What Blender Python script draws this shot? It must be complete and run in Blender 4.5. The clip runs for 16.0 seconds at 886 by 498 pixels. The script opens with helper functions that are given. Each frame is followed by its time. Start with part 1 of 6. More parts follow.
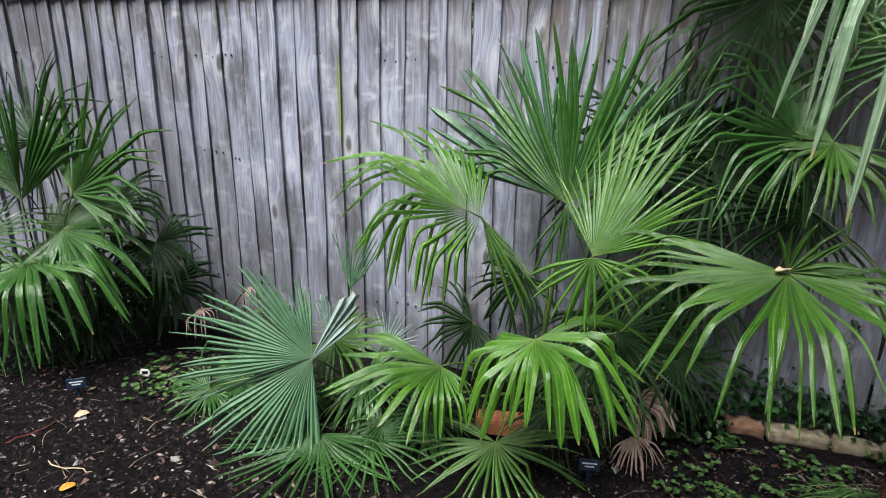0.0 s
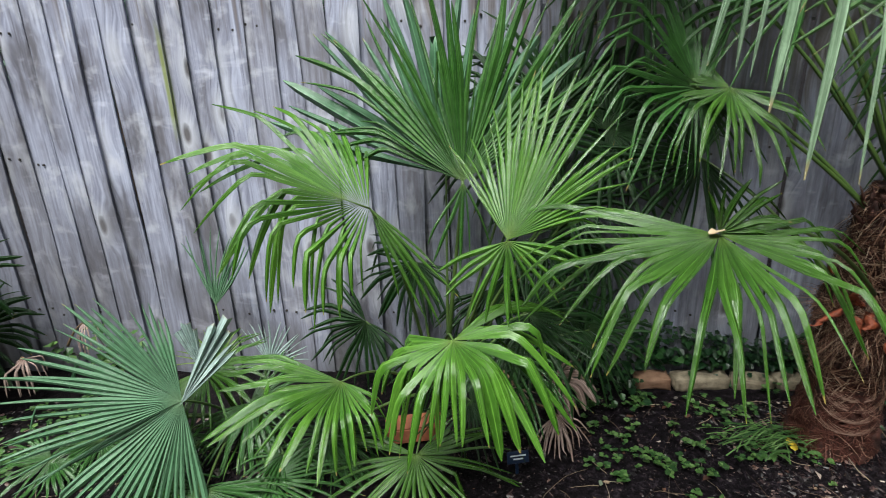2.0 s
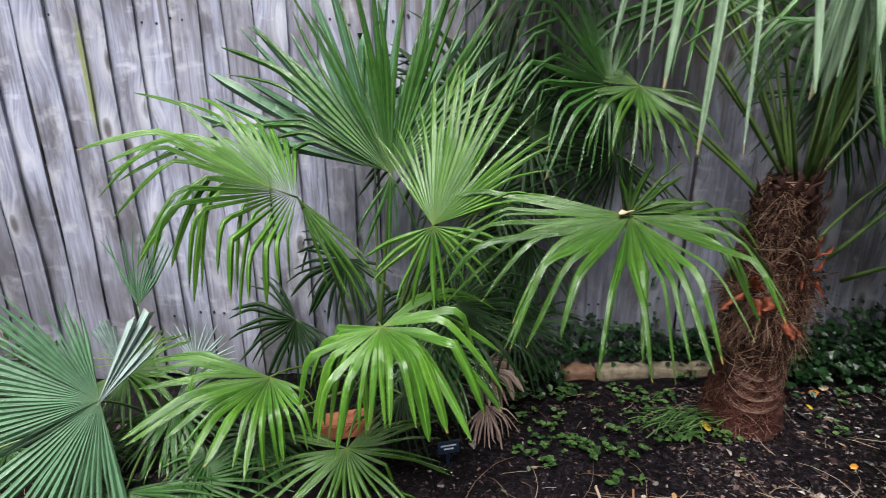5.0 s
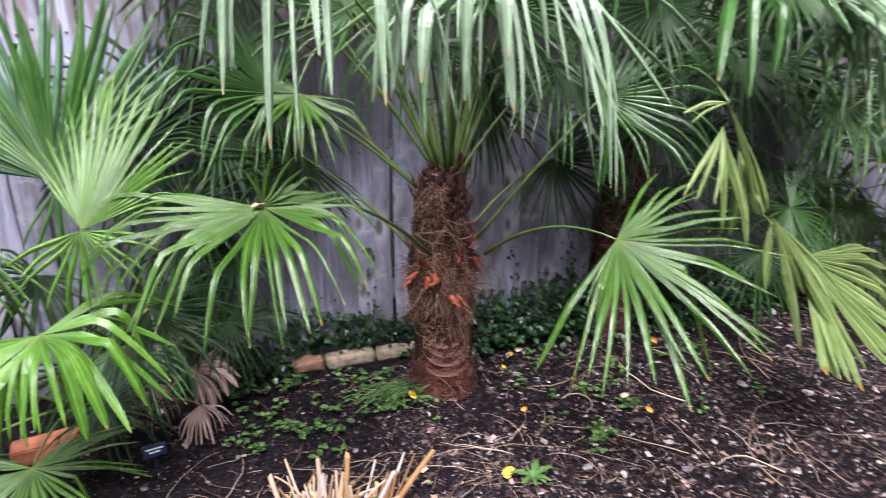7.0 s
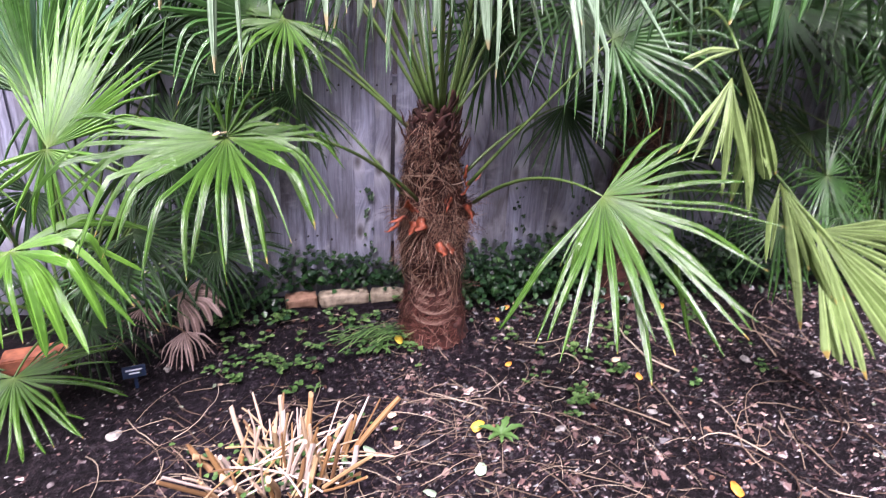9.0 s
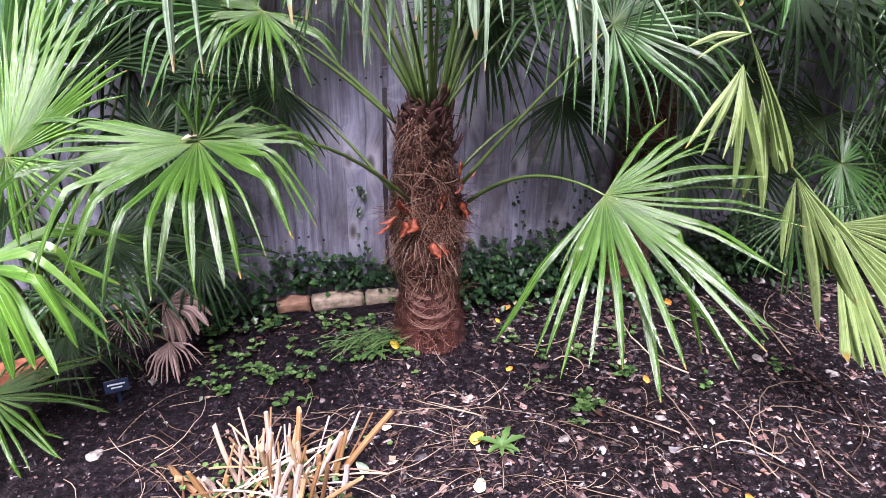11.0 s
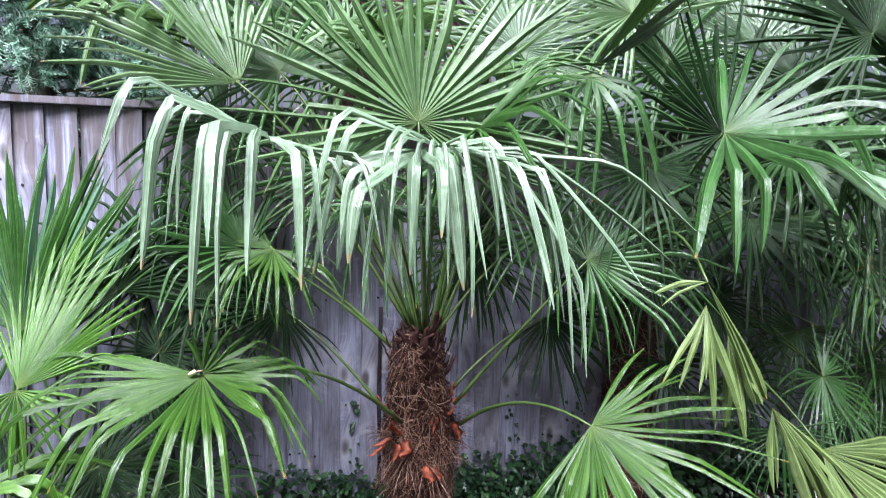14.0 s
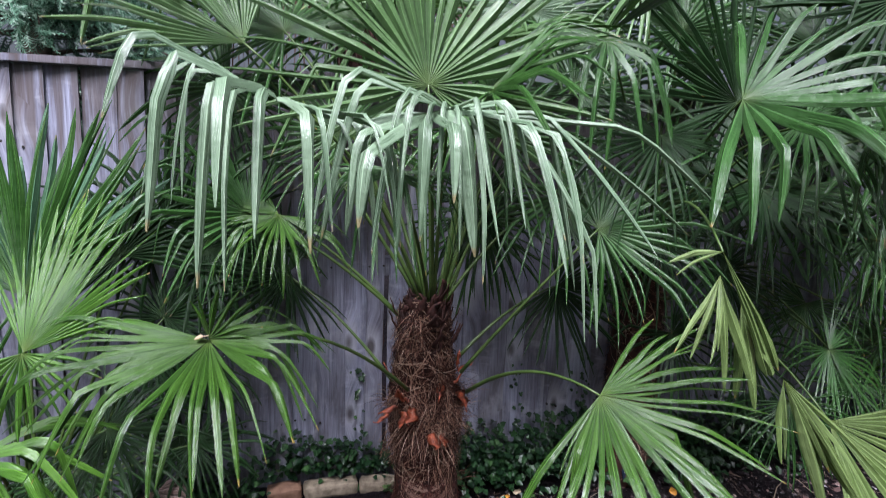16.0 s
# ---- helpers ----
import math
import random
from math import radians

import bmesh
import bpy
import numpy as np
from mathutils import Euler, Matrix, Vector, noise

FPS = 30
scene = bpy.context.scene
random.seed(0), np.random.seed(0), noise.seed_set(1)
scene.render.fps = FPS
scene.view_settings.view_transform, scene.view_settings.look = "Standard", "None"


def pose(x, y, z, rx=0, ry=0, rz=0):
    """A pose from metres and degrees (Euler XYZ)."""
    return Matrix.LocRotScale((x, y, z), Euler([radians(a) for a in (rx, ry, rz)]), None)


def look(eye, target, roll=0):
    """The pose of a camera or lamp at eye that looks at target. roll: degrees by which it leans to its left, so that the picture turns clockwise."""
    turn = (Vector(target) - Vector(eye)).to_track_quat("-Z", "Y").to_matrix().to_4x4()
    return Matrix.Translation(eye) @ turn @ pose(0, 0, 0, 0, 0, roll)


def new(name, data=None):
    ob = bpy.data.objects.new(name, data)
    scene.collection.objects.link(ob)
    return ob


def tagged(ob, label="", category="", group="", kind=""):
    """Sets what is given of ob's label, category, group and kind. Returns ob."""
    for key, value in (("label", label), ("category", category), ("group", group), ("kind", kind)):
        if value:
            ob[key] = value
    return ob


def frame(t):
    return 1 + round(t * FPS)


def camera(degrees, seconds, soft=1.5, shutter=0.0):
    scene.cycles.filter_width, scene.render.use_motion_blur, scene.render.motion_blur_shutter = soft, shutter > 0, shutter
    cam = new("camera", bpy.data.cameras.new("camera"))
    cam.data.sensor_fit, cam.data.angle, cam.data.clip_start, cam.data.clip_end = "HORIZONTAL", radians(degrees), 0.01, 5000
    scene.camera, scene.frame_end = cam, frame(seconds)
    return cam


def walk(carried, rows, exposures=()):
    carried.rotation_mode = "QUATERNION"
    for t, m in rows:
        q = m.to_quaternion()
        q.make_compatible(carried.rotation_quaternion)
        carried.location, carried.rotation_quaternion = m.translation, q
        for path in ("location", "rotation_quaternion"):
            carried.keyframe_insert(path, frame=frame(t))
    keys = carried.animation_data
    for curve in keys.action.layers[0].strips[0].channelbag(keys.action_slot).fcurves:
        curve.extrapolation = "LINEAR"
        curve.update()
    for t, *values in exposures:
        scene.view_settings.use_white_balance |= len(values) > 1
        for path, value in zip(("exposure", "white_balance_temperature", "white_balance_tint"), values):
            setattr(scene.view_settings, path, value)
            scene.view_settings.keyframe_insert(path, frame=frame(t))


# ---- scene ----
cam = camera(72.9, 16.0, soft=0.9, shutter=0.5)

PATH = [
    (0, (0.152, 0.082, 1.516), (-0.46, 1.885, 0.903), 0.9),
    (0.5, (0.128, 0.203, 1.508), (-0.454, 1.988, 0.819), 0.6),
    (1, (0.065, 0.295, 1.5), (-0.358, 2.127, 0.819), 0.2),
    (1.5, (0.0, 0.331, 1.507), (-0.269, 2.191, 0.821), -1.6),
    (2, (-0.024, 0.354, 1.499), (-0.173, 2.216, 0.783), -2.1),
    (2.5, (-0.037, 0.352, 1.498), (-0.139, 2.216, 0.78), -1.5),
    (3, (-0.053, 0.338, 1.494), (-0.147, 2.202, 0.777), -0.1),
    (3.2, (-0.054, 0.331, 1.497), (-0.163, 2.193, 0.774), 0.1),
    (5.3, (0.045, 0.267, 1.421), (0.131, 2.157, 0.771), -0.5),
    (5.5, (0.097, 0.242, 1.424), (0.202, 2.133, 0.78), -0.4),
    (6, (0.292, 0.14, 1.426), (0.516, 2.025, 0.797), 0.9),
    (6.5, (0.431, 0.061, 1.417), (0.842, 1.917, 0.797), 0.5),
    (7, (0.483, 0.005, 1.416), (1.081, 1.81, 0.798), 0.1),
    (7.5, (0.467, -0.04, 1.41), (1.244, 1.683, 0.758), 0.9),
    (8, (0.491, -0.046, 1.404), (1.253, 1.678, 0.735), -0.2),
    (8.5, (0.627, -0.003, 1.403), (1.205, 1.772, 0.683), 1.4),
    (9, (0.72, 0.027, 1.393), (1.157, 1.811, 0.602), 2.7),
    (9.2, (0.73, 0.041, 1.388), (1.134, 1.817, 0.563), 1.9),
    (11.5, (0.791, 0.147, 1.393), (1.212, 1.92, 0.569), 1.3),
    (12, (0.792, 0.145, 1.397), (1.213, 1.924, 0.586), 1.6),
    (12.5, (0.791, 0.134, 1.404), (1.215, 1.933, 0.639), 1.4),
    (13, (0.78, 0.105, 1.45), (1.218, 1.97, 0.877), 1.4),
    (13.5, (0.773, 0.088, 1.504), (1.232, 1.999, 1.137), 1.2),
    (14, (0.777, 0.075, 1.531), (1.235, 2.008, 1.304), 1.3),
    (14.5, (0.776, 0.078, 1.54), (1.229, 2.019, 1.365), 1.4),
    (15, (0.77, 0.075, 1.552), (1.213, 2.023, 1.464), 1.6),
    (15.5, (0.77, 0.097, 1.532), (1.221, 2.035, 1.328), 1.6),
    (16, (0.763, 0.107, 1.514), (1.215, 2.029, 1.192), 1.9),
]
walk(cam, [(t, look(eye, target, roll)) for t, eye, target, roll in PATH],
     exposures=[(0, 0.56, 6600, 3), (2, 0.54, 6500, 1), (3.2, 0.62, 6600, 3), (5.3, 0.76, 6550, 9), (7, 1.42, 6300, 22), (9, 1.76, 6250, 33), (12.5, 1.72, 6050, 31), (13, 1.78, 5900, 24), (13.5, 1.62, 5900, 20), (14, 1.46, 5900, 19), (14.6, 1.32, 5900, 19), (15.0, 1.2, 5900, 19), (15.5, 0.92, 5950, 19), (16, 0.78, 5950, 19)])

# ---- light ----
world = bpy.data.worlds.new("overcast_sky")
scene.world = world
world.use_nodes = True
wn = world.node_tree
sky = wn.nodes.new("ShaderNodeTexSky")
sky.sky_type = "NISHITA"
sky.sun_disc = False
sky.sun_elevation, sky.sun_rotation = radians(62), radians(200)
sky.air_density, sky.dust_density, sky.ozone_density = 1.0, 4.0, 1.0
cloud = wn.nodes.new("ShaderNodeHueSaturation")
cloud.inputs["Saturation"].default_value = 0.5
wn.links.new(sky.outputs[0], cloud.inputs["Color"])
wn.links.new(cloud.outputs[0], wn.nodes["Background"].inputs[0])
wn.nodes["Background"].inputs[1].default_value = 0.034
sun_data = bpy.data.lights.new("sun", "SUN")
sun_data.energy, sun_data.angle, sun_data.color = 5.3, radians(34), (1.0, 0.99, 0.99)
sun = new("sun", sun_data)
sun.matrix_world = look((-1.6, -2.3, 9.0), (0.0, 2.2, 0.0))

# ---- materials ----
def nodes_of(name):
    m = bpy.data.materials.new(name)
    m.use_nodes = True
    t = m.node_tree
    return m, t, t.nodes["Principled BSDF"]


def add(t, kind, **values):
    n = t.nodes.new(kind)
    for key, value in values.items():
        n.inputs[key].default_value = value
    return n


def ramp(t, source, stops):
    r = t.nodes.new("ShaderNodeValToRGB")
    while len(r.color_ramp.elements) < len(stops):
        r.color_ramp.elements.new(0.5)
    for e, (p, c) in zip(r.color_ramp.elements, stops):
        e.position, e.color = p, (*c, 1)
    t.links.new(source, r.inputs[0])
    return r.outputs[0]


def blend(t, factor, a, b, mode="MIX"):
    m = t.nodes.new("ShaderNodeMix")
    m.data_type, m.blend_type = "RGBA", mode
    for value, socket in ((factor, m.inputs[0]), (a, m.inputs[6]), (b, m.inputs[7])):
        if isinstance(value, (int, float)):
            socket.default_value = value
        elif isinstance(value, tuple):
            socket.default_value = (*value, 1)
        else:
            t.links.new(value, socket)
    return m.outputs[2]


def calc(t, op, a, b=0.0, c=0.0):
    m = t.nodes.new("ShaderNodeMath")
    m.operation = op
    for value, socket in zip((a, b, c), m.inputs):
        if isinstance(value, (int, float)):
            socket.default_value = value
        else:
            t.links.new(value, socket)
    return m.outputs[0]


def noise_of(t, scale, detail=4, stretch=None, rough=0.55, world_space=True):
    n = add(t, "ShaderNodeTexNoise", Scale=scale, Detail=detail, Roughness=rough)
    src = t.nodes.new("ShaderNodeNewGeometry").outputs["Position"] if world_space else t.nodes.new("ShaderNodeTexCoord").outputs["Object"]
    if stretch:
        mp = t.nodes.new("ShaderNodeMapping")
        mp.inputs["Scale"].default_value = stretch
        t.links.new(src, mp.inputs[0])
        src = mp.outputs[0]
    t.links.new(src, n.inputs["Vector"])
    return n.outputs["Fac"]


def bump(t, shader, height, strength=0.3, distance=0.01):
    b = add(t, "ShaderNodeBump", Strength=strength, Distance=distance)
    t.links.new(height, b.inputs["Height"])
    t.links.new(b.outputs[0], shader.inputs["Normal"])


def attr(t, name):
    a = t.nodes.new("ShaderNodeAttribute")
    a.attribute_name = name
    return a.outputs["Fac"]


def leaf_material(name, dark, light, hub, tip, rough=0.25, glow=0.10, tip_at=0.955, spec=0.62):
    """Palm blade: each finger varies, long streaks run down it, the heart is paler, the tips are dry."""
    m, t, s = nodes_of(name)
    vary, along, rib = attr(t, "vary"), attr(t, "along"), attr(t, "rib")
    c = ramp(t, vary, [(0.0, dark), (1.0, light)])
    lane = t.nodes.new("ShaderNodeCombineXYZ")
    t.links.new(calc(t, "ADD", calc(t, "MULTIPLY", vary, 90.0), calc(t, "MULTIPLY", rib, 2.2)), lane.inputs[0])
    t.links.new(calc(t, "MULTIPLY", along, 2.6), lane.inputs[1])
    streak = add(t, "ShaderNodeTexNoise", Scale=1.0, Detail=4, Roughness=0.6)
    t.links.new(lane.outputs[0], streak.inputs["Vector"])
    streak = streak.outputs["Fac"]
    fine = t.nodes.new("ShaderNodeCombineXYZ")
    t.links.new(calc(t, "ADD", calc(t, "MULTIPLY", vary, 300.0), calc(t, "MULTIPLY", rib, 11.0)), fine.inputs[0])
    t.links.new(calc(t, "MULTIPLY", along, 3.0), fine.inputs[1])
    veins = add(t, "ShaderNodeTexNoise", Scale=1.0, Detail=3)
    t.links.new(fine.outputs[0], veins.inputs["Vector"])
    veins = veins.outputs["Fac"]
    mott = noise_of(t, 38, 3)
    c = blend(t, ramp(t, streak, [(0.36, (0.8, 0.8, 0.8)), (0.52, (0, 0, 0))]), c, tuple(x * 0.55 for x in dark))
    c = blend(t, ramp(t, streak, [(0.54, (0, 0, 0)), (0.72, (0.85, 0.85, 0.85))]), c, tuple(x * 1.6 for x in light))
    c = blend(t, calc(t, "MULTIPLY", mott, 0.3), c, tuple(x * 1.5 for x in light))
    # Fold shade is painted dark into pleat valleys; ribs get their paler vein colour.
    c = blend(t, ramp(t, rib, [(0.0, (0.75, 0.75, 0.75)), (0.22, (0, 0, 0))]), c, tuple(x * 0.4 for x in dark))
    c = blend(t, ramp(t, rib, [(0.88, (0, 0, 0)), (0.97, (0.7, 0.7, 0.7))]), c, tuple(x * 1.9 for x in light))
    c = blend(t, ramp(t, along, [(0.0, (0.9, 0.9, 0.9)), (0.12, (0, 0, 0))]), c, hub)
    edge = calc(t, "ADD", along, calc(t, "MULTIPLY", calc(t, "SUBTRACT", vary, 0.5), 0.04))
    edge = calc(t, "ADD", edge, calc(t, "MULTIPLY", calc(t, "SUBTRACT", mott, 0.5), 0.03))
    some = calc(t, "MULTIPLY", calc(t, "FRACT", calc(t, "MULTIPLY", vary, 7.31)), 1.1)
    edge = calc(t, "SUBTRACT", edge, calc(t, "MULTIPLY", calc(t, "GREATER_THAN", some, 0.5), 0.06))
    c = blend(t, ramp(t, edge, [(min(tip_at + 0.02, 0.985), (0, 0, 0)), (min(tip_at + 0.04, 1.0), (0.85, 0.85, 0.85))]), c, tip)
    t.links.new(c, s.inputs["Base Color"])
    s.inputs["Specular IOR Level"].default_value = spec * 1.15
    s.inputs["Coat Weight"].default_value, s.inputs["Coat Roughness"].default_value = spec * 0.18, 0.24
    r = calc(t, "MULTIPLY_ADD", streak, 0.36, rough - 0.18)
    heart = ramp(t, along, [(0.1, (0.24, 0.24, 0.24)), (0.5, (0, 0, 0))])
    t.links.new(calc(t, "ADD", calc(t, "MULTIPLY_ADD", veins, 0.12, calc(t, "SUBTRACT", r, 0.06)), heart), s.inputs["Roughness"])
    bump(t, s, calc(t, "ADD", veins, calc(t, "MULTIPLY", noise_of(t, 30, 3), 1.6)), 0.55, 0.006)
    tr = add(t, "ShaderNodeBsdfTranslucent")
    t.links.new(blend(t, 0.25, c, (0.20, 0.36, 0.04), "MIX"), tr.inputs["Color"])
    mix = add(t, "ShaderNodeMixShader", Fac=glow)
    t.links.new(s.outputs[0], mix.inputs[1])
    t.links.new(tr.outputs[0], mix.inputs[2])
    t.links.new(mix.outputs[0], t.nodes["Material Output"].inputs["Surface"])
    return m


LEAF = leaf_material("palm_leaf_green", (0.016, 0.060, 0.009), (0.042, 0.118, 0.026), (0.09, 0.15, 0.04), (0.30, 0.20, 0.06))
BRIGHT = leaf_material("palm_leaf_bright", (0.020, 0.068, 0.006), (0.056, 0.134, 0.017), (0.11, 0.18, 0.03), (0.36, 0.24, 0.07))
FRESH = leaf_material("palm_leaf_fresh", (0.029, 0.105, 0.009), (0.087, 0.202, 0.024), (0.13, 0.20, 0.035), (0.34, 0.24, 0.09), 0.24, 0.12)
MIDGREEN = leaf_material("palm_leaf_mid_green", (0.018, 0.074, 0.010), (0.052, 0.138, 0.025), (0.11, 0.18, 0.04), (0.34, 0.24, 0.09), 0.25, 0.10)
# Brighter, yellower leaf copy: light from behind the top fans is in its colour.
BACKLIT = leaf_material("palm_leaf_backlit", (0.060, 0.136, 0.038), (0.135, 0.250, 0.088), (0.15, 0.24, 0.06), (0.42, 0.33, 0.16), 0.28, 0.22, 0.95, 0.8)
# Darkened leaf copy: the shade among inner and rear fans is in its colour.
SHADED = leaf_material("palm_leaf_shaded", (0.005, 0.020, 0.004), (0.014, 0.046, 0.010), (0.03, 0.06, 0.018), (0.16, 0.11, 0.05), 0.36, 0.08, 0.955, 0.28)
# Whitened leaf copy: the sky gloss on hanging fingers is part of its colour.
SHEEN = leaf_material("palm_leaf_sheen", (0.110, 0.200, 0.104), (0.260, 0.370, 0.240), (0.13, 0.21, 0.07), (0.42, 0.33, 0.16), 0.28, 0.12, 0.94, 1.0)
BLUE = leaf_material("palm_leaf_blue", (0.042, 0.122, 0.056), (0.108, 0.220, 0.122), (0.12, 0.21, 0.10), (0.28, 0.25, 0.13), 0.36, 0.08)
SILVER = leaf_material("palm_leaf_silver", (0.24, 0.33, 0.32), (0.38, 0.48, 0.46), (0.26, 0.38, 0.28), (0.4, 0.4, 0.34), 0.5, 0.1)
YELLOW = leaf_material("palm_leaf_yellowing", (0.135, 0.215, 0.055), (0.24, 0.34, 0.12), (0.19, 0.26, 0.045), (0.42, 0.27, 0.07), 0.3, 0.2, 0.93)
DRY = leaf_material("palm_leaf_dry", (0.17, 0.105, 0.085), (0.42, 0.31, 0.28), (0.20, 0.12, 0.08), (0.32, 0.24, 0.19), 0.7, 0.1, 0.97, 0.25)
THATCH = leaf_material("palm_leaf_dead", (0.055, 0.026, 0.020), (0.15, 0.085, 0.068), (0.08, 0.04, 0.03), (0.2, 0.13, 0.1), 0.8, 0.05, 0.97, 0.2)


def simple(name, dark, light, rough=0.6, scale=30, bumps=0.3, island=False, metal=0.0, spec=0.5, stretch=None):
    """A surface that varies between two colours by a noise, and from piece to piece where asked."""
    m, t, s = nodes_of(name)
    f = noise_of(t, scale, 5, stretch)
    c = ramp(t, f, [(0.3, dark), (0.7, light)])
    if island:
        rnd = t.nodes.new("ShaderNodeNewGeometry").outputs["Random Per Island"]
        c = blend(t, 0.75, c, ramp(t, rnd, [(0.0, dark), (1.0, light)]))
    t.links.new(c, s.inputs["Base Color"])
    s.inputs["Roughness"].default_value, s.inputs["Metallic"].default_value = rough, metal
    s.inputs["Specular IOR Level"].default_value = spec
    bump(t, s, f, bumps, 0.01)
    return m


PETIOLE = simple("petiole_green", (0.045, 0.090, 0.020), (0.095, 0.150, 0.038), 0.38, 20, 0.1)
PETIOLE_DRY = simple("petiole_dry", (0.17, 0.10, 0.06), (0.28, 0.18, 0.10), 0.7, 30, 0.3)


def fence_material():
    """Weathered softwood: silver grey, long grain, knots, damp brown runs from the top and green at the foot; shade of
    the crowns is painted on the upper east boards.
    """
    m, t, s = nodes_of("weathered_board")
    info = t.nodes.new("ShaderNodeObjectInfo")
    pos = t.nodes.new("ShaderNodeNewGeometry").outputs["Position"]
    off = t.nodes.new("ShaderNodeCombineXYZ")
    t.links.new(calc(t, "MULTIPLY", info.outputs["Random"], 37.0), off.inputs[2])
    shift = t.nodes.new("ShaderNodeVectorMath")
    t.links.new(pos, shift.inputs[0])
    t.links.new(off.outputs[0], shift.inputs[1])
    src = shift.outputs[0]

    def grain(scale, stretch, detail, rough=0.6, distort=0.0):
        mp = t.nodes.new("ShaderNodeMapping")
        mp.inputs["Scale"].default_value = stretch
        t.links.new(src, mp.inputs[0])
        n = add(t, "ShaderNodeTexNoise", Scale=scale, Detail=detail, Roughness=rough, Distortion=distort)
        t.links.new(mp.outputs[0], n.inputs["Vector"])
        return n.outputs["Fac"]

    vor = t.nodes.new("ShaderNodeTexVoronoi")
    mp = t.nodes.new("ShaderNodeMapping")
    mp.inputs["Scale"].default_value = (7.0, 0.01, 3.2)
    t.links.new(src, mp.inputs[0])
    t.links.new(mp.outputs[0], vor.inputs["Vector"])
    vor.inputs["Scale"].default_value = 1.0
    sep = t.nodes.new("ShaderNodeSeparateColor")
    t.links.new(vor.outputs["Color"], sep.inputs[0])
    some = calc(t, "GREATER_THAN", sep.outputs[0], 0.32)
    knot = calc(t, "MULTIPLY", ramp(t, vor.outputs["Distance"], [(0.08, (1, 1, 1)), (0.17, (0, 0, 0))]), some)
    swirl = calc(t, "MULTIPLY", ramp(t, vor.outputs["Distance"], [(0.0, (1, 1, 1)), (0.55, (0, 0, 0))]), some)
    halo = calc(t, "MULTIPLY", ramp(t, vor.outputs["Distance"], [(0.16, (0.75, 0.75, 0.75)), (0.40, (0, 0, 0))]), some)
    xyz0 = t.nodes.new("ShaderNodeSeparateXYZ")
    t.links.new(src, xyz0.inputs[0])
    bent = t.nodes.new("ShaderNodeCombineXYZ")
    t.links.new(calc(t, "ADD", xyz0.outputs[0], calc(t, "MULTIPLY", swirl, 0.05)), bent.inputs[0])
    t.links.new(xyz0.outputs[1], bent.inputs[1])
    t.links.new(xyz0.outputs[2], bent.inputs[2])
    src = bent.outputs[0]
    fine = grain(7.0, (15, 2, 0.55), 5, 0.6, 0.3)
    broad = grain(3.4, (2.6, 0.3, 0.75), 4, 0.6)
    blotch = grain(5.0, (1.6, 0.3, 0.9), 5, 0.62)
    scuff = grain(3.2, (2.2, 0.3, 4.2), 3, 0.6, 0.2)
    c = ramp(t, fine, [(0.28, (0.175, 0.178, 0.245)), (0.5, (0.35, 0.360, 0.475)), (0.72, (0.50, 0.52, 0.67))])
    c = blend(t, ramp(t, broad, [(0.46, (0, 0, 0)), (0.66, (0.85, 0.85, 0.85))]), c, (0.115, 0.105, 0.122))
    c = blend(t, ramp(t, blotch, [(0.54, (0, 0, 0)), (0.70, (0.7, 0.7, 0.7))]), c, (0.62, 0.62, 0.70))
    c = blend(t, calc(t, "MULTIPLY", ramp(t, scuff, [(0.58, (0, 0, 0)), (0.74, (1, 1, 1))]), 0.6), c, (0.70, 0.70, 0.82))
    c = blend(t, calc(t, "MULTIPLY", calc(t, "POWER", info.outputs["Random"], 2.0), 0.45), c, (0.16, 0.14, 0.14))
    c = blend(t, calc(t, "MULTIPLY", halo, 0.8), c, (0.60, 0.60, 0.67))
    c = blend(t, calc(t, "MULTIPLY", knot, 0.85), c, (0.075, 0.062, 0.060))
    xyz = t.nodes.new("ShaderNodeSeparateXYZ")
    t.links.new(pos, xyz.inputs[0])
    z = xyz.outputs[2]
    runs = grain(7.0, (5.5, 5.5, 0.25), 3)
    top = calc(t, "MULTIPLY_ADD", z, 1.3, -1.95)
    # Shade under the crowns, painted in: darkens boards eastwards, merged with the brown runs.
    crown_shade = t.nodes.new("ShaderNodeClamp")
    t.links.new(calc(t, "MULTIPLY_ADD", xyz.outputs[0], 0.6, 0.36), crown_shade.inputs[0])
    crown_shade.inputs[2].default_value = 0.62
    top = calc(t, "ADD", top, crown_shade.outputs[0])
    damp = calc(t, "ADD", top, calc(t, "MULTIPLY_ADD", runs, 2.6, -1.42))
    c = blend(t, ramp(t, damp, [(0.06, (0, 0, 0)), (0.5, (0.7, 0.7, 0.7))]), c, (0.125, 0.094, 0.078))
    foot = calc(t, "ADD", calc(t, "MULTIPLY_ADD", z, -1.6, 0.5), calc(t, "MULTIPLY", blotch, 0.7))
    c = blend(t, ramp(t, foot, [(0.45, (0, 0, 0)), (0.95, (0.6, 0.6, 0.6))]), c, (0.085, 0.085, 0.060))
    # Darker towards the west end and lower down, broken up by the broad noise.
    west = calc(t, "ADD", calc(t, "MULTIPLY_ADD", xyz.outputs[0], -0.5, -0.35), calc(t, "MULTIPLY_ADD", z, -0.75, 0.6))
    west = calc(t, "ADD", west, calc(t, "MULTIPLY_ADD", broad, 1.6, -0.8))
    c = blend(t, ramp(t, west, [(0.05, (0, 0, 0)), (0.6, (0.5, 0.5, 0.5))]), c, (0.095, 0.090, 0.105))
    line_x = calc(t, "ABSOLUTE", calc(t, "SUBTRACT", xyz.outputs[0], calc(t, "MULTIPLY_ADD", calc(t, "SUBTRACT", runs, 0.5), 0.02, -1.255)))
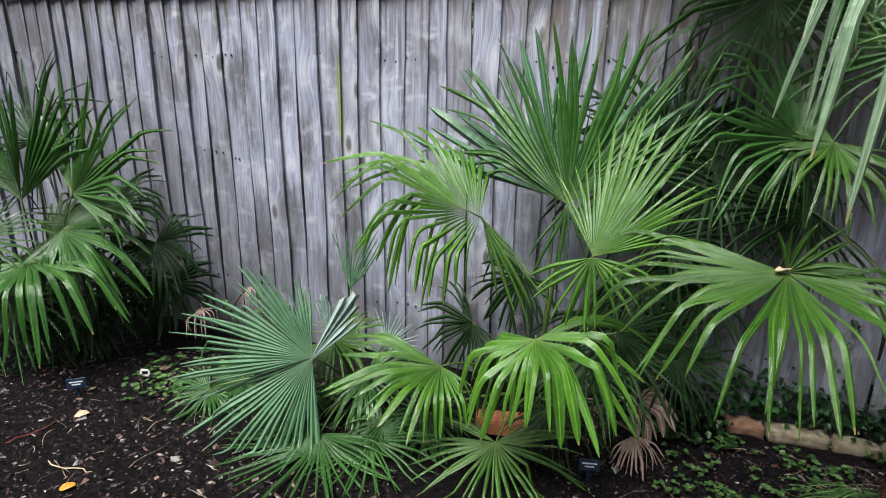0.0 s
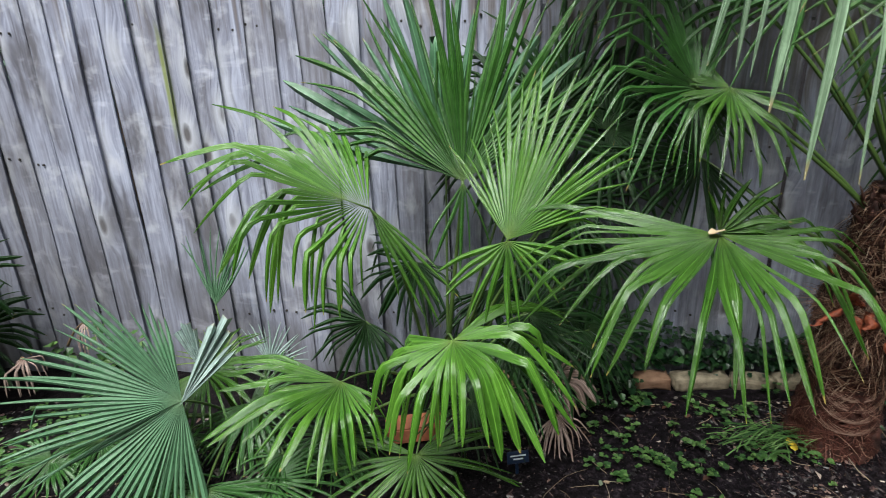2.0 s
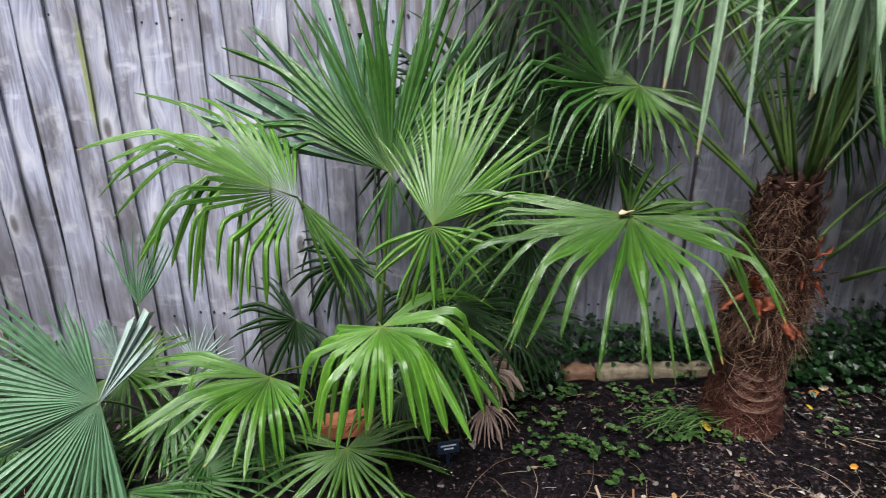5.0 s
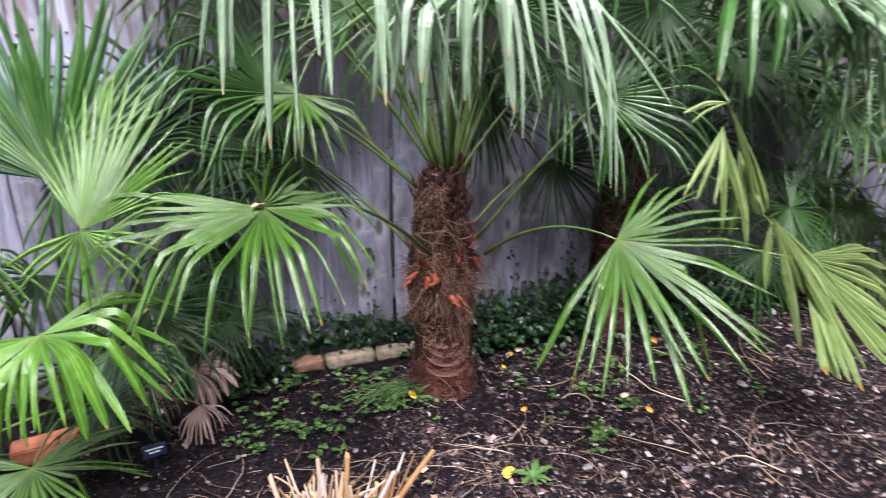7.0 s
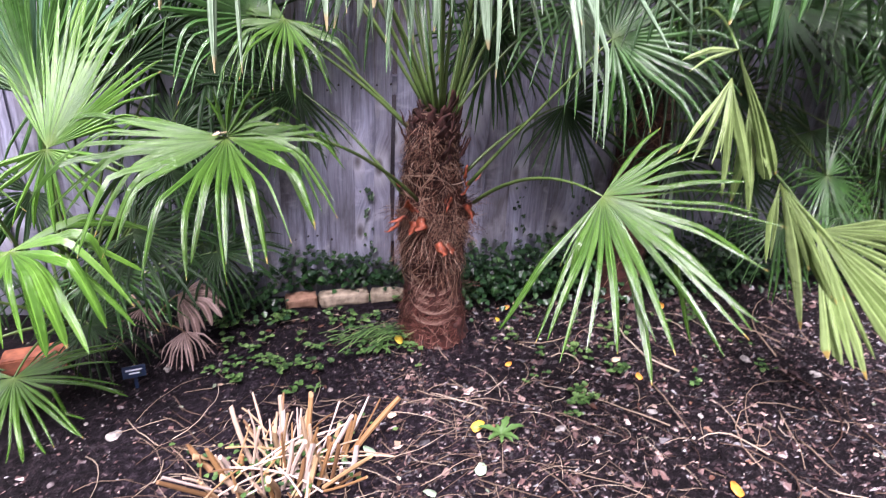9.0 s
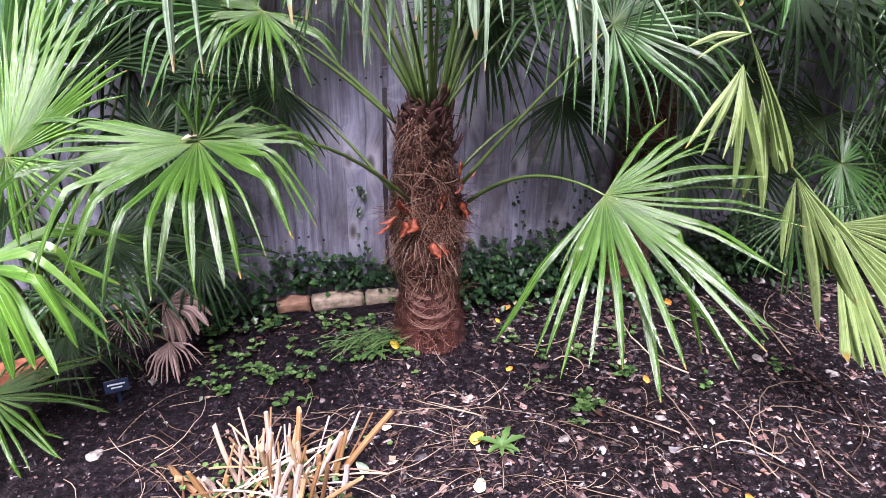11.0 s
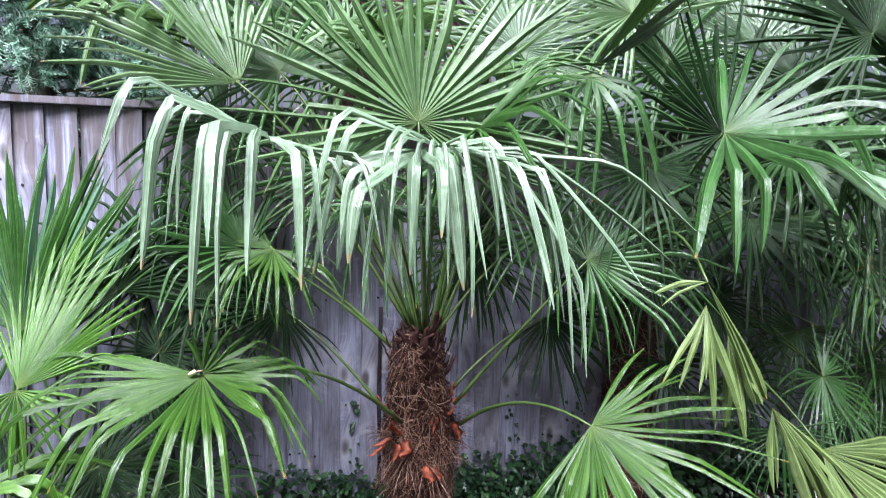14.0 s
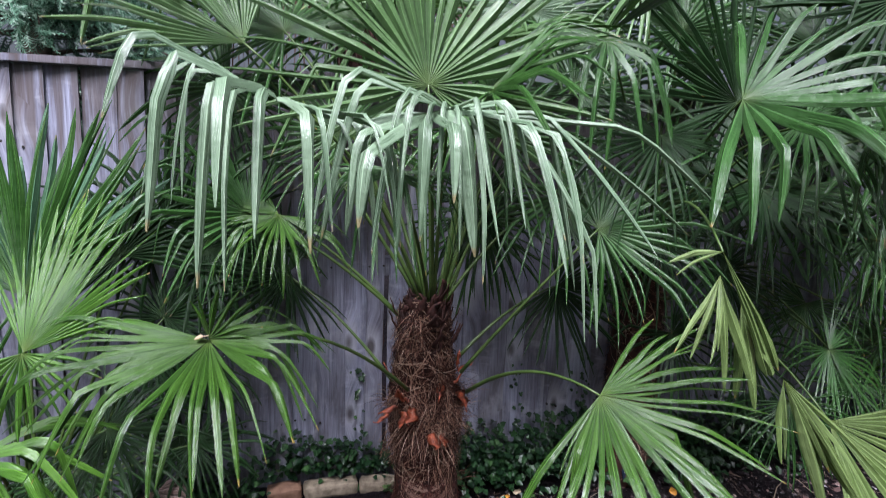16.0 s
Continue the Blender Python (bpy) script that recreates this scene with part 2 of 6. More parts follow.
    line_z = calc(t, "ABSOLUTE", calc(t, "SUBTRACT", z, 1.304))
    moss = calc(t, "MULTIPLY", ramp(t, line_x, [(0.004, (0.8, 0.8, 0.8)), (0.013, (0, 0, 0))]), ramp(t, line_z, [(0.12, (1, 1, 1)), (0.24, (0, 0, 0))]))
    c = blend(t, moss, c, (0.26, 0.30, 0.08))
    t.links.new(c, s.inputs["Base Color"])
    t.links.new(calc(t, "MULTIPLY_ADD", fine, 0.3, 0.5), s.inputs["Roughness"])
    s.inputs["Specular IOR Level"].default_value = 0.35
    bump(t, s, calc(t, "ADD", calc(t, "SUBTRACT", fine, calc(t, "MULTIPLY", knot, 0.8)), calc(t, "MULTIPLY", halo, 0.8)), 0.8, 0.006)
    return m


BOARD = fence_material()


def soil_material():
    m, t, s = nodes_of("damp_soil")
    a, b, d = noise_of(t, 3.0, 5), noise_of(t, 45, 6, None, 0.7), noise_of(t, 160, 3)
    bare = ramp(t, b, [(0.38, (0.003, 0.0022, 0.003)), (0.54, (0.014, 0.010, 0.014)), (0.78, (0.085, 0.064, 0.080))])
    mulch = ramp(t, b, [(0.38, (0.0025, 0.002, 0.0025)), (0.54, (0.011, 0.008, 0.010)), (0.78, (0.065, 0.046, 0.050))])
    xyz = t.nodes.new("ShaderNodeSeparateXYZ")
    t.links.new(t.nodes.new("ShaderNodeNewGeometry").outputs["Position"], xyz.inputs[0])
    away = calc(t, "ABSOLUTE", calc(t, "SUBTRACT", xyz.outputs[0], 0.75))
    away = calc(t, "ADD", away, calc(t, "MULTIPLY_ADD", a, 0.8, -0.4))
    c = blend(t, ramp(t, away, [(0.45, (0, 0, 0)), (0.95, (1, 1, 1))]), bare, mulch)
    c = blend(t, ramp(t, d, [(0.66, (0, 0, 0)), (0.74, (0.6, 0.6, 0.6))]), c, (0.10, 0.065, 0.058))
    t.links.new(c, s.inputs["Base Color"])
    t.links.new(calc(t, "MULTIPLY_ADD", b, 0.4, 0.45), s.inputs["Roughness"])
    s.inputs["Specular IOR Level"].default_value = 0.12
    bump(t, s, calc(t, "ADD", b, calc(t, "MULTIPLY", d, 0.5)), 1.0, 0.035)
    return m


SOIL = soil_material()


def pieces_material(name, stops, rough=0.6, scale=40, spec=0.2, glow=0.0):
    """Loose litter: each piece takes its own colour."""
    m, t, s = nodes_of(name)
    rnd = t.nodes.new("ShaderNodeNewGeometry").outputs["Random Per Island"]
    f = noise_of(t, scale, 4)
    c = ramp(t, rnd, stops)
    c = blend(t, calc(t, "MULTIPLY", f, 0.5), c, blend(t, 1.0, c, (0.35, 0.33, 0.3), "MULTIPLY"))
    t.links.new(c, s.inputs["Base Color"])
    s.inputs["Roughness"].default_value, s.inputs["Specular IOR Level"].default_value = rough, spec
    bump(t, s, f, 0.3, 0.005)
    if glow:
        tr = add(t, "ShaderNodeBsdfTranslucent")
        t.links.new(c, tr.inputs["Color"])
        mix = add(t, "ShaderNodeMixShader", Fac=glow)
        t.links.new(s.outputs[0], mix.inputs[1])
        t.links.new(tr.outputs[0], mix.inputs[2])
        t.links.new(mix.outputs[0], t.nodes["Material Output"].inputs["Surface"])
    return m


CHIPS = pieces_material("bark_chips", [(0.0, (0.004, 0.003, 0.004)), (0.5, (0.016, 0.010, 0.013)), (0.78, (0.058, 0.033, 0.034)), (0.92, (0.15, 0.088, 0.078)), (0.985, (0.30, 0.21, 0.18)), (1.0, (0.50, 0.41, 0.36))], 0.38, 60, 0.6)
STRAW = pieces_material("straw_twigs", [(0.0, (0.05, 0.028, 0.021)), (0.35, (0.13, 0.088, 0.062)), (0.7, (0.28, 0.21, 0.15)), (1.0, (0.46, 0.38, 0.29))], 0.55)
PEBBLE = pieces_material("pebbles", [(0.0, (0.03, 0.026, 0.03)), (0.4, (0.09, 0.075, 0.078)), (0.8, (0.19, 0.165, 0.155)), (1.0, (0.46, 0.43, 0.39))], 0.5)
IVY = pieces_material("ivy_leaves", [(0.0, (0.008, 0.030, 0.012)), (0.5, (0.018, 0.060, 0.020)), (0.9, (0.035, 0.10, 0.03)), (1.0, (0.07, 0.16, 0.05))], 0.35, 60, 0.5, 0.12)
WEED = pieces_material("weed_leaves", [(0.0, (0.02, 0.06, 0.018)), (0.5, (0.060, 0.140, 0.034)), (1.0, (0.15, 0.26, 0.08))], 0.45, 60, 0.4, 0.2)
CONIFER = pieces_material("conifer_sprays", [(0.0, (0.05, 0.14, 0.08)), (0.55, (0.22, 0.42, 0.29)), (1.0, (0.58, 0.74, 0.62))], 0.6, 30, 0.3, 0.25)
FIBRE = pieces_material("trunk_fibre", [(0.0, (0.018, 0.007, 0.006)), (0.36, (0.070, 0.026, 0.020)), (0.6, (0.20, 0.090, 0.060)), (0.82, (0.46, 0.27, 0.185)), (1.0, (0.72, 0.54, 0.41))], 0.6, 40, 0.3)
HOOP = pieces_material("trunk_bands", [(0.0, (0.06, 0.022, 0.018)), (0.4, (0.22, 0.105, 0.080)), (1.0, (0.56, 0.37, 0.29))], 0.65, 40, 0.3)
ROOT = pieces_material("trunk_foot_fibre", [(0.0, (0.04, 0.011, 0.009)), (0.55, (0.125, 0.040, 0.030)), (0.85, (0.24, 0.10, 0.075)), (1.0, (0.42, 0.25, 0.19))], 0.65, 40, 0.3)
BOOT = simple("broken_stalks", (0.06, 0.011, 0.007), (0.50, 0.115, 0.048), 0.5, 50, 0.7)
BARK = simple("trunk_bark", (0.014, 0.005, 0.004), (0.085, 0.026, 0.018), 0.8, 34, 0.9)
WOOD_BARK = simple("tree_bark", (0.05, 0.032, 0.024), (0.13, 0.09, 0.07), 0.8, 20, 0.8)
BRICK = simple("old_brick", (0.20, 0.105, 0.065), (0.37, 0.22, 0.145), 0.75, 24, 0.5)
RED_BRICK = simple("red_brick", (0.13, 0.040, 0.022), (0.34, 0.115, 0.055), 0.75, 24, 0.5)
EDGING = simple("edging_stone", (0.14, 0.11, 0.075), (0.40, 0.33, 0.24), 0.8, 26, 0.6)
TAG = simple("tag_blue", (0.008, 0.018, 0.045), (0.014, 0.028, 0.065), 0.3, 12, 0.05)
INK = simple("tag_print", (0.55, 0.6, 0.66), (0.7, 0.74, 0.8), 0.5, 12, 0.02)
RUST = simple("nail_rust", (0.012, 0.010, 0.010), (0.035, 0.026, 0.022), 0.7, 90, 0.2)
WHITE = simple("white_plastic", (0.55, 0.55, 0.55), (0.75, 0.74, 0.72), 0.4, 20, 0.05)
GOLD = simple("fallen_yellow_leaf", (0.55, 0.36, 0.02), (0.75, 0.55, 0.06), 0.5, 40, 0.2)
STONE = simple("grey_stone", (0.14, 0.13, 0.12), (0.34, 0.32, 0.29), 0.75, 25, 0.5)


def stem_material():
    m, t, s = nodes_of("cut_stems")
    rnd = t.nodes.new("ShaderNodeObjectInfo").outputs["Random"]
    f = noise_of(t, 60, 4, (1, 1, 0.15))
    c = ramp(t, rnd, [(0.0, (0.14, 0.075, 0.035)), (0.25, (0.34, 0.19, 0.075)), (0.5, (0.42, 0.30, 0.17)), (0.72, (0.44, 0.34, 0.26)), (1.0, (0.52, 0.45, 0.42))])
    c = blend(t, calc(t, "MULTIPLY", f, 0.55), c, blend(t, 1.0, c, (0.4, 0.33, 0.3), "MULTIPLY"))
    t.links.new(c, s.inputs["Base Color"])
    s.inputs["Roughness"].default_value = 0.55
    bump(t, s, f, 0.4, 0.004)
    return m


STUB = stem_material()


# ---- building helpers ----
def shape(name, verts, faces, material, smooth=False, **point_values):
    me = bpy.data.meshes.new(name)
    me.from_pydata([tuple(v) for v in verts], [], faces)
    me.materials.append(material)
    if smooth:
        me.polygons.foreach_set("use_smooth", [True] * len(me.polygons))
    for key, values in point_values.items():
        a = me.attributes.new(key, "FLOAT", "POINT")
        a.data.foreach_set("value", np.asarray(values, dtype=np.float32))
    me.update()
    return me


def part(name, me, parent, label="", kind=""):
    ob = new(name, me)
    ob.parent = parent
    return tagged(ob, label, kind=kind)


def thing(name, place, label, category, group="", kind=""):
    ob = new(name)
    ob.empty_display_size = 0.1
    ob.location = place
    ob["at"] = list(place)
    return tagged(ob, label, category, group, kind)


def local(ob, me):
    """Meshes are made in world places; this sets one relative to its empty."""
    me.transform(Matrix.Translation(-Vector(ob["at"])))
    return me


def unit(v):
    v = np.asarray(v, dtype=float)
    return v / max(np.linalg.norm(v), 1e-9)


def tube(points, radii, sides=6, cap=True):
    """Vertices and faces of a tube along points."""
    pts = [np.asarray(p, dtype=float) for p in points]
    verts, faces = [], []
    ref = np.array((0.3, 0.2, 0.93))
    for i, p in enumerate(pts):
        d = unit(pts[min(i + 1, len(pts) - 1)] - pts[max(i - 1, 0)])
        a = np.cross(d, ref)
        if np.linalg.norm(a) < 0.1:
            a = np.cross(d, (1, 0, 0))
        a = unit(a)
        b = np.cross(d, a)
        for k in range(sides):
            w = 2 * math.pi * k / sides
            verts.append(p + radii[i] * (math.cos(w) * a + math.sin(w) * b))
    for i in range(len(pts) - 1):
        for k in range(sides):
            n = (k + 1) % sides
            faces.append((i * sides + k, i * sides + n, (i + 1) * sides + n, (i + 1) * sides + k))
    if cap:
        faces.append(tuple(range(sides))[::-1])
        faces.append(tuple((len(pts) - 1) * sides + k for k in range(sides)))
    return verts, faces


def gather(chunks):
    verts, faces = [], []
    for v, f in chunks:
        o = len(verts)
        verts.extend(v)
        faces.extend([tuple(i + o for i in q) for q in f])
    return verts, faces


def bezier(a, b, c, n):
    a, b, c = (np.asarray(p, dtype=float) for p in (a, b, c))
    return [(1 - u) ** 2 * a + 2 * u * (1 - u) * b + u * u * c for u in np.linspace(0, 1, n)]


DOWN = np.array((0.0, 0.0, -1.0))


def spread_of(values, f):
    """The value at the fraction f of a row of values that are spread evenly over a fan."""
    return float(np.interp(f, np.linspace(0, 1, len(values)), values))


def blade(hub, tip, face, span, count, fused, droop, start, limp, back, cup, rng, steps=12, fold=1.0, wide=1.0, stiff=0.0, lengths=None, taper=0.45, torn=0.0, costa=0.0):
    """A fan of pleated fingers round the hub. tip: end of the middle finger before it droops; face: the side
    turned to the sky; back: length of the outermost fingers; cup: how far the sides bend towards the face.
    lengths and droop may be rows of values from one edge of the fan to the other; torn: share of fingers that stand
    apart from the next; costa: how far the stalk runs on into the blade. Fingers stand in torn groups, and each bends over at a place of its own."""
    hub, tip = np.asarray(hub, dtype=float), np.asarray(tip, dtype=float)
    mid = unit(tip - hub)
    reach = np.linalg.norm(tip - hub)
    up = np.asarray(face, dtype=float)
    up = unit(up - mid * up.dot(mid))
    side = np.cross(up, mid)
    verts, faces, along, vary, rib = [], [], [], [], []
    half = radians(span) / 2
    gap = 2 * half / count
    loose = 1 - stiff
    left, g_lift, g_sag, g_turn, g_tilt = 0, 0.0, 1.0, 0.0, 0.0
    rows_of_droop = droop if isinstance(droop, tuple) else (droop, droop)
    limp_fan = max(rows_of_droop) > 1.6
    for i in range(count):
        at = (i + 0.5) / count
        droop = spread_of(rows_of_droop, at)
        if left == 0:
            left = int(rng.integers(2, 7))
            g_lift, g_sag = rng.normal(0, 0.06) * loose, rng.uniform(0.75, 1.25)
            g_turn, g_tilt = rng.normal(0, 0.28) * gap * loose, rng.normal(0, 0.14) * loose
        left -= 1
        th = -half + gap * (i + 0.5)
        rel = abs(th) / math.pi
        length = reach * (spread_of(lengths, at) if lengths else 1 + (back - 1) * (abs(th) / max(half, 0.01)) ** 1.6) * rng.uniform(0.84, 1.05)
        split = fused * rng.uniform(0.46, 0.80) * (0.7 if left == 0 else 1.0)
        th += g_turn
        if torn and rng.random() < torn and 0 < i < count - 1:
            length *= rng.uniform(0.45, 0.75)
        d = unit(math.cos(th) * mid + math.sin(th) * side + (cup * (rel ** 1.3) + g_lift) * up)
        n = unit(up - d * up.dot(d))
        n = unit(n * math.cos(g_tilt) + np.cross(d, n) * math.sin(g_tilt))
        p = hub + mid * reach * costa * (1 - abs(th) / (half + 0.01))
        sag = droop * g_sag * rng.uniform(0.7, 1.3)
        knee = start + (rng.uniform(-0.06, 0.36) if limp_fan else rng.uniform(-0.04, 0.24))
        tight = rng.uniform(0.08, 0.2)
        kink = rng.uniform(min(max(split, 0.3), 0.7), 0.85) if rng.random() < limp else 9.0
        swerve = rng.normal(0, 0.05, 3) * loose
        drift = rng.normal(0, 0.012, 3) * loose
        roll = rng.normal(0, 0.16)
        shade = rng.random()
        rows = []
        for k in range(steps + 1):
            u = k / steps
            r = u * length
            if u <= split:
                w = max(r, 0.004) * math.tan(gap / 2) * 1.05
            else:
                v = (u - split) / (1 - split)
                w0 = split * length * math.tan(gap / 2) * 1.05 * (1 + (wide - 1) * min(v / 0.3, 1))
                w = w0 * max((1 - taper * v ** 1.3) * (1 - 0.8 * v ** 9), 0.08)
            s = np.cross(n, d)
            lift = fold * w * (1.15 if u < split else 0.85)
            rows.append((p - s * w - n * lift * 0.5, p + n * lift * 0.5, p + s * w - n * lift * 0.5))
            g = min(max((u - knee) / tight, 0), 1)
            g0 = min(max((u - 1 / steps - knee) / tight, 0), 1)
            d = d + DOWN * (sag * (1.25 * (g - g0) + 1.1 * g / steps))
            if u >= split:
                d = d + drift + swerve
                swerve = swerve * 0.0
            if u >= kink:
                d = d + DOWN * 2.2
                kink = 9.0
            d = unit(d)
            p = p + d * (length / steps)
            if p[2] < 0.025:
                p[2], d = 0.025, unit(d * np.array((1, 1, 0.05)))
            n = unit(n - d * n.dot(d))
            if u > split:
                a = roll / steps * 3
                n = unit(n * math.cos(a) + np.cross(d, n) * math.sin(a))
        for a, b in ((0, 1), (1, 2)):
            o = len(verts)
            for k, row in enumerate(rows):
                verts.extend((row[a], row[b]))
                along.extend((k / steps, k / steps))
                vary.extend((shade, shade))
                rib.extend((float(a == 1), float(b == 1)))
            for k in range(steps):
                faces.append((o + 2 * k, o + 2 * k + 1, o + 2 * k + 3, o + 2 * k + 2))
    return verts, faces, along, vary, rib


seeds = iter(range(100, 100000))


def fan(palm, hub, tip, face, base, material=LEAF, span=260, count=36, fused=0.5, droop=0.25, start=0.5, limp=0.1, back=0.7,
        cup=0.15, arch=0.15, label="", stalk=PETIOLE, thick=0.0050, wide=0.95, stiff=0.0, steps=13, lengths=None, taper=0.45, torn=0.0, costa=0.0):
    """One leaf of a palm with its stalk."""
    rng = np.random.default_rng(next(seeds))
    v, f, al, va, rb = blade(hub, tip, face, span, count, fused, droop, start, limp, back, cup, rng, steps, 1.0, wide, stiff, lengths, taper, torn, costa)
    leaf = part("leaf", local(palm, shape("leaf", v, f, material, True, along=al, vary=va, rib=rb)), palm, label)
    if costa:
        h, m = np.asarray(hub, dtype=float), np.asarray(tip, dtype=float)
        tv, tf = tube([h, h + (m - h) * costa * 0.5, h + (m - h) * costa], [thick * 0.7, thick * 0.6, thick * 0.25], 6)
        part("rib", local(palm, shape("rib", tv, tf, stalk, True)), leaf)
    if base is not None:
        b, h = np.asarray(base, dtype=float), np.asarray(hub, dtype=float)
        b = b + unit((h - b) * np.array((1, 1, 0))) * 0.035
        m = (b + h) / 2 + np.array((0, 0, arch * np.linalg.norm(h - b)))
        pts = bezier(b, m, h, 12)
        tv, tf = tube(pts, np.linspace(thick * 1.5, thick * 0.65, 12), 6)
        part("petiole", local(palm, shape("petiole", tv, tf, stalk, True)), leaf)
    return leaf


# ---- ground ----
def ground():
    def lines(a, b, step, far):
        inner = np.arange(a, b + 1e-6, step)
        grow = np.geomspace(step * 2, far, 14)
        return np.concatenate((a - grow[::-1], inner, b + grow))

    xs, ys = lines(-3.4, 5.6, 0.045, 70.0), lines(0.2, 2.9, 0.045, 70.0)
    verts = []
    for y in ys:
        for x in xs:
            inside = max(0.0, 1 - max(0, abs(x - 1.1) - 4.5) - max(0, abs(y - 1.5) - 1.5))
            z = 0.0
            if inside > 0:
                q = Vector((x, y, 0))
                z = inside * (0.022 * noise.noise(q * 2.3) + 0.014 * noise.noise(q * 8) + 0.008 * noise.noise(q * 23))
            verts.append((x, y, z - 0.01))
    w = len(xs)
    faces = [(j * w + i, j * w + i + 1, (j + 1) * w + i + 1, (j + 1) * w + i) for j in range(len(ys) - 1) for i in range(w - 1)]
    return tagged(new("ground", shape("ground", verts, faces, SOIL, True)), "dark damp garden soil strewn with bark and twigs", "ground", kind="structure")


ground()


def soil_height(x, y):
    q = Vector((x, y, 0))
    return 0.022 * noise.noise(q * 2.3) + 0.014 * noise.noise(q * 8) + 0.008 * noise.noise(q * 23) - 0.01


# ---- the palm with the fibrous trunk ----
def trunk_shape(foot, top, profile, rng, rough=0.012, around=44, up=60):
    """A trunk from foot to top; profile gives the radius along it."""
    foot, top = np.asarray(foot, dtype=float), np.asarray(top, dtype=float)
    us, rs = zip(*profile)
    verts, faces = [], []
    for j in range(up + 1):
        u = j / up
        c = foot + (top - foot) * u
        for k in range(around):
            a = 2 * math.pi * k / around
            q = Vector((math.cos(a) * 2.2, math.sin(a) * 2.2, u * 9 + foot[0]))
            r = np.interp(u, us, rs) + rough * noise.noise(q * 1.6) + rough * 0.7 * noise.noise(q * 4.5)
            verts.append(c + r * np.array((math.cos(a), math.sin(a), 0)))
    for j in range(up):
        for k in range(around):
            n = (k + 1) % around
            faces.append((j * around + k, j * around + n, (j + 1) * around + n, (j + 1) * around + k))
    faces.append(tuple(up * around + k for k in range(around)))
    return verts, faces


def fibres(foot, top, profile, count, rng, low=0.0, high=1.0, lift=(0.002, 0.02), long=(0.06, 0.22), width=(0.0005, 0.0016)):
    """Loose strands that wind over a trunk."""
    foot, top = np.asarray(foot, dtype=float), np.asarray(top, dtype=float)
    us, rs = zip(*profile)
    tall = np.linalg.norm(top - foot)
    chunks = []
    for _ in range(count):
        a, u = rng.uniform(0, 2 * math.pi), rng.uniform(low, high)
        heading = rng.normal(-math.pi / 2, 0.7) if rng.random() < 0.55 else rng.normal(rng.choice((-0.25, -2.9)), 0.35)
        out = rng.uniform(*lift)
        step = rng.uniform(*long) / 6
        w = rng.uniform(*width)
        turn = rng.normal(0, 0.12)
        left = []
        for k in range(7):
            r = np.interp(u, us, rs) + out * (0.5 + 0.5 * math.sin(k / 6 * math.pi)) + 0.003
            c = foot + (top - foot) * u
            rad = np.array((math.cos(a), math.sin(a), 0))
            tang = np.array((-math.sin(a), math.cos(a), 0))
            p = c + r * rad
            across = unit(-math.sin(heading) * tang + math.cos(heading) * np.array((0, 0, 1)))
            left.extend((p - across * w, p + across * w))
            a += math.cos(heading) * step / r
            u = min(max(u + math.sin(heading) * step / tall, 0.005), 1.0)
            heading += turn + rng.normal(0, 0.12)
        chunks.append((left, [(2 * k, 2 * k + 1, 2 * k + 3, 2 * k + 2) for k in range(6)]))
    return gather(chunks)


def tufts(foot, top, profile, count, rng, low, high, long=(0.03, 0.10)):
    """Bundles of fine hair that spring from the trunk and hang or sweep to one side."""
    foot, top = np.asarray(foot, dtype=float), np.asarray(top, dtype=float)
    us, rs = zip(*profile)
    chunks = []
    for _ in range(count):
        a, u = rng.uniform(0, 2 * math.pi), rng.uniform(low, high)
        rad = np.array((math.cos(a), math.sin(a), 0))
        tang = np.array((-math.sin(a), math.cos(a), 0))
        root = foot + (top - foot) * u + rad * (np.interp(u, us, rs) - 0.004)
        sweep = tang * rng.normal(0, 0.9) + np.array((0, 0, rng.normal(-0.7, 0.6))) + rad * rng.uniform(0.1, 0.5)
        size = rng.uniform(*long)
        for _ in range(14):
            d = unit(sweep + rng.normal(0, 0.22, 3))
            p = root + tang * rng.normal(0, 0.012) + np.array((0, 0, rng.normal(0, 0.010)))
            w = rng.uniform(0.0005, 0.0014)
            left = []
            for k in range(6):
                across = unit(np.cross(d, rad)) * w * (1 - k / 7)
                left.extend((p - across, p + across))
                p = p + d * size / 5
                d = unit(d + np.array((0, 0, -0.22)) - rad * 0.10)
            chunks.append((left, [(2 * k, 2 * k + 1, 2 * k + 3, 2 * k + 2) for k in range(5)]))
    return gather(chunks)


def hoops(foot, top, profile, heights, rng, face=-1.7, spread=1.6):
    """Sagging bands of old leaf bases: bundles of strands in arcs."""
    foot, top = np.asarray(foot, dtype=float), np.asarray(top, dtype=float)
    us, rs = zip(*profile)
    chunks = []
    for h in heights:
        for _ in range(44):
            dz, dr, w = rng.normal(0, 0.005), rng.uniform(0.0, 0.004), rng.uniform(0.0006, 0.0014)
            mid = face + rng.normal(0, 0.12)
            a0, a1 = mid - spread * rng.uniform(0.2, 1.1), mid + spread * rng.uniform(0.2, 1.1)
            steep = rng.uniform(0.03, 0.085)
            left = []
            for k in range(13):
                a = a0 + (a1 - a0) * k / 12
                z = h + dz + steep * ((a - mid) / spread) ** 2 + rng.normal(0, 0.001)
                u = z / (top[2] - foot[2])
                r = np.interp(u, us, rs) + dr + 0.007 - abs(dz) * 0.7
                p = foot + (top - foot) * u + r * np.array((math.cos(a), math.sin(a), 0))
                left.extend((p - np.array((0, 0, w)), p + np.array((0, 0, w))))
            chunks.append((left, [(2 * k, 2 * k + 1, 2 * k + 3, 2 * k + 2) for k in range(12)]))
    return gather(chunks)


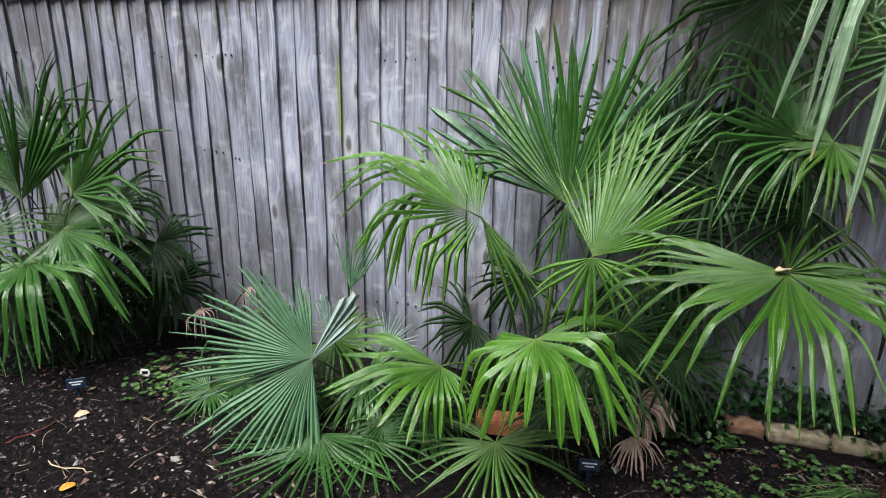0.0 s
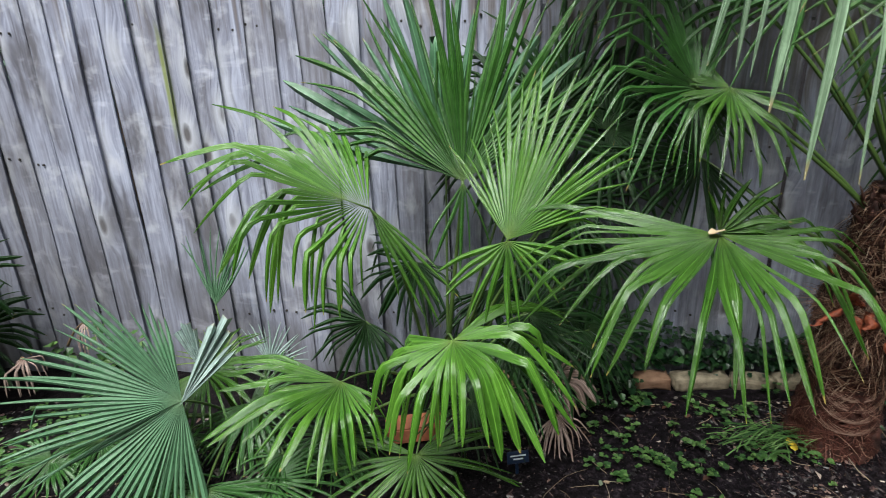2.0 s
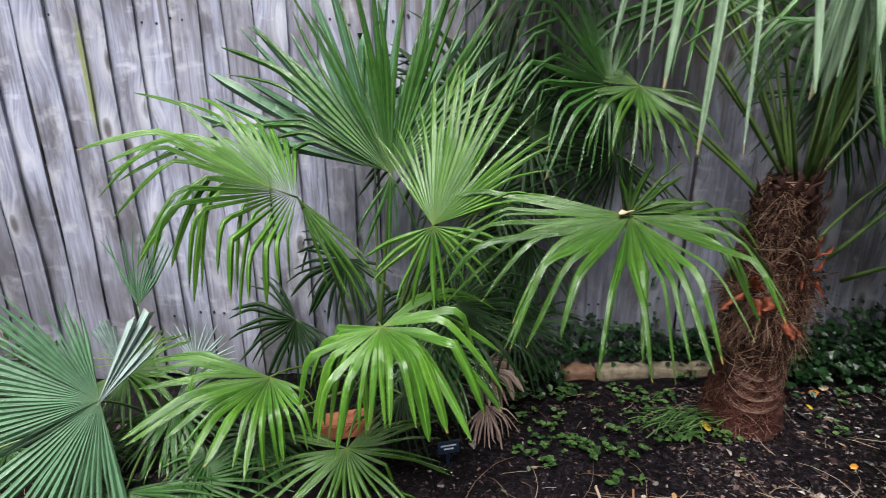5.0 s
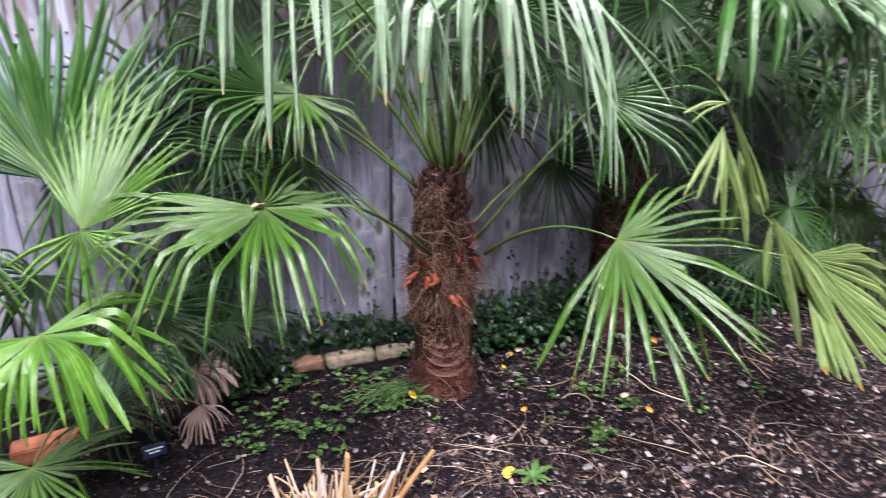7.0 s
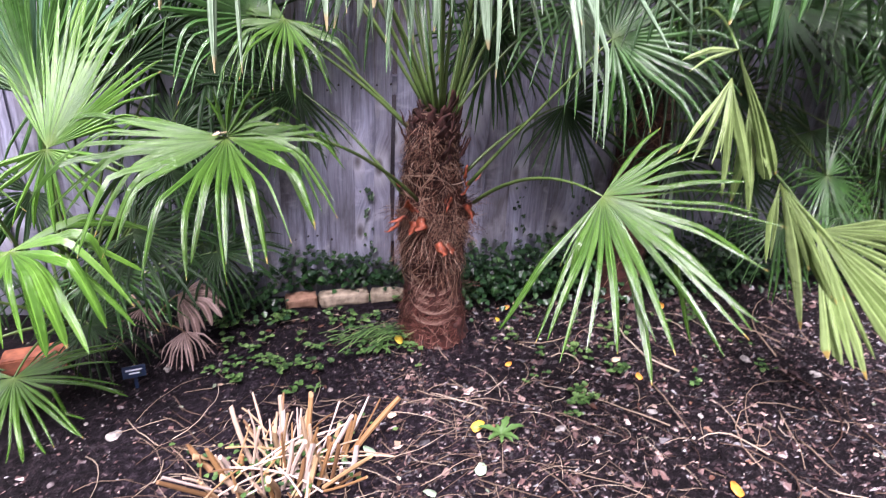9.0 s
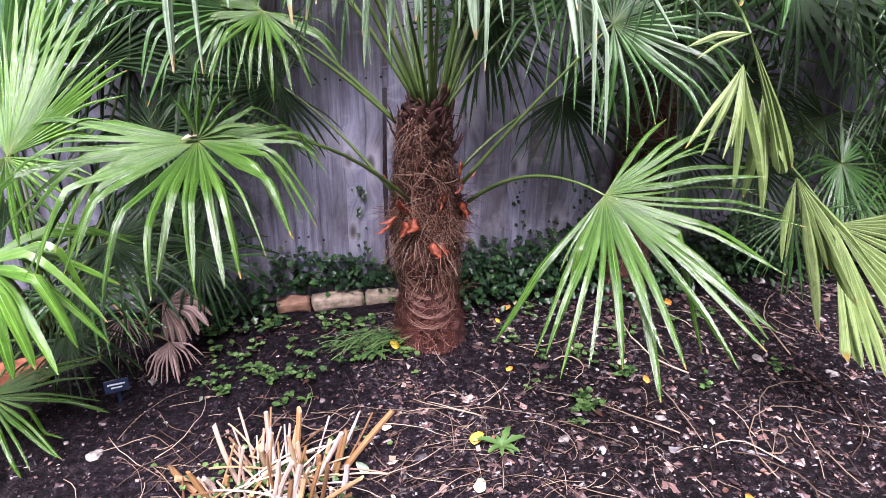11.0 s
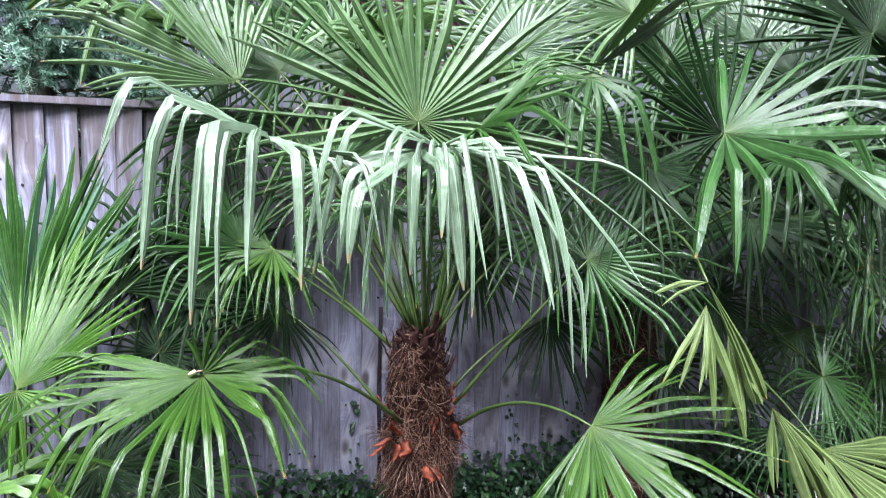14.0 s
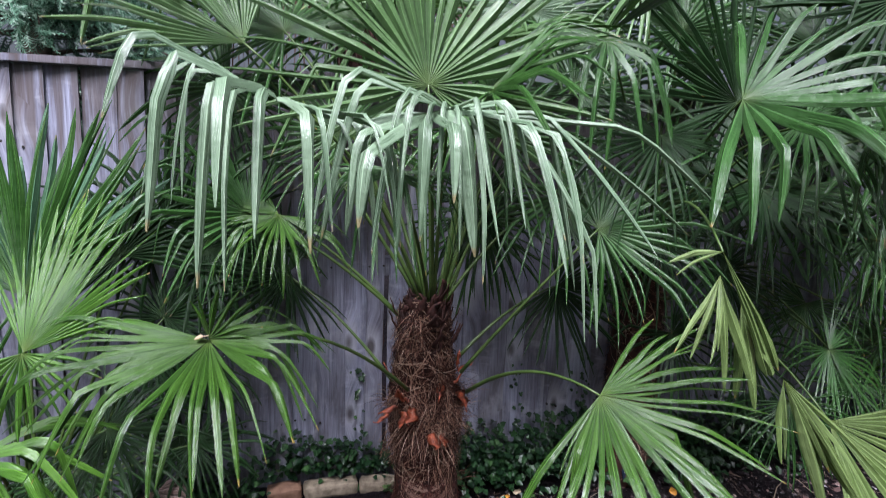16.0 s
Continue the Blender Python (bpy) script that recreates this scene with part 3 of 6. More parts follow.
def shard(place, way, length, width, rng):
    """A broken, curling leaf base."""
    place, way = np.asarray(place, dtype=float), unit(way)
    s = unit(np.cross(way, (0, 0, 1)) + rng.normal(0, 0.1, 3))
    n = np.cross(s, way)
    rows = []
    for k in range(6):
        u = k / 5
        c = place + way * length * u + n * (0.25 * length * u * u) + rng.normal(0, 0.002, 3)
        w = width * (1 - 0.75 * u ** 2) * rng.uniform(0.5, 1.25)
        c = c + s * rng.normal(0, 0.25) * width
        rows.append((c - s * w * rng.uniform(0.5, 1.3), c + n * w * 0.35, c + s * w * rng.uniform(0.5, 1.3), c - n * 0.002))
    verts = [v for r in rows for v in r]
    faces = []
    for k in range(5):
        for j in range(4):
            m = (j + 1) % 4
            faces.append((4 * k + j, 4 * k + m, 4 * k + 4 + m, 4 * k + 4 + j))
    faces += [(0, 1, 2, 3), (20, 21, 22, 23)]
    return verts, faces


FOOT, HEAD = (1.248, 2.30, -0.02), (1.172, 2.13, 1.0)
PROFILE = [(0.0, 0.152), (0.05, 0.140), (0.18, 0.124), (0.32, 0.112), (0.44, 0.116), (0.54, 0.126), (0.62, 0.122), (0.70, 0.104), (0.78, 0.098), (0.84, 0.082), (0.92, 0.080), (1.0, 0.056)]


def main_trunk(palm):
    rng = np.random.default_rng(5)
    v, f = trunk_shape(FOOT, HEAD, PROFILE, rng, 0.022, 64, 90)
    trunk = part("trunk", local(palm, shape("trunk", v, f, BARK, True)), palm, "shaggy red-brown trunk wrapped in old fibre")
    upper = [fibres(FOOT, HEAD, PROFILE, 2200, rng, 0.36, 1.0, (0.002, 0.024), (0.05, 0.20), (0.0005, 0.0019)), tufts(FOOT, HEAD, PROFILE, 420, rng, 0.40, 1.0, (0.03, 0.13)), tufts(FOOT, HEAD, PROFILE, 160, rng, 0.48, 0.66, (0.06, 0.17))]
    lower = [fibres(FOOT, HEAD, PROFILE, 1300, rng, 0.02, 0.40, (0.0, 0.005), (0.05, 0.14)), tufts(FOOT, HEAD, PROFILE, 70, rng, 0.03, 0.30, (0.05, 0.12))]
    for name, chunks, material, label in (("fibre", upper, FIBRE, "tangled coarse tan and brown trunk fibre"), ("foot_fibre", lower, ROOT, "dark red matted fibre at the foot"),
                                          ("fibre_band", [hoops(FOOT, HEAD, PROFILE, (0.135, 0.185, 0.232, 0.275), rng, -1.72, 0.85)], HOOP, "sagging pinkish fibre bands")):
        v, f = gather(chunks)
        part(name, local(palm, shape(name, v, f, material)), trunk, label, "stuff")
    for a, z, long, broad, up in ((3.75, 0.62, 0.10, 0.030, -0.5), (3.95, 0.64, 0.09, 0.034, 0.7), (4.25, 0.63, 0.10, 0.036, -0.9), (4.05, 0.60, 0.12, 0.026, -0.2), (4.75, 0.53, 0.08, 0.032, -1.0),
                                  (4.95, 0.52, 0.07, 0.028, -0.8), (5.75, 0.66, 0.11, 0.034, -1.0), (5.9, 0.74, 0.10, 0.036, 1.0), (5.6, 0.70, 0.09, 0.030, 0.8), (6.1, 0.72, 0.10, 0.030, 0.3), (3.5, 0.58, 0.10, 0.026, -0.7)):
        u = z / HEAD[2]
        c = np.asarray(FOOT) + (np.asarray(HEAD) - np.asarray(FOOT)) * u + (np.interp(u, *zip(*PROFILE)) + 0.022) * np.array((math.cos(a), math.sin(a), 0))
        v, f = shard(c, (0.55 * math.cos(a) + rng.normal(0, 0.25), 0.55 * math.sin(a), up), long * 0.72, broad * 0.75, rng)
        part("leaf_base", local(palm, shape("leaf_base", v, f, BOOT, True)), trunk, "broken orange-red leaf base")
    for k in range(52):
        low = k < 6
        a = rng.choice((rng.uniform(-0.45, 0.1), rng.uniform(3.0, 3.9), rng.uniform(4.2, 5.2))) if low else rng.uniform(math.pi * 0.95, math.pi * 2.1)
        u = rng.uniform(0.50, 0.72) if low else rng.uniform(0.80, 1.0)
        r = np.interp(u, *zip(*PROFILE)) + (0.0 if low else 0.008)
        c = np.asarray(FOOT) + (np.asarray(HEAD) - np.asarray(FOOT)) * u + r * np.array((math.cos(a), math.sin(a), 0))
        way = (0.5 * math.cos(a) + rng.normal(0, 0.3), 0.5 * math.sin(a), rng.choice((-0.8, 0.9)) * rng.uniform(0.5, 1.2)) if low else (math.cos(a), math.sin(a), rng.uniform(1.0, 3.0))
        v, f = shard(c, way, rng.uniform(0.045, 0.10), rng.uniform(0.012, 0.030), rng)
        part("leaf_base", local(palm, shape("leaf_base", v, f, BOOT if low else BARK, True)), trunk, "broken orange-red leaf base" if low else "dark frayed leaf base")


# ---- other trunks ----
def rear_trunk(palm):
    rng = np.random.default_rng(8)
    foot, top = (2.27, 2.56, -0.02), (2.27, 2.50, 1.2)
    profile = [(0, 0.125), (0.2, 0.11), (0.5, 0.115), (0.8, 0.10), (1, 0.05)]
    v, f = trunk_shape(foot, top, profile, rng)
    trunk = part("trunk", local(palm, shape("trunk", v, f, BARK, True)), palm, "red-brown fibrous trunk")
    v, f = gather([fibres(foot, top, profile, 700, rng, 0.05, 1.0), tufts(foot, top, profile, 220, rng, 0.1, 0.95)])
    part("fibre", local(palm, shape("fibre", v, f, FIBRE)), trunk, kind="stuff")


def far_trunk(palm):
    rng = np.random.default_rng(9)
    foot, top = (4.45, 2.1, -0.02), (4.47, 2.12, 0.85)
    profile = [(0, 0.17), (0.25, 0.16), (0.6, 0.15), (1, 0.08)]
    v, f = trunk_shape(foot, top, profile, rng, 0.03)
    trunk = part("trunk", local(palm, shape("trunk", v, f, BARK, True)), palm, "rusty brown trunk with peeling boots")
    v, f = gather([fibres(foot, top, profile, 400, rng, 0.05, 1.0), tufts(foot, top, profile, 160, rng, 0.1, 0.95)])
    part("fibre", local(palm, shape("fibre", v, f, FIBRE)), trunk, kind="stuff")
    for _ in range(18):
        a, u = rng.uniform(0, 6.28), rng.uniform(0.15, 0.9)
        c = np.asarray(foot) + np.array((0, 0, u * 0.85)) + 0.15 * np.array((math.cos(a), math.sin(a), 0))
        v, f = shard(c, (math.cos(a) * 0.4, math.sin(a) * 0.4, -1), rng.uniform(0.12, 0.25), 0.04, rng)
        part("leaf_base", local(palm, shape("leaf_base", v, f, BOOT, True)), trunk)

main_palm = thing("palm_tree", (1.262, 2.3, 0.0), "fan palm with shaggy red-brown trunk and drooping green fans", "palm tree", "palms along the fence")
main_trunk(main_palm)
fan(main_palm, (0.519, 1.719, 1.004), (0.58, 1.240, 0.93), (-0.035, -0.258, 0.965), (1.14, 2.05, 0.7), material=BRIGHT, span=262, count=40, fused=0.6, lengths=(1.05, 1.04, 0.98, 0.80, 0.72), droop=(0.5, 0.7, 0.75, 0.5), start=0.42, cup=0.1, arch=0.25, limp=0.08, wide=0.82, torn=0.05, label="glossy green fan with a star of drooping fingers")
fan(main_palm, (1.541, 1.506, 0.876), (1.838, 1.108, 0.755), (-0.133, -0.721, 0.679), (1.29, 2.02, 0.7), material=BRIGHT, span=198, count=31, fused=0.56, lengths=(0.9, 1.06, 1.17, 0.8, 0.8), droop=(0.322, 0.08, 0.228, 0.221), start=0.38, cup=-0.06, arch=0.25, wide=0.98, torn=0.06, label="broad green fan hanging low over the soil")
fan(main_palm, (0.519, 1.72, 1.008), (0.6, 1.7, 1.17), (0.2, -0.8, 0.3), None, material=BRIGHT, span=120, count=7, fused=0.5, droop=0.2, start=0.4, back=0.6, wide=1.1)
fan(main_palm, (1.124, 1.9, 1.706), (1.107, 1.926, 2.385), (0, -1, 0.25), (1.205, 2.12, 0.97), material=BACKLIT, span=280, count=36, fused=0.55, wide=0.8, droop=0.08, start=0.6, back=0.72, limp=0.03, arch=0.02, label="upright pale green fan at the top")
fan(main_palm, (0.592, 2.05, 1.812), (0.177, 2.173, 2.228), (0.25, -0.85, 0.3), (1.205, 2.12, 0.97), material=BACKLIT, span=125, count=26, fused=0.85, wide=0.8, droop=0.2, start=0.6, back=0.7, arch=0.2)
fan(main_palm, (1.140, 1.680, 1.621), (1.263, 1.006, 1.595), (0.249, -0.256, 0.934), (1.205, 2.12, 0.97), material=SHEEN, span=155, count=20, fused=0.3, lengths=(1.12, 0.72, 0.82, 1.2, 1.2), droop=(2.3, 1.6, 1.2, 0.5), start=0.14, cup=-0.09, limp=0.2, arch=0.3, wide=1.4, taper=0.35, label="arching fan with long fingers hanging straight down")
fan(main_palm, (1.078, 1.65, 1.61), (0.866, 1.21, 1.502), (-0.2, -0.1, 1), (1.205, 2.12, 0.97), material=SHEEN, span=200, count=12, fused=0.4, wide=1.1, droop=2.0, start=0.26, back=0.7, limp=0.15, arch=0.3)
fan(main_palm, (0.690, 1.720, 1.635), (0.656, 1.101, 1.638), (0.401, -0.357, 0.844), (1.205, 2.12, 0.97), material=SHEEN, span=165, count=16, fused=0.3, lengths=(0.929, 1.06, 1.2, 0.89, 1.04), droop=(1.7, 2.1, 2.27, 2.5), start=0.28, limp=0.25, arch=0.3, cup=0.1, wide=1.15, taper=0.35)
fan(main_palm, (0.681, 2.2, 1.284), (0.491, 1.93, 1.14), (-0.1, -0.75, 0.6), (1.13, 2.12, 0.93), material=BRIGHT, span=250, count=26, fused=0.45, droop=0.6, start=0.35, back=0.75, arch=0.1, wide=0.85)
fan(main_palm, (0.589, 2.200, 1.287), (0.227, 1.920, 1.300), (-0.016, -0.951, 0.308), (1.13, 2.12, 0.93), material=LEAF, span=290, count=36, fused=0.5, lengths=(0.93, 1.06, 1.1, 0.6, 0.786), droop=(0.6, 0.7, 0.83, 0.338), start=0.42, cup=0.1, arch=0.12, wide=0.8)
fan(main_palm, (0.7, 2.42, 1.03), (0.289, 2.34, 0.998), (-0.1, -0.8, 0.5), (1.12, 2.15, 0.66), material=SHADED, span=280, count=34, fused=0.5, droop=0.25, start=0.5, back=0.7, arch=0.12)
fan(main_palm, (1.46, 2.4, 1.25), (1.557, 2.342, 0.845), (0, -0.95, 0.3), (1.25, 2.15, 0.97), material=LEAF, span=280, count=34, fused=0.45, droop=0.2, start=0.5, back=0.75)
fan(main_palm, (1.78, 2.36, 0.98), (2.141, 2.29, 0.777), (-0.2, -0.9, 0.4), (1.28, 2.16, 0.75), material=SHADED, span=250, count=32, fused=0.5, droop=0.2, back=0.75)
fan(main_palm, (1.471, 2.2, 1.582), (1.778, 2.348, 2.014), (0, -0.8, 0.5), (1.205, 2.12, 0.97), material=LEAF, span=300, count=36, fused=0.4, droop=0.4, start=0.4, back=0.75)
fan(main_palm, (0.901, 2.3, 1.567), (0.78, 2.609, 2.006), (0, -0.7, 0.6), (1.205, 2.12, 0.97), material=LEAF, span=300, count=36, fused=0.4, droop=0.4, start=0.45, back=0.75)
fan(main_palm, (1.012, 1.75, 1.454), (0.894, 1.356, 1.367), (0, -0.4, 0.8), (1.205, 2.12, 0.97), material=LEAF, span=240, count=22, fused=0.34, droop=1.0, start=0.2, back=0.8)
fan(main_palm, (1.734, 1.95, 1.271), (2.161, 1.85, 1.511), (-0.1, -0.7, 0.7), (1.27, 2.08, 0.74), material=LEAF, span=240, count=30, fused=0.45, droop=0.4, start=0.42, back=0.75, arch=0.03)
fan(main_palm, (1.777, 2.3, 1.768), (2.136, 2.453, 2.224), (0, -0.65, 0.75), (1.205, 2.12, 0.97), material=LEAF, span=280, count=34, fused=0.42, droop=0.4, start=0.42, back=0.75, arch=0.2)
fan(main_palm, (0.996, 2.5, 1.97), (0.749, 2.788, 2.435), (0, -0.65, 0.75), (1.205, 2.12, 0.97), material=BACKLIT, span=280, count=34, fused=0.42, droop=0.3, start=0.42, back=0.75, arch=0.2)
fan(main_palm, (1.651, 2.5, 2.082), (1.849, 2.656, 2.649), (0, -0.65, 0.75), (1.205, 2.12, 0.97), material=SHEEN, span=280, count=34, fused=0.42, droop=0.3, start=0.42, back=0.75, arch=0.2)
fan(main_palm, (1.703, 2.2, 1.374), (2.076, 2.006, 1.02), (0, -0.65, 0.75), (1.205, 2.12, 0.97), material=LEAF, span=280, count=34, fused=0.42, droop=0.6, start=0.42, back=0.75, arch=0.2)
fan(main_palm, (1.449, 2.4, 1.333), (1.598, 2.314, 0.95), (0, -0.65, 0.75), (1.205, 2.12, 0.97), material=SHADED, span=280, count=34, fused=0.42, droop=0.4, start=0.42, back=0.75, arch=0.2)
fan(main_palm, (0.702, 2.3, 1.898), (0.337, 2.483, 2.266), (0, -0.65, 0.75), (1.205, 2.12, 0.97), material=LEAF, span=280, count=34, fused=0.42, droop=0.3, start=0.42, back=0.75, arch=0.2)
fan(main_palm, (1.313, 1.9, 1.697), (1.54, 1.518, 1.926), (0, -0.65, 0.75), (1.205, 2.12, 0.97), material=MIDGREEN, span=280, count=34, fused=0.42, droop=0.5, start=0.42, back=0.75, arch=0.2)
fan(main_palm, (1.684, 2.75, 2.21), (1.83, 2.835, 2.889), (0, -0.75, 0.65), (1.205, 2.12, 0.97), material=BACKLIT, span=290, count=34, fused=0.5, droop=0.3, start=0.42, back=0.75, arch=0.2)
fan(main_palm, (2.031, 2.85, 2.339), (2.28, 2.93, 2.988), (0, -0.75, 0.65), (1.205, 2.12, 0.97), material=BACKLIT, span=290, count=34, fused=0.5, droop=0.3, start=0.42, back=0.75, arch=0.2)
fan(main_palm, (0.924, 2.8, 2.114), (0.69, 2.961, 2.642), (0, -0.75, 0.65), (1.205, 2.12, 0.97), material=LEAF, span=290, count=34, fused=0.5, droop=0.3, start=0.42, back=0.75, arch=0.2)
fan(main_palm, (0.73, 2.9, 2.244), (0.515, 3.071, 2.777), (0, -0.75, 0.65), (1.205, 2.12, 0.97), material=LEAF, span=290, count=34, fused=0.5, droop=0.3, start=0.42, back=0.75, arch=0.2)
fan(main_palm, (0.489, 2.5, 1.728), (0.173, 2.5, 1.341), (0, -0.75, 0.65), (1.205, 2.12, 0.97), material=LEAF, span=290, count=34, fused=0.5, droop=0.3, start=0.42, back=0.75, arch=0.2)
# Level fans added above the fence to throw shade on the boards below.
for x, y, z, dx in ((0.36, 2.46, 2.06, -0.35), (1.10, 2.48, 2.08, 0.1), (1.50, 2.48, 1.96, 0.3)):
    fan(main_palm, (x, y, z), (x + dx, y - 0.42, z + 0.06), (0.0, -0.25, 0.95), (1.205, 2.12, 0.97), material=BACKLIT, span=300, count=32, fused=0.6, droop=0.4, start=0.5, back=0.85, arch=0.1, wide=1.1)

fan_cluster = thing("young_palm", (-0.22, 2.38, 0.0), "young bushy fan palm with bright green leaves by the fence", "palm", "palms along the fence")
fan(fan_cluster, (-0.101, 2.200, 1.018), (-0.171, 2.328, 1.640), (-0.103, -0.974, 0.199), (-0.22, 2.38, 0.12), material=MIDGREEN, span=128, count=34, fused=0.82, lengths=(0.8, 1.06, 1.02, 0.9, 1.12, 0.62), droop=(0.05, 0.02, 0.04, 0.1, 0.5), start=0.5, cup=0.0, wide=0.9, limp=0.06, arch=0.0, thick=0.008, torn=0.08, label="tall upright fan with one finger bent over")
fan(fan_cluster, (-0.100, 2.190, 1.016), (-0.090, 2.130, 0.72), (0, -1, 0.2), None, material=MIDGREEN, span=70, count=5, fused=0.25, droop=0.2, back=0.8, cup=0.2, wide=1.1)
fan(fan_cluster, (-0.166, 2.38, 0.999), (-0.304, 2.5, 1.602), (0, -1, 0.2), (-0.22, 2.38, 0.12), material=BLUE, span=130, count=18, fused=0.8, droop=0.04, back=0.95, limp=0.05, arch=0.0)
fan(fan_cluster, (0.028, 1.860, 0.945), (0.210, 2.074, 1.351), (-0.411, -0.858, 0.309), (-0.22, 2.38, 0.12), material=FRESH, span=112, count=26, fused=0.82, lengths=(0.55, 0.85, 1.22, 0.9, 0.6), droop=(0.4, 0.05, 0.02, 0.05, 0.1), start=0.55, cup=0.0, wide=0.85, limp=0.05, arch=0.05, torn=0.06)
fan(fan_cluster, (0.028, 1.848, 0.945), (0.036, 1.78, 0.704), (0, -1, 0.3), None, material=FRESH, span=170, count=13, fused=0.4, droop=0.25, back=0.85, cup=0.3, wide=1.1)
fan(fan_cluster, (-0.366, 2.010, 0.990), (-0.783, 1.856, 1.218), (0.05, -0.5, 0.86), (-0.22, 2.38, 0.12), material=FRESH, span=175, count=34, fused=0.72, lengths=(0.9, 1.1, 1.05, 0.9, 0.66), droop=(0.3, 0.5, 1.4, 2.2), start=0.26, limp=0.05, cup=-0.1, arch=0.25, wide=1.1, stiff=0.5, costa=0.16)
fan(fan_cluster, (-0.372, 2.045, 0.98), (-0.122, 1.931, 0.662), (-0.3, -0.7, 0.6), None, material=BRIGHT, span=36, count=6, fused=0.5, droop=0.1, start=0.5, back=0.6, limp=0, wide=1.1)
fan(fan_cluster, (-0.125, 1.850, 0.645), (-0.061, 1.376, 0.593), (-0.275, -0.431, 0.859), (-0.22, 2.38, 0.12), material=FRESH, span=272, count=30, fused=0.78, lengths=(1.03, 0.862, 0.768, 0.955, 1), droop=(1.46, 1.19, 0.873, 0.448), start=0.22, cup=-0.07, arch=0.3, wide=0.95, torn=0.06)
fan(fan_cluster, (-0.530, 2.090, 0.345), (-0.612, 1.669, 0.359), (0.171, -0.39, 0.905), (-0.22, 2.38, 0.12), material=FRESH, span=190, count=24, fused=0.78, lengths=(0.85, 1.11, 1.01, 0.779, 0.539), droop=(0.426, 0.3, 0.846, 1.19), start=0.32, cup=0.01, arch=0.3, wide=1.0, torn=0.06)
fan(fan_cluster, (-0.27, 1.98, 0.13), (-0.174, 1.648, 0.029), (0, -0.35, 0.95), (-0.22, 2.38, 0.12), material=BRIGHT, span=260, count=30, fused=0.5, droop=0.15, start=0.4, back=0.95, arch=0.2)
fan(fan_cluster, (0.113, 2.2, 0.55), (0.46, 2.063, 0.406), (0.1, -0.6, 0.7), (-0.22, 2.38, 0.12), material=SHADED, span=260, count=30, fused=0.4, droop=0.4, start=0.4, back=0.8, arch=0.25)
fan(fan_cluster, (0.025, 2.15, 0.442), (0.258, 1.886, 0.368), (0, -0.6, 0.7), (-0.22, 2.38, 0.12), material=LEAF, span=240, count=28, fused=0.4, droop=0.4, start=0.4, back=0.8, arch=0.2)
fan(fan_cluster, (0.254, 2.45, 0.867), (0.474, 2.531, 1.191), (0, -0.7, 0.7), (-0.22, 2.38, 0.12), material=SHADED, span=280, count=30, fused=0.42, droop=0.5, start=0.4, back=0.8, arch=0.15)
fan(fan_cluster, (0.356, 2.4, 0.378), (0.645, 2.315, 0.27), (0, -0.7, 0.7), (-0.22, 2.38, 0.12), material=SHADED, span=280, count=30, fused=0.42, droop=0.5, start=0.4, back=0.8, arch=0.15)
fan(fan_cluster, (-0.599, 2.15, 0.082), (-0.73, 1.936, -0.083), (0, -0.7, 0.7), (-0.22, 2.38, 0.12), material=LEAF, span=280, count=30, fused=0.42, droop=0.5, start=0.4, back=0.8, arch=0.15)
fan(fan_cluster, (-0.091, 2.2, 0.193), (0.129, 2.012, 0.114), (0, -0.7, 0.7), (-0.22, 2.38, 0.12), material=SHADED, span=280, count=30, fused=0.42, droop=0.5, start=0.4, back=0.8, arch=0.15)
fan(fan_cluster, (0.29, 2.5, 0.375), (0.096, 2.42, 0.107), (0, -0.7, 0.7), (-0.22, 2.38, 0.12), material=SHADED, span=280, count=30, fused=0.42, droop=0.5, start=0.4, back=0.8, arch=0.1)
fan(fan_cluster, (0.508, 2.58, 1.052), (0.315, 2.617, 1.354), (0, -0.7, 0.7), (-0.22, 2.38, 0.12), material=SHADED, span=280, count=30, fused=0.42, droop=0.5, start=0.4, back=0.8, arch=0.1)
fan(fan_cluster, (-0.17, 2.4, 0.269), (0.014, 2.242, 0.031), (0, -0.7, 0.7), (-0.22, 2.38, 0.12), material=SHADED, span=280, count=30, fused=0.42, droop=0.5, start=0.4, back=0.8, arch=0.1)
fan(fan_cluster, (0.253, 2.55, 1.207), (0.092, 2.663, 1.612), (0, -0.8, 0.6), (-0.22, 2.38, 0.12), material=SHADED, span=280, count=34, fused=0.5, droop=0.4, start=0.4, back=0.8, arch=0.1)
fan(fan_cluster, (0.397, 2.5, 1.118), (0.758, 2.63, 1.354), (0, -0.8, 0.6), (-0.22, 2.38, 0.12), material=SHADED, span=280, count=34, fused=0.5, droop=0.4, start=0.4, back=0.8, arch=0.1)
fan(fan_cluster, (0.116, 2.45, 1.105), (-0.118, 2.58, 1.467), (0, -0.8, 0.6), (-0.22, 2.38, 0.12), material=SHADED, span=280, count=34, fused=0.5, droop=0.4, start=0.4, back=0.8, arch=0.1)

# Dark fans added before the fence; they stand for shade behind the cluster.
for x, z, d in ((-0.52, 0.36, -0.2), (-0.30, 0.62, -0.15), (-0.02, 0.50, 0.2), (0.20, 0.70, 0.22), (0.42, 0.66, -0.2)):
    fan(fan_cluster, (x, 2.5, z), (x + d, 2.44, z - 0.24), (0, -0.8, 0.6), (-0.22, 2.38, 0.12), material=SHADED, span=230, count=22, fused=0.5, droop=0.4, start=0.4, back=0.8, arch=0.1, wide=1.1)

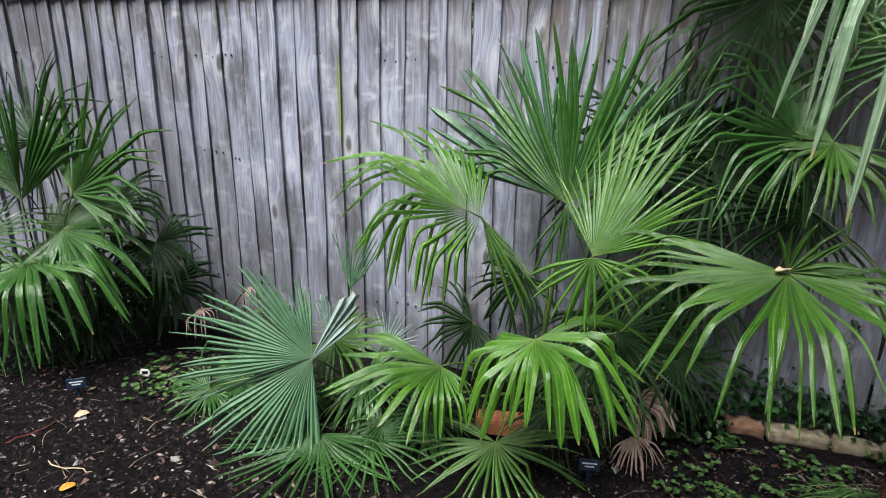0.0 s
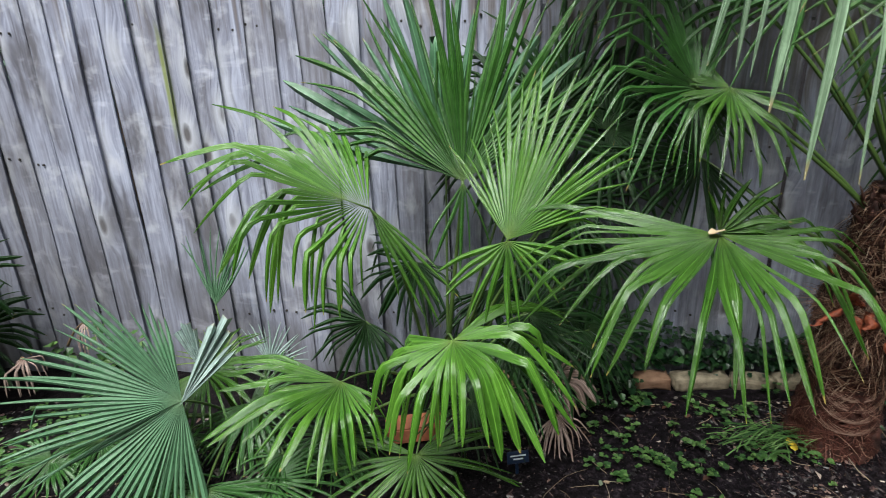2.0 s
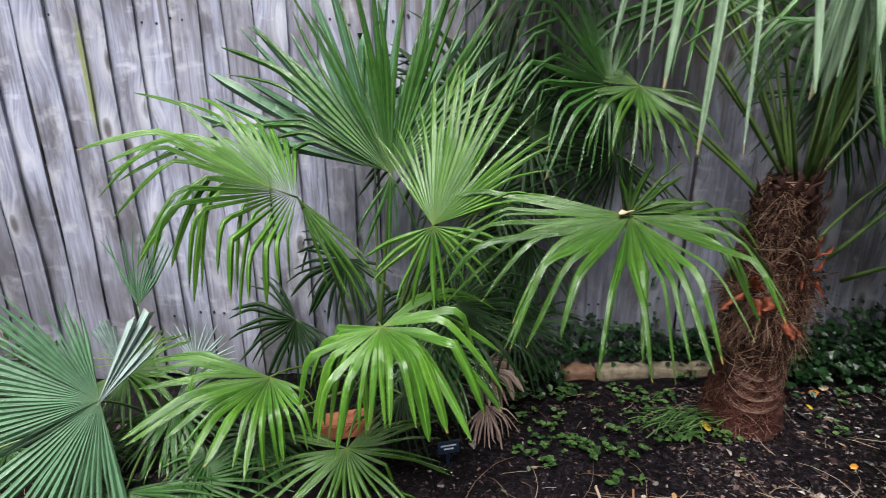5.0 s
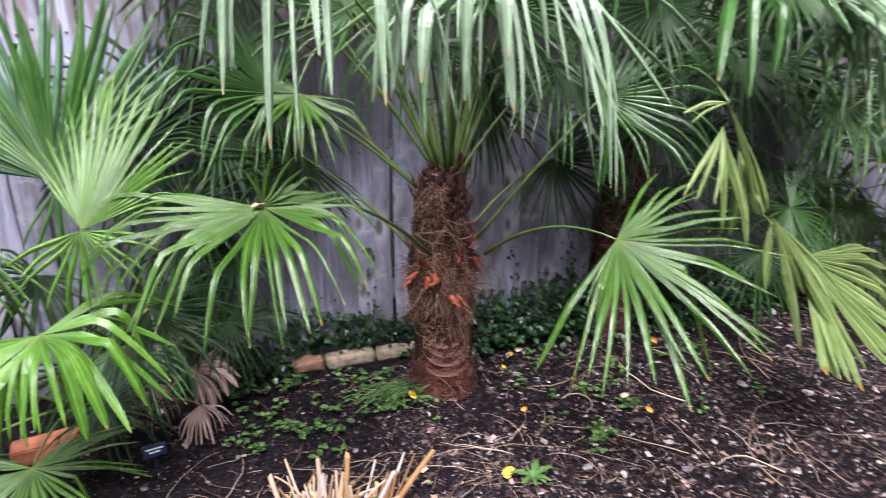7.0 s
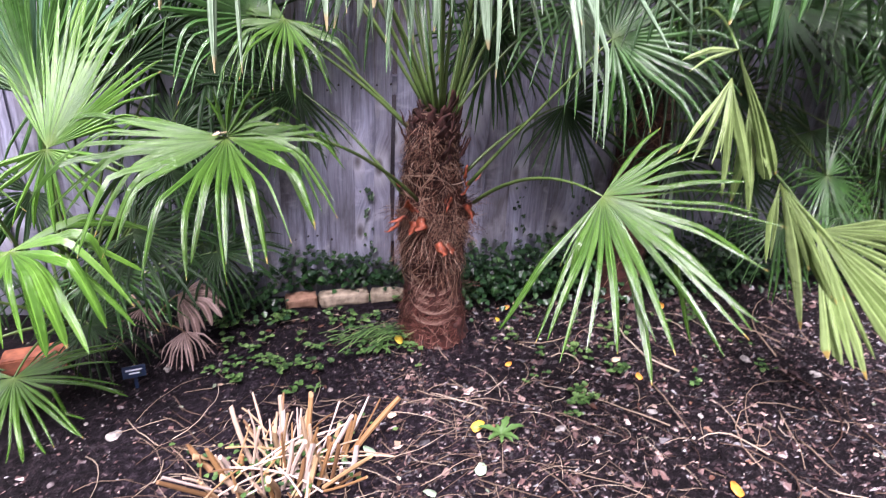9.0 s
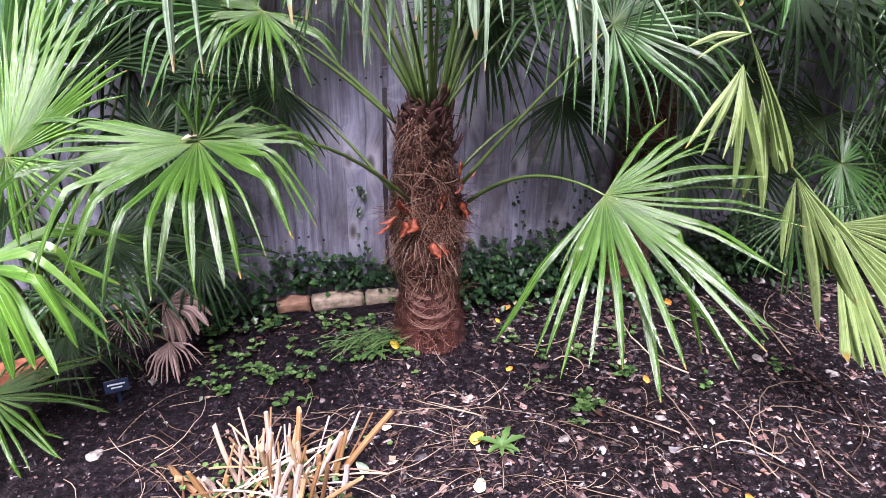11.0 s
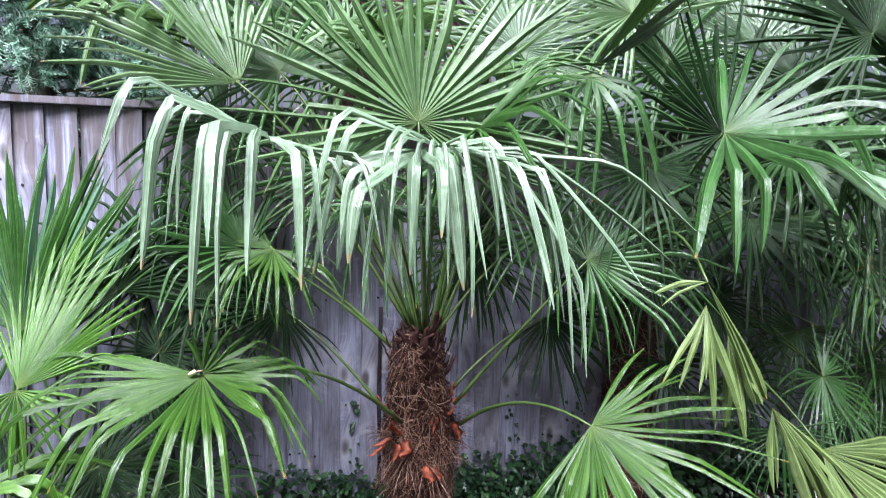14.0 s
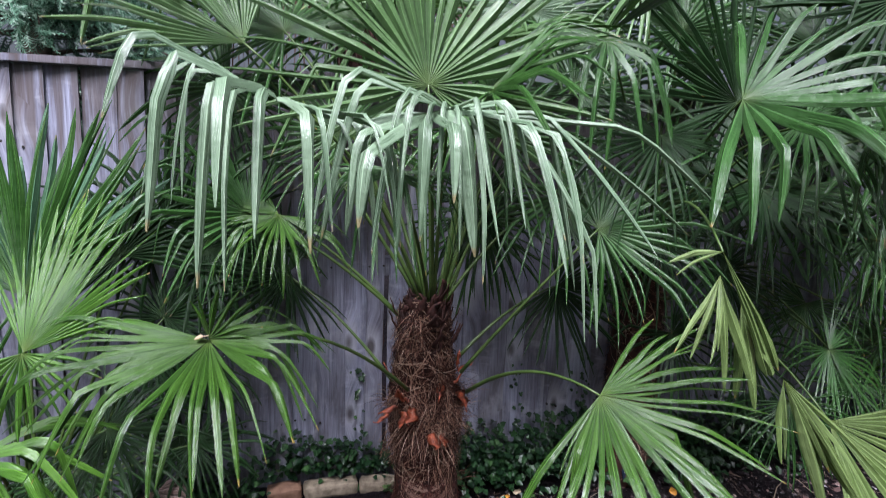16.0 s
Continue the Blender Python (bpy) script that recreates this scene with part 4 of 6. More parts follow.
blue_palm = thing("dwarf_palm", (-1.0, 2.32, 0.0), "low blue-green fan palm with stiff silvery leaves", "palm", "palms along the fence")
fan(blue_palm, (-1.035, 1.960, 0.352), (-1.476, 1.723, 0.337), (0.36, -0.80, 0.38), (-1.0, 2.32, 0.03), material=BLUE, span=186, count=46, fused=0.8, lengths=(0.6, 1.02, 1.15, 1.08, 1.0), droop=(0.0, 0.1, 0.08, 0.04), start=0.5, limp=0.03, cup=-0.09, arch=0.1, stiff=0.3, label="round blue-green fan with stiff fingers")
fan(blue_palm, (-1.040, 1.950, 0.340), (-0.806, 1.950, 0.641), (0.5, -0.85, 0.1), None, material=SILVER, span=24, count=5, fused=1.5, droop=0.0, back=0.8, limp=0.0, cup=0.3, label="silvery underside of a folded fan half")
fan(blue_palm, (-1.022, 2.100, 0.370), (-1.066, 2.100, 0.589), (0.3, -0.9, -0.1), (-1.0, 2.32, 0.03), material=SILVER, span=26, count=5, fused=1.7, droop=0.02, back=0.85, limp=0.0)
fan(blue_palm, (-0.971, 1.88, 0.058), (-1.064, 1.519, -0.136), (0, -0.45, 0.9), (-1.0, 2.32, 0.03), material=LEAF, span=240, count=34, fused=0.5, droop=0.2, start=0.4, back=0.85, arch=0.2)
fan(blue_palm, (-0.78, 1.95, 0.045), (-0.595, 1.646, -0.011), (0, -0.4, 0.9), (-1.0, 2.32, 0.03), material=LEAF, span=240, count=30, fused=0.45, droop=0.25, start=0.4, back=0.85, arch=0.2)
fan(blue_palm, (-1.129, 2.48, 0.443), (-1.083, 2.533, 0.765), (0, -1, 0.1), (-1.0, 2.32, 0.03), material=BLUE, span=70, count=13, fused=0.5, droop=0.02, back=0.9, limp=0, arch=0.0)
fan(blue_palm, (-0.91, 2.4, 0.219), (-0.778, 2.4, 0.395), (0.1, -0.9, 0.4), (-1.0, 2.32, 0.03), material=SILVER, span=150, count=20, fused=0.5, droop=0.02, back=0.8, limp=0)
fan(blue_palm, (-1.065, 2.3, 0.273), (-1.114, 2.3, 0.467), (0.2, -0.9, 0.4), (-1.0, 2.32, 0.03), material=YELLOW, span=120, count=14, fused=0.5, droop=0.1, back=0.8, limp=0.1)
fan(blue_palm, (-0.94, 2.2, 0.091), (-0.948, 1.922, 0.059), (0.0, -0.6, 0.7), (-1.0, 2.32, 0.03), material=BRIGHT, span=200, count=22, fused=0.4, droop=0.4, back=0.8, limp=0.1)
fan(blue_palm, (-1.114, 1.950, 0.070), (-1.216, 1.770, 0.039), (0, -0.55, 0.83), (-1.0, 2.32, 0.03), material=LEAF, span=250, count=26, fused=0.6, droop=0.3, start=0.4, back=0.85, arch=0.2, wide=1.1)
fan(blue_palm, (-0.757, 2.050, 0.070), (-0.804, 1.870, 0.030), (0, -0.55, 0.83), (-1.0, 2.32, 0.03), material=LEAF, span=250, count=26, fused=0.6, droop=0.3, start=0.4, back=0.85, arch=0.2, wide=1.1)
fan(blue_palm, (-1.599, 2.000, 0.070), (-1.707, 1.820, 0.038), (0, -0.55, 0.83), (-1.0, 2.32, 0.03), material=LEAF, span=250, count=26, fused=0.6, droop=0.3, start=0.4, back=0.85, arch=0.2, wide=1.1)
fan(blue_palm, (-1.099, 2.250, 0.287), (-0.860, 2.070, 0.268), (0, -0.55, 0.83), (-1.0, 2.32, 0.03), material=BRIGHT, span=250, count=26, fused=0.6, droop=0.3, start=0.4, back=0.85, arch=0.2, wide=1.1)
fan(blue_palm, (-0.920, 2.200, 0.176), (-0.701, 2.020, 0.098), (0, -0.55, 0.83), (-1.0, 2.32, 0.03), material=LEAF, span=250, count=26, fused=0.6, droop=0.3, start=0.4, back=0.85, arch=0.2, wide=1.1)
fan(blue_palm, (-0.622, 2.150, 0.070), (-0.419, 1.970, 0.030), (0, -0.55, 0.83), (-1.0, 2.32, 0.03), material=LEAF, span=250, count=26, fused=0.6, droop=0.3, start=0.4, back=0.85, arch=0.2, wide=1.1)
fan(blue_palm, (-1.469, 2.100, 0.079), (-1.583, 1.920, 0.049), (0, -0.55, 0.83), (-1.0, 2.32, 0.03), material=LEAF, span=250, count=26, fused=0.6, droop=0.3, start=0.4, back=0.85, arch=0.2, wide=1.1)
fan(blue_palm, (-1.177, 2.150, 0.070), (-1.283, 1.970, 0.030), (0, -0.55, 0.83), (-1.0, 2.32, 0.03), material=LEAF, span=250, count=26, fused=0.6, droop=0.3, start=0.4, back=0.85, arch=0.2, wide=1.1)

left_palm = thing("young_palm", (-2.85, 2.25, 0.0), "dense dark green fan palm reaching against the fence", "palm", "palms along the fence")
fan(left_palm, (-2.662, 2.080, 0.827), (-2.700, 2.066, 1.419), (0.026, -0.964, 0.264), (-2.85, 2.25, 0.1), material=LEAF, span=125, count=26, fused=0.65, lengths=(1.1, 1.15, 0.95, 0.9, 0.8), droop=(0.24, 0.08, 0.05, 0.1), start=0.58, cup=0.0, wide=1.3)
fan(left_palm, (-2.326, 2.080, 0.889), (-1.958, 2.094, 1.341), (0.094, -0.859, 0.504), (-2.85, 2.25, 0.1), material=MIDGREEN, span=165, count=28, fused=0.6, lengths=(0.6, 1.1, 1.12, 0.945, 0.9), droop=(0.6, 0.4, 0.3, 0.3), start=0.45, cup=0.02, wide=1.3)
fan(left_palm, (-2.559, 1.980, 0.566), (-2.139, 1.610, 0.516), (0.14, -0.397, 0.907), (-2.85, 2.25, 0.1), material=MIDGREEN, span=225, count=26, fused=0.55, lengths=(0.88, 0.75, 1.1, 1.2, 1.05), droop=(1.2, 1.1, 0.8, 0.5), start=0.3, wide=1.35)
fan(left_palm, (-2.824, 1.95, 0.661), (-2.515, 1.723, 0.34), (0.1, -0.4, 0.9), (-2.85, 2.25, 0.1), material=LEAF, span=300, count=34, fused=0.42, droop=0.4, start=0.4, back=0.8)
fan(left_palm, (-2.458, 2.100, 0.694), (-1.963, 2.084, 0.617), (0.081, -0.578, 0.812), (-2.85, 2.25, 0.1), material=MIDGREEN, span=207, count=25, fused=0.55, lengths=(0.75, 0.7, 1.2, 0.9, 0.88), droop=(0.95, 0.8, 0.7, 0.43), start=0.32, wide=1.35)
fan(left_palm, (-2.691, 2.1, 0.209), (-2.462, 1.953, -0.056), (0.1, -0.5, 0.8), (-2.85, 2.25, 0.1), material=SHADED, span=280, count=32, fused=0.42, droop=0.5, start=0.4, back=0.8)
fan(left_palm, (-3.112, 2.0, 0.957), (-2.858, 2.119, 1.43), (0.2, -0.9, 0.3), (-2.85, 2.25, 0.1), material=SHADED, span=260, count=32, fused=0.45, droop=0.2, start=0.5, back=0.8)
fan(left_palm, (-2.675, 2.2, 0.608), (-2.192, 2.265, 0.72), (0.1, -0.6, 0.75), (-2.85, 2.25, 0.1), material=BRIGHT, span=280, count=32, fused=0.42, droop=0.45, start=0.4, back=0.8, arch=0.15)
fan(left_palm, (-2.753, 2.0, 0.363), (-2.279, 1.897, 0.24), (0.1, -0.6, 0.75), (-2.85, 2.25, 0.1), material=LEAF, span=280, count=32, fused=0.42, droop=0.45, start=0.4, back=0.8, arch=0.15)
fan(left_palm, (-2.495, 2.25, 0.306), (-2.108, 2.186, 0.23), (0.1, -0.6, 0.75), (-2.85, 2.25, 0.1), material=SHADED, span=280, count=32, fused=0.42, droop=0.45, start=0.4, back=0.8, arch=0.15)
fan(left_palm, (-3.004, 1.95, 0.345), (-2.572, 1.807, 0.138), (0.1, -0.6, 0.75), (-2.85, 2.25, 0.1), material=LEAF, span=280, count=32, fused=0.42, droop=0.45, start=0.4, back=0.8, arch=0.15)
fan(left_palm, (-2.797, 2.3, 1.074), (-2.614, 2.364, 1.535), (0.1, -0.6, 0.75), (-2.85, 2.25, 0.1), material=SHADED, span=280, count=32, fused=0.42, droop=0.45, start=0.4, back=0.8, arch=0.15)
# Dark fans added to fill in the black shade inside this palm.
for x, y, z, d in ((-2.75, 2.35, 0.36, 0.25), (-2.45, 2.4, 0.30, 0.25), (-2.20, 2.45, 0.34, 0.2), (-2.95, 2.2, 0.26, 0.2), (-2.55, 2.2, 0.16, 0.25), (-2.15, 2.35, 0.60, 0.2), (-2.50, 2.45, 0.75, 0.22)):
    fan(left_palm, (x, y, z), (x + d, y - 0.14, max(z - 0.2, 0.04)), (0.1, -0.7, 0.7), (-2.85, 2.25, 0.1), material=SHADED, span=270, count=28, fused=0.6, droop=0.5, start=0.4, back=0.85, arch=0.1, wide=1.25)

rear_palm = thing("palm_tree", (2.27, 2.56, 0.0), "fan palm with red-brown trunk half hidden by its fans", "palm tree", "palms along the fence")
rear_trunk(rear_palm)
fan(rear_palm, (1.738, 2.0, 1.914), (2.097, 1.879, 2.405), (0.75, -0.35, -0.5), (2.27, 2.5, 1.15), material=LEAF, span=70, count=16, fused=1.1, droop=0.05, start=0.6, back=0.9, cup=1.6)
fan(rear_palm, (2.496, 2.3, 1.753), (2.407, 2.425, 2.385), (0, -0.95, 0.3), (2.27, 2.5, 1.15), material=SHADED, span=290, count=38, fused=0.5, droop=0.15, start=0.5, back=0.8)
fan(rear_palm, (2.081, 1.75, 1.701), (2.552, 1.371, 1.84), (-0.1, -0.6, 0.8), (2.27, 2.5, 1.15), material=LEAF, span=210, count=15, fused=0.34, droop=0.35, start=0.5, back=0.9, limp=0.35, wide=1.25)
fan(rear_palm, (1.729, 1.98, 1.9), (1.605, 1.661, 1.536), (0, -0.6, 0.8), None, material=LEAF, span=200, count=12, fused=0.3, droop=1.2, start=0.25, back=0.9)
fan(rear_palm, (3.003, 2.1, 2.154), (2.84, 2.243, 2.735), (-0.2, -0.95, 0.1), (2.27, 2.5, 1.15), material=SHADED, span=300, count=40, fused=0.55, droop=0.08, start=0.6, back=0.85)
fan(rear_palm, (2.621, 2.25, 1.4), (2.103, 2.124, 1.264), (0, -0.6, 0.7), (2.27, 2.5, 1.15), material=SHADED, span=320, count=40, fused=0.45, droop=0.2, start=0.5, back=0.85)
fan(rear_palm, (1.779, 1.384, 1.290), (2.023, 1.400, 0.936), (-0.5, -0.6, 0.5), (2.27, 2.5, 1.15), material=YELLOW, span=9, count=3, fused=1.5, droop=0.15, start=0.3, back=0.95, limp=0.0, arch=0.25, wide=1.6, stiff=0.6, taper=0.1, label="half-folded yellowing fan hanging down")
fan(rear_palm, (1.779, 1.384, 1.290), (1.619, 1.360, 1.278), (-0.4, -0.75, 0.5), None, material=YELLOW, span=30, count=2, fused=0.25, start=0.35, back=0.95, wide=2.6, cup=0.0, limp=0.0, droop=0.15)
fan(rear_palm, (1.823, 1.440, 1.217), (1.737, 1.380, 0.999), (-0.4, -0.75, 0.5), None, material=YELLOW, span=42, count=4, fused=0.25, start=0.35, back=0.95, wide=2.6, cup=0.0, limp=0.0, droop=0.4)
fan(rear_palm, (1.823, 1.440, 1.217), (1.891, 1.400, 0.841), (-0.4, -0.75, 0.5), None, material=YELLOW, span=16, count=2, fused=0.25, start=0.35, back=0.95, wide=4.6, cup=0.0, limp=0.0, droop=0.2)
fan(rear_palm, (1.896, 1.440, 1.142), (1.971, 1.420, 0.978), (-0.4, -0.75, 0.5), None, material=YELLOW, span=24, count=2, fused=0.25, start=0.35, back=0.95, wide=4.6, cup=0.0, limp=0.0, droop=0.1)
fan(rear_palm, (1.896, 1.440, 1.142), (1.947, 1.420, 0.819), (-0.4, -0.75, 0.5), None, material=YELLOW, span=16, count=2, fused=0.25, start=0.35, back=0.95, wide=4.6, cup=0.0, limp=0.0, droop=0.2)
fan(rear_palm, (2.023, 1.400, 0.936), (2.059, 1.380, 0.662), (-0.4, -0.75, 0.5), None, material=YELLOW, span=14, count=2, fused=0.25, start=0.35, back=0.95, wide=4.6, cup=0.0, limp=0.0, droop=0.2)
fan(rear_palm, (2.023, 1.400, 0.936), (2.197, 1.360, 0.651), (-0.4, -0.75, 0.5), None, material=YELLOW, span=16, count=2, fused=0.25, start=0.35, back=0.95, wide=4.6, cup=0.0, limp=0.0, droop=0.1)
fan(rear_palm, (2.023, 1.400, 0.936), (2.330, 1.340, 0.601), (-0.4, -0.75, 0.5), None, material=YELLOW, span=20, count=4, fused=0.25, start=0.35, back=0.95, wide=3.2, cup=0.0, limp=0.0, droop=0.1)
fan(rear_palm, (2.023, 1.400, 0.936), (2.327, 1.340, 0.449), (-0.4, -0.75, 0.5), None, material=YELLOW, span=16, count=2, fused=0.25, start=0.35, back=0.95, wide=3.8, cup=0.0, limp=0.0, droop=0.1)
fan(rear_palm, (2.361, 1.550, 0.720), (2.681, 1.336, 0.474), (-0.418, -0.657, 0.627), (2.3, 2.45, 0.9), material=YELLOW, span=101, count=21, fused=1.2, lengths=(0.85, 1.2, 1.05, 0.856, 0.685), droop=(0.0, 0.0, 0.3, 0.4), start=0.5, limp=0.02, cup=-0.03, arch=0.25, wide=0.9)
fan(rear_palm, (2.579, 1.75, 1.602), (3.229, 1.607, 1.328), (-0.2, -0.4, 0.9), (2.27, 2.5, 1.15), material=LEAF, span=240, count=32, fused=0.4, droop=0.9, start=0.35, back=0.7, limp=0.15)
fan(rear_palm, (1.973, 2.0, 1.593), (1.867, 1.731, 1.185), (0, -0.8, 0.5), (2.27, 2.5, 1.15), material=SHADED, span=260, count=34, fused=0.4, droop=0.5, start=0.35, back=0.85)
fan(rear_palm, (2.048, 2.3, 2.203), (1.646, 2.456, 2.62), (0, -0.9, 0.3), (2.27, 2.5, 1.15), material=BACKLIT, span=260, count=34, fused=0.45, droop=0.2, start=0.5, back=0.85)
fan(rear_palm, (2.515, 1.95, 1.67), (2.866, 1.584, 1.456), (-0.1, -0.7, 0.7), (2.27, 2.5, 1.15), material=LEAF, span=220, count=26, fused=0.4, droop=0.5, start=0.4, back=0.85)
fan(rear_palm, (2.681, 2.3, 0.685), (2.977, 2.175, 0.414), (-0.1, -0.7, 0.7), (2.3, 2.5, 0.8), material=SHADED, span=280, count=30, fused=0.4, droop=0.4, start=0.4, back=0.85)
fan(rear_palm, (2.373, 2.4, 0.745), (2.635, 2.295, 0.434), (-0.1, -0.8, 0.6), (2.3, 2.5, 0.8), material=SHADED, span=280, count=30, fused=0.4, droop=0.4, start=0.4, back=0.85)
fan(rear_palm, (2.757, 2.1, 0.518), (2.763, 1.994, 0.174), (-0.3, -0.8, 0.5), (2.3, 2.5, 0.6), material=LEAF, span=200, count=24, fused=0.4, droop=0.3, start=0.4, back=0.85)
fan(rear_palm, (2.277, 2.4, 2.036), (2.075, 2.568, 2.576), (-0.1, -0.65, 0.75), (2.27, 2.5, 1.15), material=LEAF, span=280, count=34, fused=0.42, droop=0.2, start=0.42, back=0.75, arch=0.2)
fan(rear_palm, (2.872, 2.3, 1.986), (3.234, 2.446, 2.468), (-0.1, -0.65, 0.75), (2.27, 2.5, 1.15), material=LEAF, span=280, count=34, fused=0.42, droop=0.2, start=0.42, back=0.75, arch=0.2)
fan(rear_palm, (2.483, 2.4, 1.438), (2.12, 2.4, 1.094), (-0.1, -0.65, 0.75), (2.27, 2.5, 1.15), material=SHADED, span=280, count=34, fused=0.42, droop=0.5, start=0.42, back=0.75, arch=0.2)
fan(rear_palm, (3.008, 2.35, 1.37), (3.322, 2.266, 0.99), (-0.1, -0.65, 0.75), (2.27, 2.5, 1.15), material=SHADED, span=280, count=34, fused=0.42, droop=0.5, start=0.42, back=0.75, arch=0.2)
fan(rear_palm, (2.161, 2.4, 1.263), (1.995, 2.4, 0.877), (-0.1, -0.65, 0.75), (2.27, 2.5, 1.15), material=SHADED, span=280, count=34, fused=0.42, droop=0.5, start=0.42, back=0.75, arch=0.2)
fan(rear_palm, (2.801, 2.5, 2.164), (2.693, 2.657, 2.754), (-0.1, -0.65, 0.75), (2.27, 2.5, 1.15), material=SHEEN, span=280, count=34, fused=0.42, droop=0.2, start=0.42, back=0.75, arch=0.2)
fan(rear_palm, (3.245, 2.4, 1.711), (3.651, 2.545, 2.128), (-0.1, -0.65, 0.75), (2.27, 2.5, 1.15), material=SHADED, span=280, count=34, fused=0.42, droop=0.3, start=0.42, back=0.75, arch=0.2)
fan(rear_palm, (2.508, 2.3, 1.051), (2.81, 2.13, 0.764), (-0.1, -0.65, 0.75), (2.27, 2.5, 1.15), material=SHADED, span=280, count=34, fused=0.42, droop=0.5, start=0.42, back=0.75, arch=0.2)
fan(rear_palm, (2.203, 2.3, 1.163), (1.91, 2.131, 0.866), (-0.1, -0.65, 0.75), (2.27, 2.5, 1.15), material=SHADED, span=280, count=34, fused=0.42, droop=0.5, start=0.42, back=0.75, arch=0.2)
fan(rear_palm, (3.131, 2.3, 0.665), (3.38, 2.145, 0.324), (-0.1, -0.65, 0.75), (2.27, 2.5, 1.15), material=LEAF, span=280, count=34, fused=0.42, droop=0.5, start=0.42, back=0.75, arch=0.2)
fan(rear_palm, (2.514, 2.8, 2.448), (2.416, 2.989, 3.115), (-0.1, -0.75, 0.65), (2.27, 2.5, 1.15), material=SHEEN, span=290, count=34, fused=0.5, droop=0.3, start=0.42, back=0.75, arch=0.2)
fan(rear_palm, (3.045, 2.85, 2.423), (3.325, 2.942, 3.113), (-0.1, -0.75, 0.65), (2.27, 2.5, 1.15), material=SHEEN, span=290, count=34, fused=0.5, droop=0.3, start=0.42, back=0.75, arch=0.2)
fan(rear_palm, (3.465, 2.7, 2.364), (3.856, 2.857, 2.984), (-0.1, -0.75, 0.65), (2.27, 2.5, 1.15), material=LEAF, span=290, count=34, fused=0.5, droop=0.3, start=0.42, back=0.75, arch=0.2)
fan(rear_palm, (2.563, 2.6, 1.959), (2.377, 2.781, 2.5), (-0.1, -0.75, 0.65), (2.27, 2.5, 1.15), material=LEAF, span=290, count=34, fused=0.5, droop=0.3, start=0.42, back=0.75, arch=0.2)
fan(rear_palm, (3.162, 2.5, 1.631), (3.762, 2.5, 1.649), (-0.1, -0.75, 0.65), (2.27, 2.5, 1.15), material=LEAF, span=290, count=34, fused=0.5, droop=0.3, start=0.42, back=0.75, arch=0.2)
fan(rear_palm, (3.167, 2.5, 0.834), (2.972, 2.441, 0.537), (-0.2, -0.7, 0.7), (2.27, 2.5, 1.15), material=LEAF, span=270, count=30, fused=0.45, droop=0.5, start=0.38, back=0.8, arch=0.1)
fan(rear_palm, (3.459, 2.45, 0.952), (3.752, 2.396, 0.656), (-0.2, -0.7, 0.7), (2.27, 2.5, 1.15), material=LEAF, span=270, count=30, fused=0.45, droop=0.5, start=0.38, back=0.8, arch=0.1)
fan(rear_palm, (3.766, 2.4, 0.579), (3.474, 2.347, 0.375), (-0.2, -0.7, 0.7), (2.27, 2.5, 1.15), material=BRIGHT, span=270, count=30, fused=0.45, droop=0.5, start=0.38, back=0.8, arch=0.1)
fan(rear_palm, (3.464, 2.45, 0.422), (3.155, 2.397, 0.29), (-0.2, -0.7, 0.7), (2.27, 2.5, 1.15), material=LEAF, span=270, count=30, fused=0.45, droop=0.5, start=0.38, back=0.8, arch=0.1)
fan(rear_palm, (3.22, 2.5, 1.178), (3.544, 2.5, 1.49), (-0.2, -0.7, 0.7), (2.27, 2.5, 1.15), material=LEAF, span=270, count=30, fused=0.45, droop=0.5, start=0.38, back=0.8, arch=0.1)
fan(rear_palm, (3.525, 2.3, 1.14), (3.209, 2.235, 0.871), (-0.2, -0.7, 0.7), (2.27, 2.5, 1.15), material=BRIGHT, span=270, count=30, fused=0.45, droop=0.5, start=0.38, back=0.8, arch=0.1)
fan(rear_palm, (3.742, 2.4, 0.281), (4.022, 2.335, 0.368), (-0.2, -0.7, 0.7), (2.27, 2.5, 1.15), material=BRIGHT, span=270, count=30, fused=0.45, droop=0.5, start=0.38, back=0.8, arch=0.1)

far_palm = thing("palm_tree", (4.45, 2.1, 0.0), "short palm with rusty brown trunk and arching fans", "palm tree", "palms along the fence")
far_trunk(far_palm)
fan(far_palm, (3.917, 2.3, 0.826), (3.329, 2.21, 0.901), (-0.2, -0.5, 0.85), (4.45, 2.1, 0.8), material=BRIGHT, span=290, count=34, fused=0.42, droop=0.8, start=0.35, back=0.75)
fan(far_palm, (3.612, 1.9, 0.967), (3.9, 1.767, 0.458), (-0.2, -0.3, 0.9), (4.45, 2.1, 0.8), material=LEAF, span=280, count=36, fused=0.45, droop=0.3, start=0.4, back=0.75)
fan(far_palm, (3.899, 2.2, 1.31), (3.354, 2.372, 1.796), (-0.2, -0.9, 0.4), (4.45, 2.1, 0.8), material=LEAF, span=290, count=36, fused=0.45, droop=0.3, start=0.45, back=0.8)
fan(far_palm, (4.232, 2.0, 1.139), (3.643, 2.0, 1.604), (-0.2, -0.4, 0.9), (4.45, 2.1, 0.8), material=LEAF, span=290, count=36, fused=0.45, droop=0.4, start=0.45, back=0.8)
fan(far_palm, (3.823, 2.35, 0.368), (3.431, 2.196, 0.209), (-0.3, -0.8, 0.5), (4.45, 2.1, 0.8), material=YELLOW, span=200, count=24, fused=0.4, droop=0.3, start=0.4, back=0.8)
fan(far_palm, (3.334, 2.3, 1.634), (2.774, 2.131, 1.25), (-0.2, -0.7, 0.6), (4.45, 2.1, 0.8), material=LEAF, span=290, count=36, fused=0.42, droop=0.5, start=0.4, back=0.8)
